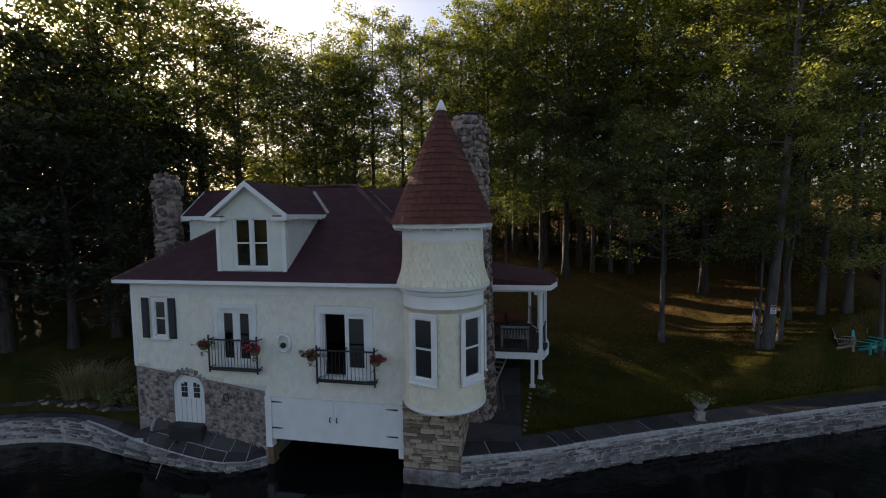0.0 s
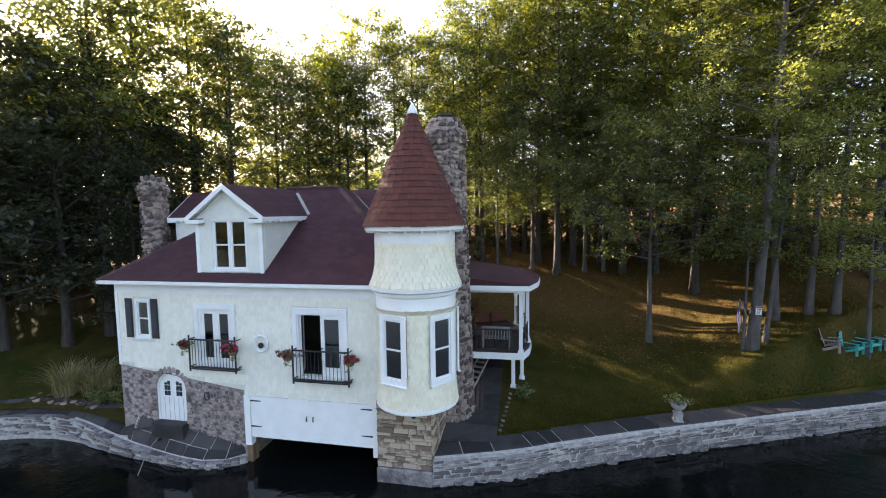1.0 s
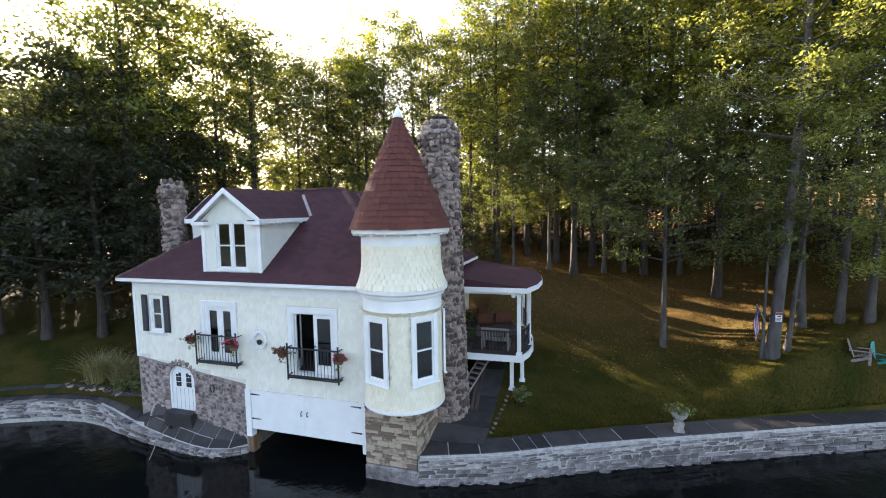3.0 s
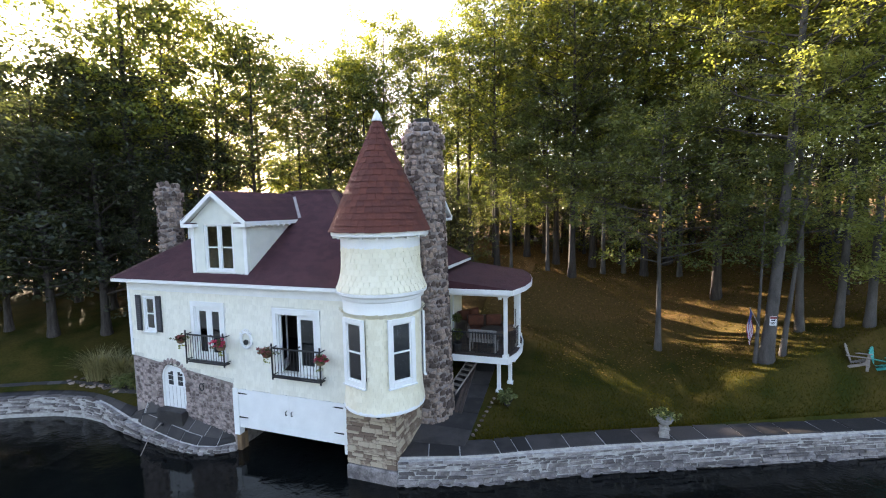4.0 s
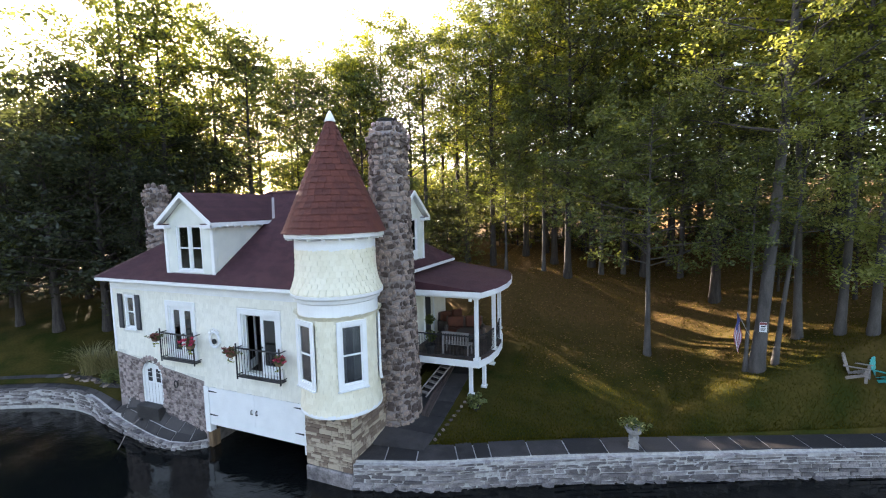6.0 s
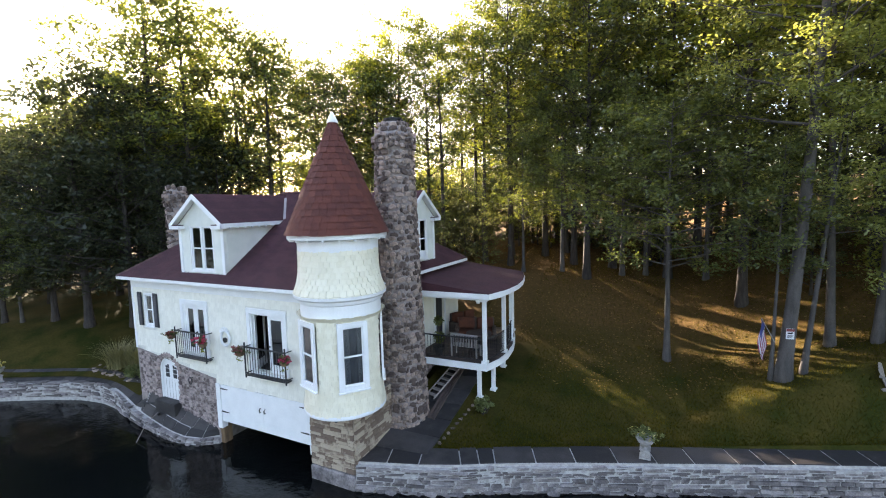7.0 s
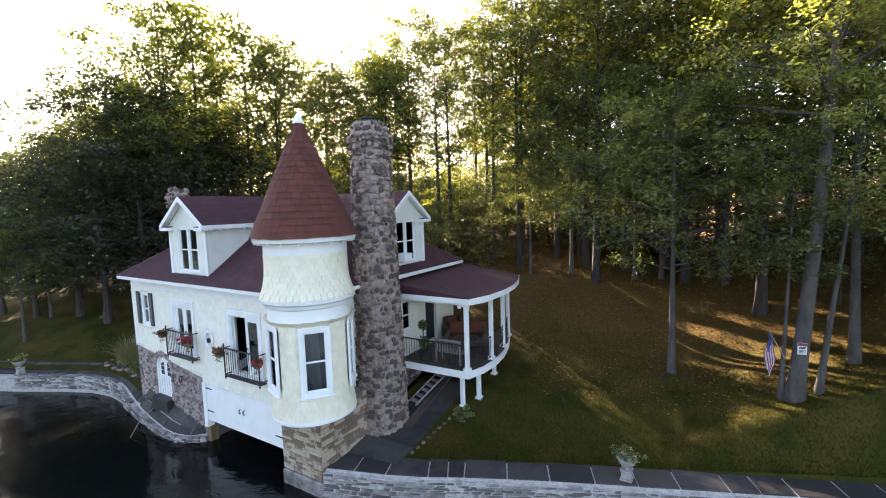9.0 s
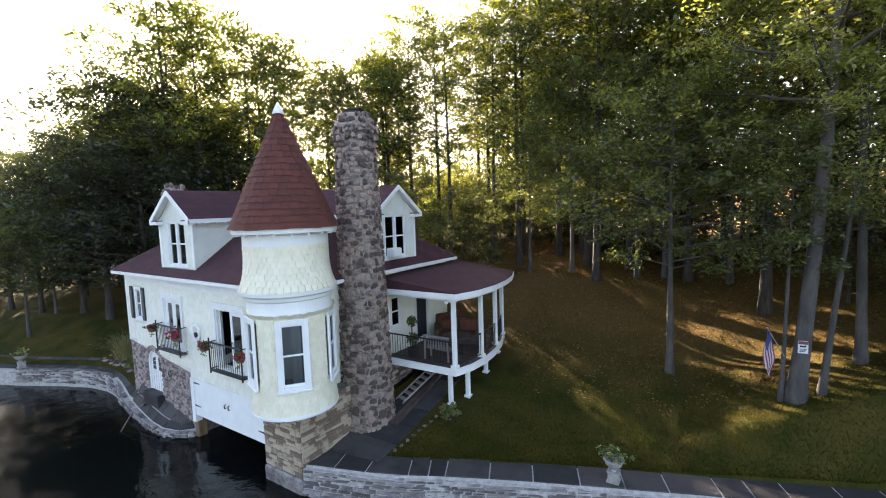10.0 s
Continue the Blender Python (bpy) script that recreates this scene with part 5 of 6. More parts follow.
flower_basket(-6.82, 4.28, DRYFLOWER, 1, "hanging basket of faded pink flowers on the railing")
flower_basket(-4.90, 4.16, FLOWER, 2, "hanging basket of bright red flowers on the railing")
flower_basket(-2.86, 4.08, DRYFLOWER, 3, "hanging basket of faded pink flowers on the railing")
flower_basket(-0.66, 4.02, FLOWER, 4, "hanging basket of red flowers on the railing")


def wall_ornament():
    root = thing("wall_ornament", "round white scrollwork ornament with dark centre on the wall", "wall ornament", at=(-4.06, -0.06, 4.36))
    bm = bmesh.new()
    tube([((0.23 + 0.02 * (i % 2)) * math.cos(2 * math.pi * i / 24), -0.01, (0.28 + 0.02 * (i % 2)) * math.sin(2 * math.pi * i / 24)) for i in range(25)], 0.05, 6, bm)
    part("ring", bm, WHITE, root)
    part("centre", lathe([(0.0, 0.0), (0.10, 0.0), (0.10, 0.04), (0.0, 0.05)], 16, caps=False), BLACK, root, "dark round centre").matrix_local = pose(0, -0.01, -0.07, 90, 0, 0)
    bm = bmesh.new()
    for i in range(5):
        a = radians(40 + 25 * i)
        tube([(0.2 * math.cos(a), -0.02, 0.26 * math.sin(a)), (0.33 * math.cos(a), -0.03, 0.42 * math.sin(a)), (0.28 * math.cos(a + 0.2), -0.03, 0.42 * math.sin(a + 0.2))], 0.025, 6, bm)
    part("scroll", bm, WHITE, root)


wall_ornament()
ring_hook = part("mooring_ring", tube([(0.10 * math.cos(a), -0.02, 0.14 * math.sin(a)) for a in (2 * math.pi * i / 16 for i in range(17))], 0.022, 6), BLACK, house, "iron mooring ring on the stone wall")
ring_hook.matrix_local = pose(-6.28, -0.12, 2.36)
part("hook", tube([(0, 0.1, 0.1), (0, -0.02, 0.12)], 0.018, 6), BLACK, ring_hook)


# ---- porch on the garden side ----
DECK_OUT = [(1.46, 4.45), (4.72, 4.55), (4.95, 5.35), (5.02, 6.3), (4.9, 7.4), (4.6, 8.6), (4.15, 9.8), (1.46, 9.9)]
ROOF_OUT = [(1.46, 4.18), (4.95, 4.28), (5.28, 5.4), (5.36, 6.6), (5.25, 7.7), (4.98, 8.9), (4.5, 10.15), (1.46, 10.2)]
POSTS = [(4.60, 4.70), (4.84, 6.3), (4.62, 7.95), (4.2, 9.45)]
LOW_POSTS = [(4.28, 4.85), (4.62, 5.55), (4.42, 7.4), (4.05, 9.2)]


def rim(out, inset, z0, z1):
    """A band of trim round an outline's open sides."""
    bm = bmesh.new()
    c = Vector((2.6, 7.0, 0))
    ins = [Vector((x, y, 0)) + (c - Vector((x, y, 0))).normalized() * inset for x, y in out]
    prev = None
    for (x, y), q in zip(out, ins):
        ring = [bm.verts.new(v) for v in ((x, y, z0), (x, y, z1), (q.x, q.y, z1), (q.x, q.y, z0))]
        if prev:
            for k in range(4):
                bm.faces.new((prev[k], ring[k], ring[(k + 1) % 4], prev[(k + 1) % 4]))
        else:
            bm.faces.new(ring)
        prev = ring
    bm.faces.new(prev[::-1])
    bmesh.ops.recalc_face_normals(bm, faces=bm.faces)
    return bm


bm = bmesh.new()
prism(bm, [(x - 0.06 if x > 2 else x, y + 0.05) for x, y in DECK_OUT], 2.74, 2.93)
deck = part("porch_deck", bm, DECK, house, "dark stained porch deck")
for i in range(36):
    y = 4.56 + 0.148 * i
    xr = interp(y, [(b, a) for a, b in DECK_OUT[1:7]]) - 0.1
    part("deck_board", boxes((1.5, xr, y, y + 0.138, 2.932, 2.955)), DECK, deck)
part("deck_rim", rim(DECK_OUT[:7], 0.05, 2.70, 2.97), WHITE, house, "white deck rim board")


def column(x, y, z0, z1, name):
    bm = boxes((x - 0.075, x + 0.075, y - 0.075, y + 0.075, z0 + 0.1, z1 - 0.09), bevel=0.012)
    box(bm, x - 0.12, x + 0.12, y - 0.12, y + 0.12, z0, z0 + 0.11)
    box(bm, x - 0.11, x + 0.11, y - 0.11, y + 0.11, z1 - 0.1, z1)
    return part(name, bm, WHITE, house, "white square porch post")


for x, y in POSTS:
    column(x, y, 2.96, 5.52, "porch_post")
for x, y in LOW_POSTS:
    column(x, y, ground_height(x, y) - 0.05, 2.72, "deck_post")
# roof: from the eave line up to the house wall
bm = bmesh.new()
ze, zw = 5.76, 6.22
lo_v = [bm.verts.new((x, y, ze - 0.02)) for x, y in ROOF_OUT]
hi_v = [bm.verts.new((x, y, ze + 0.06 if x > 1.5 else zw)) for x, y in ROOF_OUT]
mid_a, mid_b = bm.verts.new((1.46, 5.6, zw + 0.03)), bm.verts.new((1.46, 9.0, zw + 0.03))
bm.faces.new(lo_v[::-1])
n_ = len(ROOF_OUT)
for i in range(n_ - 1):
    bm.faces.new((lo_v[i], lo_v[i + 1], hi_v[i + 1], hi_v[i]))
bm.faces.new((hi_v[0], hi_v[1], mid_a))
for i in range(1, 4):
    bm.faces.new((hi_v[i], hi_v[i + 1], mid_a))
bm.faces.new((hi_v[4], mid_b, mid_a))
for i in range(4, 7):
    bm.faces.new((hi_v[i], hi_v[i + 1], mid_b))
bmesh.ops.recalc_face_normals(bm, faces=bm.faces)
part("porch_roof", bm, ROOF, house, "low dark maroon porch roof with curved eave")
part("porch_fascia", rim([(x + 0.02 if x > 2 else x, y - 0.02 if y < 5 else y) for x, y in ROOF_OUT[:7]], 0.06, 5.60, 5.80), WHITE, house, "white curved porch fascia")
part("porch_beam", rim([(x - 0.22 if x > 2 else x, y + 0.25 if y < 5 else y) for x, y in ROOF_OUT[:7]], 0.14, 5.48, 5.62), WHITE, house)
part("porch_ceiling", prism(bmesh.new(), [(x - 0.1 if x > 2 else x, y + 0.05) for x, y in ROOF_OUT], 5.63, 5.66), WHITE, house)
part("porch_lamp", lathe([(0.0, 0.0), (0.07, 0.01), (0.09, 0.10), (0.05, 0.14)], 10), WHITE, house, "small white floodlight under the porch roof").matrix_local = pose(4.4, 4.55, 5.36)
# railing: front side and curved side
rail_line = [(1.6, 4.62), (4.55, 4.70), (4.80, 5.4), (4.86, 6.3), (4.75, 7.4), (4.5, 8.5), (4.2, 9.4)]
railing = part("porch_railing", tube([(x, y, 3.90) for x, y in rail_line], 0.03, 6), BLACK, house, "black metal porch railing")
part("bottom_rail", tube([(x, y, 3.08) for x, y in rail_line], 0.02, 6), BLACK, railing)
for x, y, h, s in along(rail_line, 0.125):
    part("baluster", tube([(x, y, 3.08), (x, y, 3.9)], 0.011, 5), BLACK, railing)
# window and door of the side wall
sash_window("window", 0.50, 1.18, WHITE, pose(XR - 0.02, 5.2, 4.06, 0, 0, 90), trim=0.07, label="white double-hung window under the porch")
side_door = part("side_door", boxes((XR - 0.16, XR - 0.1, 6.62, 7.48, 3.0, 5.22)), SHUTTER, house, "dark glazed side door")
part("door_casing", boxes((XR, XR + 0.04, 6.48, 6.6, 2.96, 5.36), (XR, XR + 0.04, 7.5, 7.62, 2.96, 5.36), (XR, XR + 0.04, 6.6, 7.5, 5.25, 5.36)), WHITE, side_door)


def ladder():
    a, b = Vector((2.42, 4.05, ground_height(2.42, 4.05) + 0.05)), Vector((3.15, 6.3, 2.68))
    d = (b - a).normalized()
    side = Vector((-d.y, d.x, 0)).normalized() * 0.24
    root = thing("wooden_stair", "weathered open-tread wooden stair under the porch", "stair", at=a)
    for s in (-1, 1):
        part("stringer", tube([side * s, side * s + (b - a)], 0.04, 4), GREYWOOD, root)
    n = 9
    for i in range(n):
        c = (b - a) * ((i + 0.6) / n)
        bm = bmesh.new()
        box(bm, -0.22, 0.22, -0.09, 0.09, -0.02, 0.02, Matrix.Translation(c) @ Matrix.Rotation(math.atan2(side.y, side.x), 4, "Z"))
        part("tread", bm, GREYWOOD, root)


ladder()


# ---- porch furniture ----
def slatted_bench(x, y, turn):
    root = thing("garden_bench", "pale slatted bench behind the porch railing", "bench", at=(x, y, 2.957), turn=turn)
    for sx in (-0.55, 0.55):
        for sy in (-0.22, 0.22):
            part("leg", boxes((sx - 0.03, sx + 0.03, sy - 0.03, sy + 0.03, 0, 0.44 if sy < 0 else 0.92)), CLOTH, root)
    for i in range(5):
        part("slat", boxes((-0.6, 0.6, -0.25 + 0.1 * i, -0.17 + 0.1 * i, 0.44, 0.465)), CLOTH, root)
    part("top_rail", boxes((-0.6, 0.6, 0.19, 0.25, 0.9, 0.98), bevel=0.01), CLOTH, root)
    for i in range(9):
        part("back_slat", boxes((-0.5 + 0.12 * i, -0.45 + 0.12 * i, 0.2, 0.23, 0.46, 0.9)), CLOTH, root)


slatted_bench(3.55, 5.25, 180)


def sofa(x, y, turn, w=1.7):
    root = thing("porch_sofa", "dark wicker porch sofa with rust cushions", "sofa", at=(x, y, 2.957), turn=turn)
    part("base", boxes((-w / 2, w / 2, -0.38, 0.38, 0.06, 0.34), bevel=0.03), DECK, root)
    for s in (-1, 1):
        part("arm", boxes((s * w / 2 - 0.09, s * w / 2 + 0.09, -0.38, 0.38, 0.06, 0.62), bevel=0.04), DECK, root)
        part("seat_cushion", boxes((s * w / 4 - w / 4 + 0.05, s * w / 4 + w / 4 - 0.05, -0.36, 0.26, 0.345, 0.5), bevel=0.04), CUSHION, root)
        part("back_cushion", boxes((s * w / 4 - w / 4 + 0.05, s * w / 4 + w / 4 - 0.05, 0.14, 0.33, 0.505, 1.02), bevel=0.05), CUSHION, root)
    part("back", boxes((-w / 2, w / 2, 0.34, 0.42, 0.06, 0.98), bevel=0.03), DECK, root)


sofa(3.1, 7.4, 20)
sofa(2.2, 8.4, 60, 1.4)


def porch_table():
    root = thing("porch_table", "round dark-topped porch table", "table", at=(3.75, 6.2, 2.957))
    part("tabletop", lathe([(0.5, 0.70), (0.55, 0.72), (0.55, 0.745), (0.5, 0.76)], 24), DECK, root)
    part("pedestal", lathe([(0.26, 0.0), (0.24, 0.04), (0.06, 0.08), (0.05, 0.66), (0.2, 0.70)], 14), BLACK, root)
    for i in range(3):
        a = radians(120 * i)
        part("foot", tube([(0.2 * math.cos(a), 0.2 * math.sin(a), 0.04), (0.34 * math.cos(a), 0.34 * math.sin(a), 0.02)], 0.025, 5), BLACK, root)


porch_table()


def topiary():
    root = thing("potted_topiary", "clipped ball topiary in a dark pot on the porch", "potted plant", at=(2.45, 4.95, 2.957))
    part("pot", lathe([(0.14, 0.0), (0.2, 0.3), (0.23, 0.32), (0.23, 0.38), (0.19, 0.38)], 14), SLATE, root)
    part("stem", tube([(0, 0, 0.36), (0.02, 0, 1.5)], 0.022, 6), BARK, root)
    for nm_, zc, r in (("leaf_ball", 0.75, 0.26), ("leaf_ball", 1.45, 0.22)):
        v, f = leaf_cloud([(0.01, 0, zc)], [r], [420], 0.05, int(zc * 100), 1.0)
        ob = new(nm_, fast_mesh(nm_, v, f, LEAF3))
        ob.parent = root


topiary()


# ---- garden things ----
def urn(x, y, z, seed, label, s=1.0):
    root = thing("garden_urn", label, "urn", group="garden urns", at=(x, y, z))
    root.scale = (s, s, s)
    part("pedestal", boxes((-0.20, 0.20, -0.20, 0.20, 0.0, 0.07), (-0.16, 0.16, -0.16, 0.16, 0.07, 0.34), (-0.19, 0.19, -0.19, 0.19, 0.34, 0.39), bevel=0.012), POTSTONE, root)
    part("bowl", lathe([(0.10, 0.39), (0.08, 0.45), (0.15, 0.50), (0.27, 0.62), (0.31, 0.74), (0.34, 0.76), (0.34, 0.79), (0.28, 0.79), (0.25, 0.72)], 24), POTSTONE, root, smooth=False)
    rng = np.random.default_rng(seed)
    c = rng.normal(size=(18, 3)) * (0.17, 0.17, 0.09) + (0, 0, 0.95)
    v, f = leaf_cloud(c, [0.14] * 18, [18] * 18, 0.06, seed, 0.9)
    ob = new("foliage", fast_mesh("foliage", v, f, GRASSLEAF))
    ob.parent = root
    c = rng.normal(size=(10, 3)) * (0.2, 0.2, 0.07) + (0, 0, 0.98)
    v, f = leaf_cloud(c, [0.08] * 10, [8] * 10, 0.045, seed + 5, 0.9)
    ob = new("blossom", fast_mesh("blossom", v, f, leaf_material("yellow_petal", (0.45, 0.40, 0.10), (0.6, 0.55, 0.3), 0.3)))
    ob.parent = root


urn(10.35, 3.85, 0.945, 3, "pale cast stone urn with trailing plants on the coping", 0.85)
urn(-18.6, -1.95, ground_height(-18.6, -1.95), 4, "pale cast stone urn on the far lake wall", 0.9)


def bush(x, y, name, label, radius, height, mat, seed, n=22, leaf=0.06, z=None):
    root = thing(name, label, "shrub", at=(x, y, ground_height(x, y) if z is None else z))
    rng = np.random.default_rng(seed)
    bm = bmesh.new()
    cs = []
    for i in range(n):
        a, r = rng.uniform(0, 6.28), radius * math.sqrt(rng.random())
        p = Vector((r * math.cos(a), r * math.sin(a), height * rng.uniform(0.25, 0.95) * (1 - 0.4 * r / radius)))
        tube([(0.2 * p.x, 0.2 * p.y, -0.05), (0.6 * p.x, 0.6 * p.y, 0.6 * p.z), p], [0.018, 0.012, 0.005], 4, bm, False)
        cs.append(p[:])
    part("stems", bm, BARK, root)
    v, f = leaf_cloud(cs, [radius * 0.38] * n, [44] * n, leaf, seed, 0.8)
    ob = new("foliage", fast_mesh("foliage", v, f, mat))
    ob.parent = root
    return root


bush(4.78, 4.0, "garden_shrub", "small pale-leaved shrub at the foot of the porch post", 0.32, 0.85, GRASSLEAF, 8)
bush(-11.0, 1.0, "garden_shrub", "olive-green shrub at the house corner", 0.5, 1.0, GRASSLEAF, 9, 26)
bush(-12.0, 1.0, "garden_shrub", "yellow-green shrub at the house corner", 0.5, 0.9, GRASSLEAF, 10, 24)


def grass_clump(x, y, seed, n, height, radius):
    root = thing("ornamental_grass", "clump of tall arching ornamental grass", "grass clump", at=(x, y, ground_height(x, y)))
    rng = np.random.default_rng(seed)
    v, f = [], []
    for i in range(n):
        a, r = rng.uniform(0, 6.28), radius * rng.random()
        b = np.array([r * math.cos(a), r * math.sin(a), -0.03])
        out = np.array([math.cos(a), math.sin(a), 0]) * rng.uniform(0.1, 0.75) * height + rng.normal(size=3) * (0.12, 0.12, 0)
        h = height * rng.uniform(0.6, 1.1)
        sd = np.array([-math.sin(a), math.cos(a), 0]) * 0.014
        base = len(v)
        for k in (0.0, 0.4, 0.75, 1.0):
            p = b + out * k ** 2.2 + np.array([0, 0, h * (k - 0.25 * k ** 3)])
            w = sd * (1 - 0.85 * k)
            v += [p - w, p + w]
        f += [(base + 2 * k, base + 2 * k + 1, base + 2 * k + 3, base + 2 * k + 2) for k in range(3)]
    ob = new("blades", fast_mesh("blades", np.array(v), np.array(f), DRYGRASS))
    ob.parent = root


grass_clump(-14.3, 1.3, 1, 420, 1.65, 0.55)
grass_clump(-13.3, 1.6, 2, 420, 1.6, 0.55)
grass_clump(-12.5, 1.5, 3, 260, 1.2, 0.45)
border = thing("border_stones", "loose grey stones edging the planting bed", "stones", kind="stuff")
rnd = random.Random(5)
BORDER = [mesh_of("stone", rock(300 + i, 0.24, 0.2, 0.13, 0.25), STONE) for i in range(4)]
for i in range(24):
    x = -15.4 + 0.16 * i + rnd.uniform(-0.15, 0.15)
    y = 0.85 + rnd.uniform(-0.25, 0.25)
    piece("stone", rnd.choice(BORDER), border, pose(x, y, ground_height(x, y) + 0.01, rnd.uniform(-20, 20), 0, rnd.uniform(0, 180)) @ Matrix.Scale(rnd.uniform(0.5, 1.2), 4))
for i in range(9):
    x, y = 3.95 + 0.03 * i, 1.9 + 0.3 * i
    piece("stone", rnd.choice(BORDER), border, pose(x, y, ground_height(x, y) + 0.0, rnd.uniform(-20, 20), 0, rnd.uniform(0, 180)) @ Matrix.Scale(0.7, 4))


def adirondack(x, y, turn, mat, label):
    """Fan-backed lawn chair, its seat opening towards -y."""
    root = thing("adirondack_chair", label, "chair", group="lawn chairs", at=(x, y, ground_height(x, y) - 0.02), turn=turn)
    root.scale = (0.88, 0.88, 0.88)
    for i in range(5):
        yy, zz = -0.30 + 0.115 * i, 0.39 - 0.032 * i
        part("seat_slat", boxes((-0.27, 0.27, yy, yy + 0.105, zz, zz + 0.025), bevel=0.006), mat, root)
    for i in range(7):
        q = i - 3
        m = Matrix.Translation((q * 0.072, 0.24, 0.22)) @ Matrix.Rotation(radians(-19), 4, "X") @ Matrix.Rotation(radians(q * 2.6), 4, "Y")
        bm = bmesh.new()
        box(bm, -0.040, 0.040, -0.012, 0.012, 0.0, 0.86 - 0.022 * q * q, m)
        part("back_slat", bm, mat, root)
    part("back_brace", boxes((-0.36, 0.36, 0.385, 0.425, 0.54, 0.60), bevel=0.008), mat, root)
    part("front_apron", boxes((-0.30, 0.30, -0.325, -0.30, 0.28, 0.40), bevel=0.006), mat, root)
    for s in (-1, 1):
        bm = bmesh.new()
        box(bm, s * 0.345 - 0.065, s * 0.345 + 0.065, -0.40, 0.42, -0.014, 0.014, Matrix.Translation((0, 0, 0.59)) @ Matrix.Rotation(radians(-3), 4, "X"))
        part("arm", bm, mat, root)
        part("front_leg", boxes((s * 0.31 - 0.025, s * 0.31 + 0.025, -0.34, -0.24, 0.0, 0.595), bevel=0.006), mat, root)
        bm = bmesh.new()
        vs = [(-0.30, 0.40), (-0.30, 0.28), (0.30, 0.0), (0.46, 0.0), (0.30, 0.14)]
        a = [bm.verts.new((s * 0.27 - 0.018, yy, zz)) for yy, zz in vs]
        b = [bm.verts.new((s * 0.27 + 0.018, yy, zz)) for yy, zz in vs]
        bm.faces.new(a)
        bm.faces.new(b[::-1])
        for k in range(5):
            bm.faces.new((a[k], b[k], b[(k + 1) % 5], a[(k + 1) % 5]))
        bmesh.ops.recalc_face_normals(bm, faces=bm.faces)
        part("back_leg", bm, mat, root)


adirondack(17.82, 8.5, 62, GREYWOOD, "weathered grey wooden Adirondack chair on the lawn")
adirondack(18.72, 8.68, 38, TEAL, "teal painted Adirondack chair on the lawn")
adirondack(19.5, 8.98, 28, TEAL, "teal painted Adirondack chair on the lawn")
adirondack(20.3, 9.3, 18, CLOTH, "pale painted Adirondack chair on the lawn")


def tree_sign():
    root = thing("warning_sign", "white warning sign with red header on the tree trunk", "sign", at=(14.88, 8.36, 4.24), turn=8)
    root.scale = (0.74, 0.74, 0.74)
    part("board", boxes((-0.17, 0.17, -0.012, 0.012, -0.26, 0.26), bevel=0.004), SIGNWHITE, root)
    part("header", boxes((-0.165, 0.165, -0.017, -0.012, 0.12, 0.25)), SIGNRED, root)
    part("symbol", boxes((-0.11, 0.09, -0.017, -0.012, 0.0, 0.07), (0.04, 0.11, -0.018, -0.013, 0.05, 0.09)), SHUTTER, root)
    for i in range(3):
        part("text_bar", boxes((-0.12, 0.12 - 0.03 * i, -0.017, -0.012, -0.09 - 0.05 * i, -0.065 - 0.05 * i)), SHUTTER, root)


tree_sign()


def flag():
    root = thing("flag", "striped flag hanging limp from a short pole on a thin trunk", "flag", at=(14.38, 8.28, 4.1))
    part("pole", tube([(0.05, 0.0, -0.2), (-0.42, -0.25, 0.72)], 0.016, 6), GREYWOOD, root)
    stripes = 9
    for i in range(stripes):
        v, f = [], []
        for r in range(13):
            k = r / 12
            for c in (i, i + 1):
                s = c / stripes
                sx = -0.44 + 0.24 * s + 0.04 * math.sin(7 * k + 5 * s) - 0.05 * k
                sy = -0.27 + 0.32 * s + 0.05 * math.sin(9 * s + 3 * k)
                v.append((sx, sy, 0.72 - 0.62 * s * (1 - 0.35 * k) - 1.25 * k))
        for r in range(12):
            f.append((2 * r, 2 * r + 1, 2 * r + 3, 2 * r + 2))
        upper = i < 5
        if upper:
            raw("canton", [p for p in v[:12]], f[:5], FLAGBLUE, root, smooth=True)
            raw("stripe", v[10:], [tuple(q - 10 for q in g) for g in f[5:]], FLAGRED if i % 2 == 0 else FLAGWHITE, root, smooth=True)
        else:
            raw("stripe", v, f, FLAGRED if i % 2 == 0 else FLAGWHITE, root, smooth=True)


flag()


def mooring_rod():
    root = thing("mooring_rod", "thin dark mooring whip leaning from terrace to water", "mooring rod", at=(-8.15, -0.45, terrace_point(-8.15, 0.4)[2]))
    part("rod", tube([(0, 0, 0.1), (0.05, -0.5, -0.1), (0.12, -1.25, -1.05)], 0.016, 6), GREYWOOD, root)
    part("mount", boxes((-0.1, 0.1, -0.06, 0.06, 0.0, 0.1), bevel=0.015), BLACK, root)


mooring_rod()
bench_bar = thing("drain_pipe", "dark pipe lying on the terrace flagstones", "pipe", at=(-8.9, -0.25, terrace_point(-8.9, 0.55)[2] + 0.06))
part("tube", tube([(-0.35, -0.12, 0.0), (0.4, 0.16, 0.05)], 0.035, 8), BLACK, bench_bar)


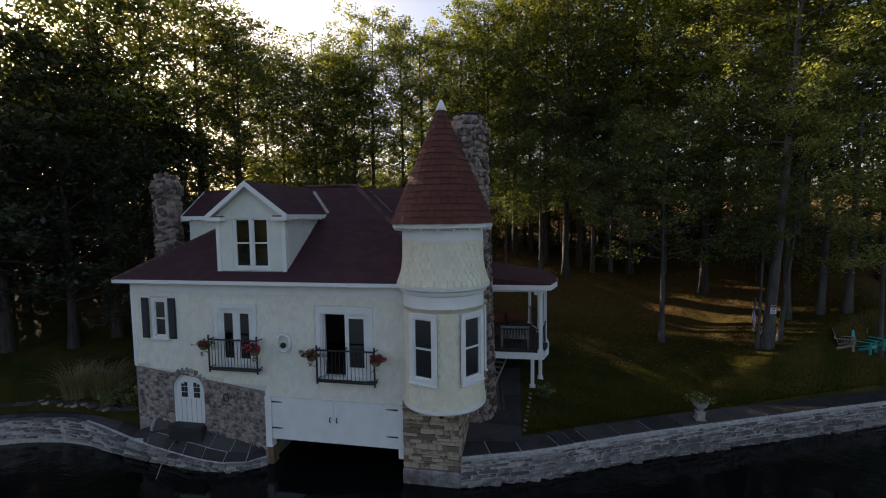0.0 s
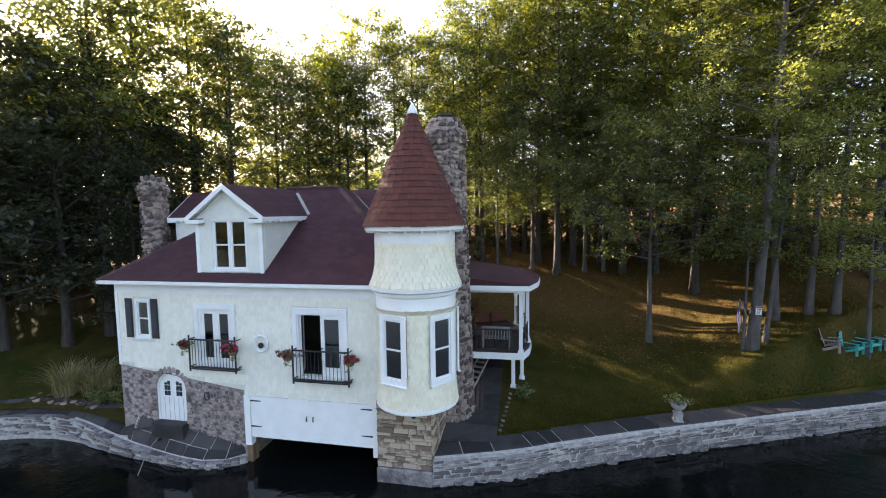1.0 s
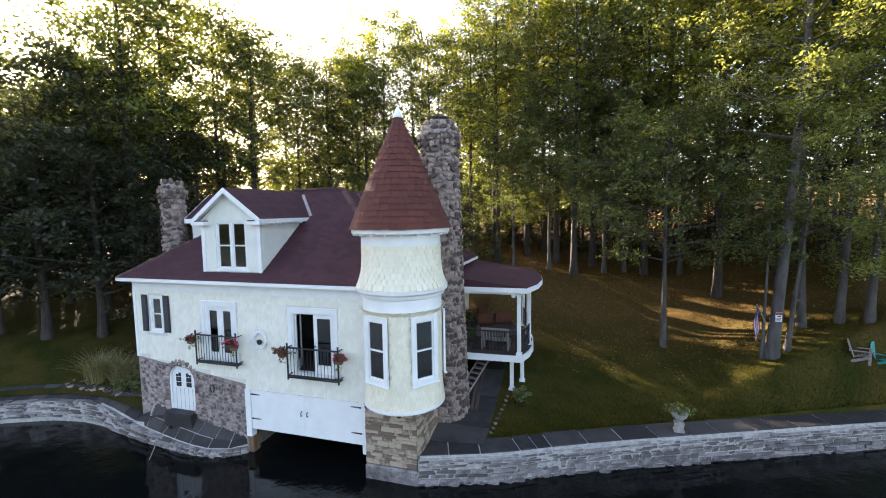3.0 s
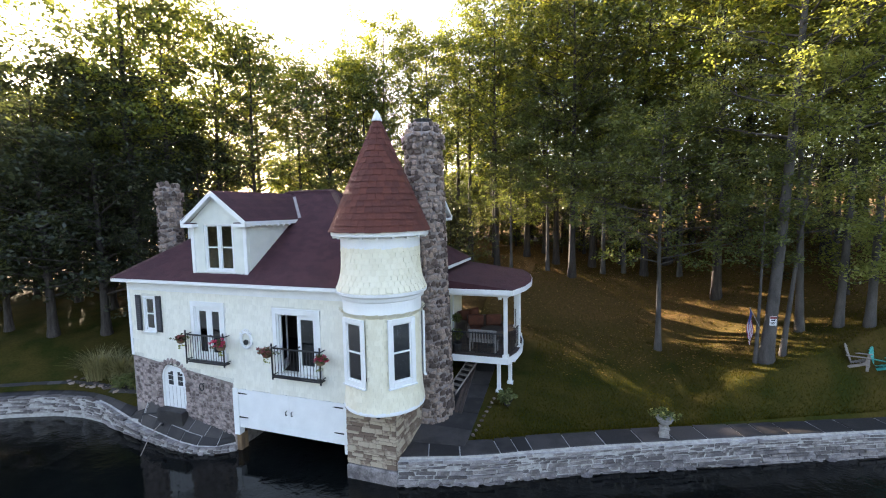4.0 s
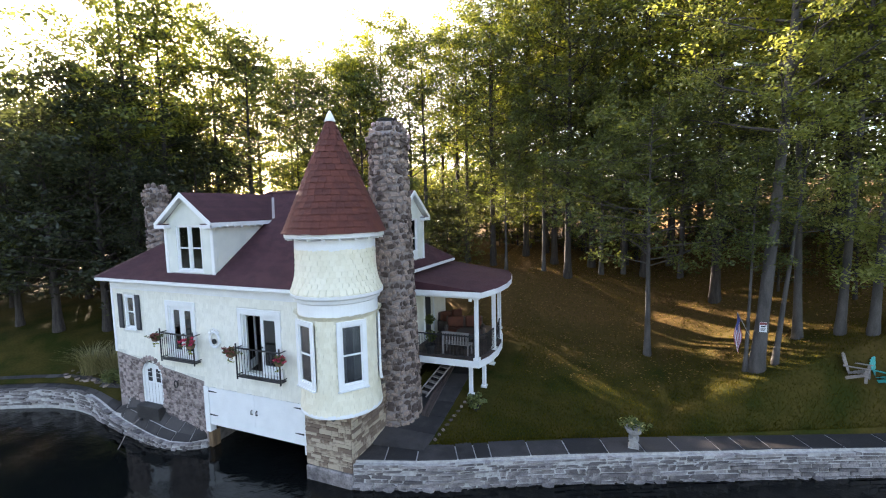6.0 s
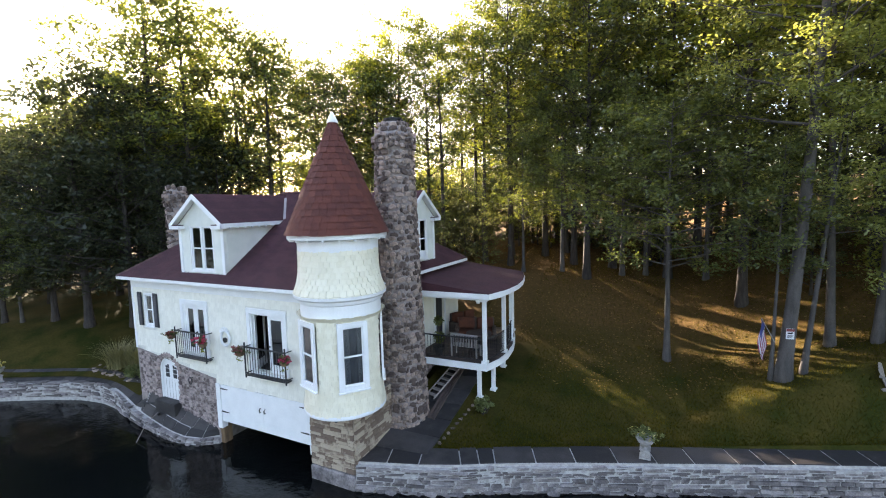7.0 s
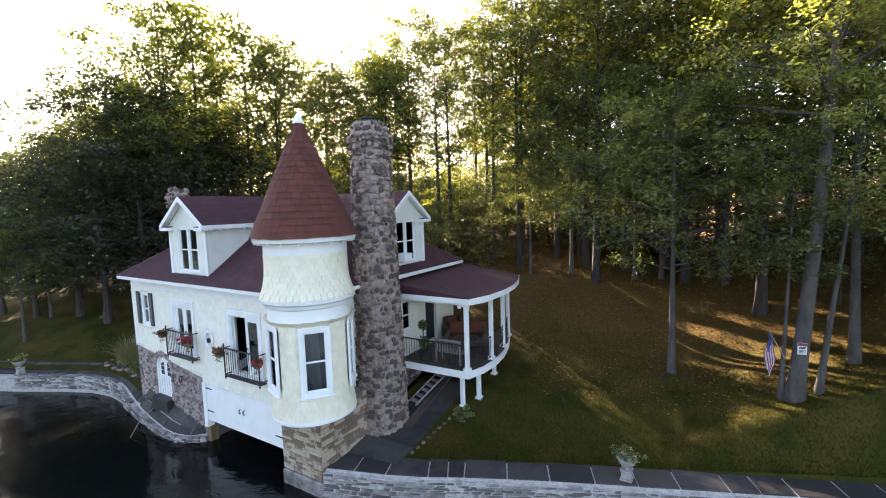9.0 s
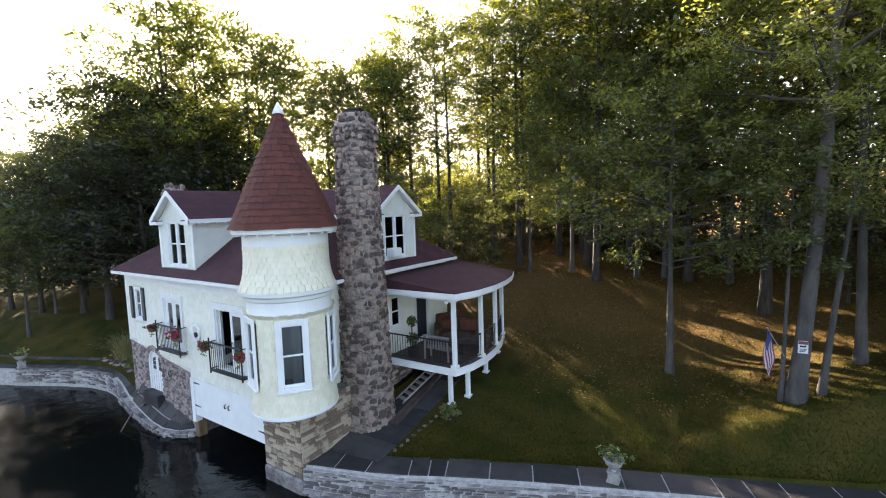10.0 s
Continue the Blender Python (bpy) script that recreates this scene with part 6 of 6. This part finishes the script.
# ---- trees ----
def tree_meshes(seed, height, first, spread, trunk_r, limbs, clumps, leaves, leaf, mats, lean=0.0, droop=0.0, clump_r=0.75, top=0.97):
    """Trunk and limbs as one tapered mesh, and a crown of leaf clumps hung along the limbs."""
    rnd_ = random.Random(seed)
    bm = bmesh.new()
    pts, rad = [], []
    wob = [rnd_.uniform(-1, 1) for _ in range(4)]
    ks = [0.0, 0.01, 0.03] + [i / 12 for i in range(1, 13)]
    for k in ks:
        pts.append(Vector((lean * height * k + 0.012 * height * (wob[0] * math.sin(3 * k + wob[1])) * k, 0.012 * height * wob[2] * math.sin(4 * k + wob[3]) * k, height * k * top)))
        flare_ = 1 + 0.5 * math.exp(-k * height / 0.5)
        rad.append(max(0.02, trunk_r * (1 - 0.93 * k) * flare_))
    pts[0].z -= 0.5
    tube(pts, rad, 10, bm)

    def at(k):
        i = max(j for j in range(len(ks) - 1) if ks[j] <= k)
        return pts[i].lerp(pts[i + 1], (k - ks[i]) / (ks[i + 1] - ks[i]))

    cs, sp = [], []
    for j in range(limbs):
        k = first + (0.98 - first) * (j + rnd_.random() * 0.8) / limbs
        a = j * 2.4 + rnd_.uniform(-0.5, 0.5)
        prof = math.sin(math.pi * min(1, 0.16 + 0.84 * (k - first) / (1 - first))) ** 0.7
        length = spread * (0.35 + 0.75 * prof) * rnd_.uniform(0.7, 1.2)
        p = at(k)
        d = Vector((math.cos(a), math.sin(a), rnd_.uniform(0.15, 0.55) - droop))
        path_ = [p]
        for s in range(1, 5):
            d2 = d + Vector((rnd_.uniform(-0.25, 0.25), rnd_.uniform(-0.25, 0.25), rnd_.uniform(-0.1, 0.18) - droop * s * 0.15))
            path_.append(path_[-1] + d2.normalized() * length / 4)
        r0 = max(0.025, trunk_r * (1 - 0.9 * k) * 0.42)
        tube(path_, [r0, r0 * 0.75, r0 * 0.5, r0 * 0.3, 0.012], 5, bm, False)
        for c in range(clumps):
            f = 0.3 + 0.75 * (c + rnd_.random()) / clumps
            i = min(int(f * 4), 3)
            q = path_[i].lerp(path_[i + 1], min(f * 4 - i, 1.2))
            q = q + Vector((rnd_.gauss(0, 0.55), rnd_.gauss(0, 0.55), rnd_.gauss(0, 0.32))) * (0.35 + 0.16 * length)
            cs.append(q[:])
            sp.append(clump_r * rnd_.uniform(0.6, 1.3))
            if c % 2 == 0:
                tube([path_[i], q], [r0 * 0.25, 0.008], 3, bm, False)
    trunk = mesh_of("trunk", bm, mats[0], True)
    counts = [max(6, int(leaves * (s / clump_r) ** 2 * rnd_.uniform(0.6, 1.2))) for s in sp]
    v, f = leaf_cloud(cs, sp, counts, leaf, seed, 0.55)
    return trunk, fast_mesh("crown", v, f, mats[1])


def plant(meshes, label, x, y, turn, size=1.0, group="", z=None, category="tree", tall=1.0):
    root = thing("tree", label, category, group, at=(x, y, ground_height(x, y) if z is None else z), turn=turn)
    root.scale = (size, size, size * tall)
    for nm_, me in zip(("trunk", "crown"), meshes):
        ob = new(nm_, me)
        ob.parent = root
    return root


# brighter leaf variants give upper crowns a sunlit colour
FOREST = [tree_meshes(s, 20.0, f, r, 0.21, 36, 9, 28, 0.118, (BARK, m), clump_r=0.64) for s, f, r, m in ((1, 0.44, 4.2, LEAF), (2, 0.42, 3.8, LEAF2), (3, 0.38, 4.2, LEAF3), (4, 0.46, 3.8, LEAF2), (5, 0.42, 4.0, LEAF3))]
BUSHY = [tree_meshes(s, 15.0, 0.14, 4.2, 0.22, 50, 9, 27, 0.132, (BARK, m), droop=0.04, clump_r=0.76) for s, m in ((51, SHADELEAF), (52, LEAF), (53, SHADELEAF))]
UNDER = [tree_meshes(s, 8.5, 0.06, 3.0, 0.11, 28, 7, 19, 0.13, (BARK, m), clump_r=0.62) for s, m in ((81, SHADELEAF), (82, LEAF), (83, LEAF2))]
MAPLE = [tree_meshes(s, 12.5, 0.36, 4.9, 0.15, 46, 11, 40, 0.095, (PALEBARK, LEAF3), droop=0.1, clump_r=0.56) for s in (11, 12)]
STAND = tree_meshes(33, 21.0, 0.40, 3.6, 0.155, 36, 9, 36, 0.10, (PALEBARK, LEAF2), lean=0.03, clump_r=0.6)
FAR = [tree_meshes(s, 18.0, 0.10, 5.2, 0.3, 38, 8, 15, 0.22, (BARK, m), clump_r=1.0) for s, m in ((71, LEAF2), (72, LEAF), (73, LEAF3))]
GIANT = tree_meshes(31, 25.0, 0.36, 5.2, 0.235, 50, 12, 58, 0.068, (PALEBARK, SUNLEAF), lean=0.06, droop=0.03, clump_r=0.62)

# the front row of the wood, tree by tree: x, y, variant, turn, size
tall_label = "tall broadleaf forest tree with sparse backlit crown"
TALL = [
    (-15.0, 10.0, 0, 20, 0.96), (-13.8, 11.6, 2, 250, 0.82), (-15.6, 14.2, 3, 140, 0.90), (-11.0, 16.6, 4, 60, 0.88), (-12.2, 14.6, 2, 10, 0.80), (-16.8, 5.6, 2, 75, 1.12), (-15.8, 6.9, 3, 200, 1.02), (-18.4, 6.6, 0, 130, 1.0),
    (-6.8, 17.5, 1, 200, 0.94), (-4.6, 23.6, 0, 310, 0.92), (0.9, 19.8, 4, 80, 0.96), (1.5, 17.7, 2, 10, 0.92), (3.2, 20.4, 3, 170, 1.0),
    (4.4, 21.6, 1, 230, 1.0), (6.6, 16.7, 0, 260, 1.04), (14.2, 14.4, 3, 40, 1.05), (9.8, 20.6, 2, 20, 1.15),
    (12.6, 20.0, 4, 140, 1.15), (16.6, 19.0, 1, 10, 1.12), (19.4, 15.6, 2, 300, 1.1), (22.5, 13.5, 4, 10, 1.1), (26.0, 12.0, 1, 100, 1.1),
    (-20.6, 8.6, 4, 100, 0.92), (-21.8, 12.0, 1, 15, 0.85), (-9.0, 18.8, 2, 170, 0.84), (-7.6, 15.8, 4, 20, 0.74), (-4.8, 18.0, 2, 90, 0.86), (-3.0, 16.6, 4, 260, 0.82), (-2.2, 20.6, 1, 45, 0.86), (-0.6, 18.4, 3, 200, 0.86),
    (5.4, 19.2, 3, 100, 1.0), (7.8, 19.4, 1, 330, 1.05), (11.0, 18.4, 3, 210, 1.05), (-12.8, 10.6, 4, 150, 0.9), (-16.6, 12.0, 1, 60, 0.95), (-13.6, 17.6, 2, 100, 0.84), (-10.0, 14.8, 0, 330, 0.74), (-12.0, 21.0, 4, 190, 0.84), (-15.4, 17.4, 0, 270, 0.84), (-8.6, 16.6, 3, 130, 0.80), (-10.6, 19.4, 1, 130, 0.86)]
for x, y, i, a, s in TALL:
    plant(FOREST[i], tall_label, x, y, a, s, "forest trees")
# rows behind it, out of step with one another
rnd = random.Random(77)
for x, y, s in ((-0.4, 26.5, 0.95), (2.8, 27.5, 0.95), (6.2, 25.0, 1.0), (11.0, 25.0, 1.05), (14.6, 23.0, 1.1), (18.0, 22.0, 1.12), (21.0, 19.0, 1.15), (26.0, 18.0, 1.15), (31.0, 17.0, 1.15)):
    plant(FOREST[rnd.randrange(5)], tall_label, x + rnd.uniform(-0.8, 0.8), y + rnd.uniform(-0.8, 0.8), rnd.uniform(0, 360), s, "forest trees")
# trees along the water beyond the house, most with leaves darkened for shade
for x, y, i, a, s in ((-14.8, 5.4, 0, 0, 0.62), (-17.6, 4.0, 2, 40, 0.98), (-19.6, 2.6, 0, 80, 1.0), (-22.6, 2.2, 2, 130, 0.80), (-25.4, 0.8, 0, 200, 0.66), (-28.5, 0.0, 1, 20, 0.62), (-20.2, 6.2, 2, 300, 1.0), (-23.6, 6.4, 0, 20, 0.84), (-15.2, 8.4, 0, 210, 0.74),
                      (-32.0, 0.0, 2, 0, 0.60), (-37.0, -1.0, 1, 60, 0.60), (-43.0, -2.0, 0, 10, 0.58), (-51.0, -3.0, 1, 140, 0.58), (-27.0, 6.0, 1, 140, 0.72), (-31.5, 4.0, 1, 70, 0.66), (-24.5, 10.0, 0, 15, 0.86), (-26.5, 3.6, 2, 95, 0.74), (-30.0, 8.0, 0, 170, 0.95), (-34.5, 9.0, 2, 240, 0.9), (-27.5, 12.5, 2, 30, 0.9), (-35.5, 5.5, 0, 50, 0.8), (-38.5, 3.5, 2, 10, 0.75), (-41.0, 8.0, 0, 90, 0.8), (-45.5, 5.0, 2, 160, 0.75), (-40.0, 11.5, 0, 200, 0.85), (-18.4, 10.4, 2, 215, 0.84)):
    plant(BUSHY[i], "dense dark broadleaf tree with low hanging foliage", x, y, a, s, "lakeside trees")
# understorey: leaf colour darkened for shade behind the lawn, brightened towards the sun's open side
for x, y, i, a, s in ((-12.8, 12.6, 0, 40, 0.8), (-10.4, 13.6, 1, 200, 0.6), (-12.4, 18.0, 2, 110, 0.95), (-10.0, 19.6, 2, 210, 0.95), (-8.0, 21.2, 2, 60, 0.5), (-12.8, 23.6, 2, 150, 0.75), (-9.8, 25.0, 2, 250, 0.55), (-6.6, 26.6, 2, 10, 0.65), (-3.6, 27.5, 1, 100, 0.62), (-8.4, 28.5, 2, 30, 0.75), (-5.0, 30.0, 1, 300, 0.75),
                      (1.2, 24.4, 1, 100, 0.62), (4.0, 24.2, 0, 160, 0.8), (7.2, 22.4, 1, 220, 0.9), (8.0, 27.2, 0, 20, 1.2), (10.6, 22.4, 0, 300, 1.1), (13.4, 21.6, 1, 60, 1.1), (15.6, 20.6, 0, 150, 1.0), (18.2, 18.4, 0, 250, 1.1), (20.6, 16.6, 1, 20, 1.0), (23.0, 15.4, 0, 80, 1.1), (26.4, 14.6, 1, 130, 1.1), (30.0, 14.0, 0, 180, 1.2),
                      # mostly hidden low trees, added to block sun from lawn and left ground
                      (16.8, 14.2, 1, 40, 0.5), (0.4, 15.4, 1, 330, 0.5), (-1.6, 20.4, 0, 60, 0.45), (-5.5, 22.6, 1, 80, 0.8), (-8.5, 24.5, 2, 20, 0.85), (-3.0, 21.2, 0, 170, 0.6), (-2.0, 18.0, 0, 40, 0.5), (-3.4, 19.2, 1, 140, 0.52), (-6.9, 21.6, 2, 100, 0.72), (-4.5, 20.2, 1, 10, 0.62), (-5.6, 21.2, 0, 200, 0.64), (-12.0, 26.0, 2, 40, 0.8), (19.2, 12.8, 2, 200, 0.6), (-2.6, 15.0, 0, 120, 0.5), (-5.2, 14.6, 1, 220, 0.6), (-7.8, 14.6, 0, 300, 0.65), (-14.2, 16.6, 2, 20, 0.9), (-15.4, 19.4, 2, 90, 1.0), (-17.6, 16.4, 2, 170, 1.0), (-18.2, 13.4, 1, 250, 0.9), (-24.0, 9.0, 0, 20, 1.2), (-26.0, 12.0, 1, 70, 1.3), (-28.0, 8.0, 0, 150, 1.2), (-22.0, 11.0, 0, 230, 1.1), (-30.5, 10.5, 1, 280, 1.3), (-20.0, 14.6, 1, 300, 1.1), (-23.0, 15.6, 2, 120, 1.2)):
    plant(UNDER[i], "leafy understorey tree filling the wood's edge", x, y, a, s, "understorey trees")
for k in range(13):
    plant(UNDER[k % 2], "low dark bush at the back of the wood", 2.4 + 1.5 * k, 27.6 + 1.3 * (k % 3) - 0.022 * (1.5 * k) ** 2, 83 * k, 0.62 + 0.06 * (k % 4), "understorey trees")
for x, y, i, a, s in ((10.97, 10.85, 0, 30, 0.95), (12.9, 17.4, 1, 200, 0.9), (5.0, 17.4, 1, 80, 0.85), (2.7, 16.6, 0, 20, 0.70), (8.5, 18.0, 0, 310, 0.92), (9.8, 18.6, 1, 50, 0.85), (19.6, 15.0, 1, 20, 0.9), (-4.0, 14.2, 0, 150, 0.60), (-9.0, 14.0, 1, 250, 0.62)):
    plant(MAPLE[i], "slender maple with layered green foliage and pale trunk", x, y, a, s, "maples")
for k in range(9):
    plant(UNDER[(1, 0, 2)[k % 3]], "low leafy bush between the forest trunks", 0.6 + 1.25 * k, 22.6 + 0.9 * (k % 2) - 0.02 * k * k, 61 * k, 0.44 + 0.05 * (k % 3), "understorey trees")
# hedge of low trees along the wood's far side
rnd = random.Random(45)
for k in range(22):
    x = -17.0 + 0.92 * k
    y = 28.5 + 3.2 * (k % 2) + rnd.uniform(-0.8, 0.8) - (0.35 * max(0.0, -7.0 - x))
    plant(UNDER[(0, 2, 1)[k % 3]], "leafy understorey tree filling the wood's edge", x, y, rnd.uniform(0, 360), rnd.uniform(0.9, 1.1) * (0.76 if x < -1.0 else 1.0), "understorey trees")
# deep wood: high behind the lawn, low towards the sun where the lake opens
rnd = random.Random(88)
deep = [(1.0 + 4.2 * i + rnd.uniform(-1.2, 1.2), 31.0 - 0.011 * (4.2 * i - 4) ** 2 + rnd.uniform(-1.5, 1.5)) for i in range(9)]
for i, (x, y) in enumerate(deep):
    plant(FAR[i % 3], "dense leafy tree deep in the wood", x, y, rnd.uniform(0, 360), (0.9, 0.95, 1.0, 1.05, 1.1, 1.15, 1.2, 1.2, 1.2)[i], "deep wood trees")
# those from (-36, 17) on are added behind nearer crowns to shade the left lawn
for x, y, s in ((-2.0, 32.0, 0.85), (-6.5, 33.0, 0.55), (-11.0, 31.0, 0.46), (-15.5, 27.0, 0.4), (-20.0, 24.0, 0.52), (-24.5, 19.5, 0.55), (-29.5, 14.0, 0.6), (-33.5, 12.0, 0.75), (-27.0, 16.5, 0.7), (-18.0, 20.0, 0.45), (-39.0, 12.0, 0.55), (-46.0, 6.0, 0.5), (-54.0, 4.0, 0.5), (-62.0, 0.0, 0.5), (-4.0, 36.0, 0.85), (-1.0, 37.0, 0.9), (-8.0, 35.5, 0.8), (-11.5, 36.5, 0.66), (-15.0, 37.0, 0.6), (-18.5, 37.0, 0.62), (-22.5, 35.0, 0.58), (-36.0, 17.0, 0.9), (-42.0, 14.0, 0.85), (-42.0, 21.0, 0.95), (-48.0, 11.0, 0.8), (-31.0, 19.0, 0.85)):
    plant(FAR[int(-x) % 3], "dense leafy tree deep in the wood", x, y, 37 * x, s, "deep wood trees")
for x, y, a in ((17.92, 10.44, 0), (18.75, 9.95, 25), (16.6, 10.6, 140)):
    plant(STAND, "pale-barked forest tree behind the lawn chairs", x, y, a, 1.0, "forest trees")
plant(tree_meshes(61, 9.5, 0.34, 2.5, 0.10, 26, 7, 70, 0.075, (PALEBARK, SUNLEAF), droop=0.14, clump_r=0.5), "young tree with bright leaves behind the lawn chairs", 19.4, 8.9, 30)
for x, y, a in ((-22.2, -0.7, 0), (-24.2, 1.2, 120)):
    plant(MAPLE[0], "slender pale-trunked tree on the far lawn", x, y, a, 0.62, "maples")
giant = plant(GIANT, "large pale-barked shade tree with sign nailed to trunk", 14.77, 8.62, 0, 1.0)
plant(tree_meshes(41, 9.0, 0.45, 1.6, 0.075, 14, 6, 90, 0.065, (PALEBARK, LEAF3), lean=0.02, clump_r=0.55), "thin young tree beside the shade tree", 14.40, 8.6, 0)
plant(tree_meshes(42, 12.0, 0.42, 2.2, 0.10, 18, 6, 110, 0.065, (PALEBARK, SUNLEAF), lean=0.08, clump_r=0.6), "leaning young tree beside the shade tree", 15.43, 8.9, 0)


# ---- short grass on the lawn ----
rng = np.random.default_rng(6)
n = 76000
gx, gy = rng.uniform(4.0, 21.0, n), rng.uniform(0.0, 1.0, n) ** 1.7 * 17.0
pos_ = []
for x, dy in zip(gx, gy):
    y = shore(x) + 0.1 + dy
    if x < 5.3 and 4.0 < y < 10:
        continue
    pos_.append((x, y, ground_height(x, y) - 0.01))
pos_ = np.array(pos_)
n = len(pos_)
ang = rng.uniform(0, 6.28, n)
tall_ = rng.uniform(0.04, 0.10, n)
sd = np.stack([np.cos(ang), np.sin(ang), np.zeros(n)], 1) * 0.013
tip = np.stack([rng.normal(0, 0.03, n), rng.normal(0, 0.03, n), tall_], 1)
v = np.stack([pos_ - sd, pos_ + sd, pos_ + tip], 1).reshape(-1, 3)
lawn_grass = new("lawn_grass", fast_mesh("lawn_grass", v, np.arange(3 * n).reshape(-1, 3), leaf_material("lawn_blade", (0.029, 0.036, 0.0045), (0.092, 0.074, 0.012), 0.4, 0.0)))
tagged(lawn_grass, "short green and brown lawn grass", "grass", kind="stuff")


# ---- fallen leaves under the trees ----
rng = np.random.default_rng(16)
n = 18000
lx, ly = rng.uniform(0.0, 26.0, n), 7.0 + rng.uniform(0.0, 1.0, n) ** 0.8 * 19.0
spots = np.array([(x, y, ground_height(x, y) + 0.02) for x, y in zip(lx, ly) if y > shore(x) + 3.0 and not (x < 6.0 and y < 10.5)])
n = len(spots)
ang = rng.uniform(0, 6.28, n)
size_ = rng.uniform(0.03, 0.075, n)[:, None]
u = np.stack([np.cos(ang), np.sin(ang), rng.normal(0, 0.25, n)], 1) * size_
w = np.stack([-np.sin(ang), np.cos(ang), rng.normal(0, 0.25, n)], 1) * size_ * 0.6
v = np.stack([spots - u, spots + w, spots + u, spots - w], 1).reshape(-1, 3)
leaf_litter = new("leaf_litter", fast_mesh("leaf_litter", v, np.arange(4 * n).reshape(-1, 4), leaf_material("dry_leaf", (0.075, 0.042, 0.016), (0.26, 0.155, 0.055), 0.2)))
tagged(leaf_litter, "scattered golden brown fallen leaves under the trees", "leaf litter", kind="stuff")
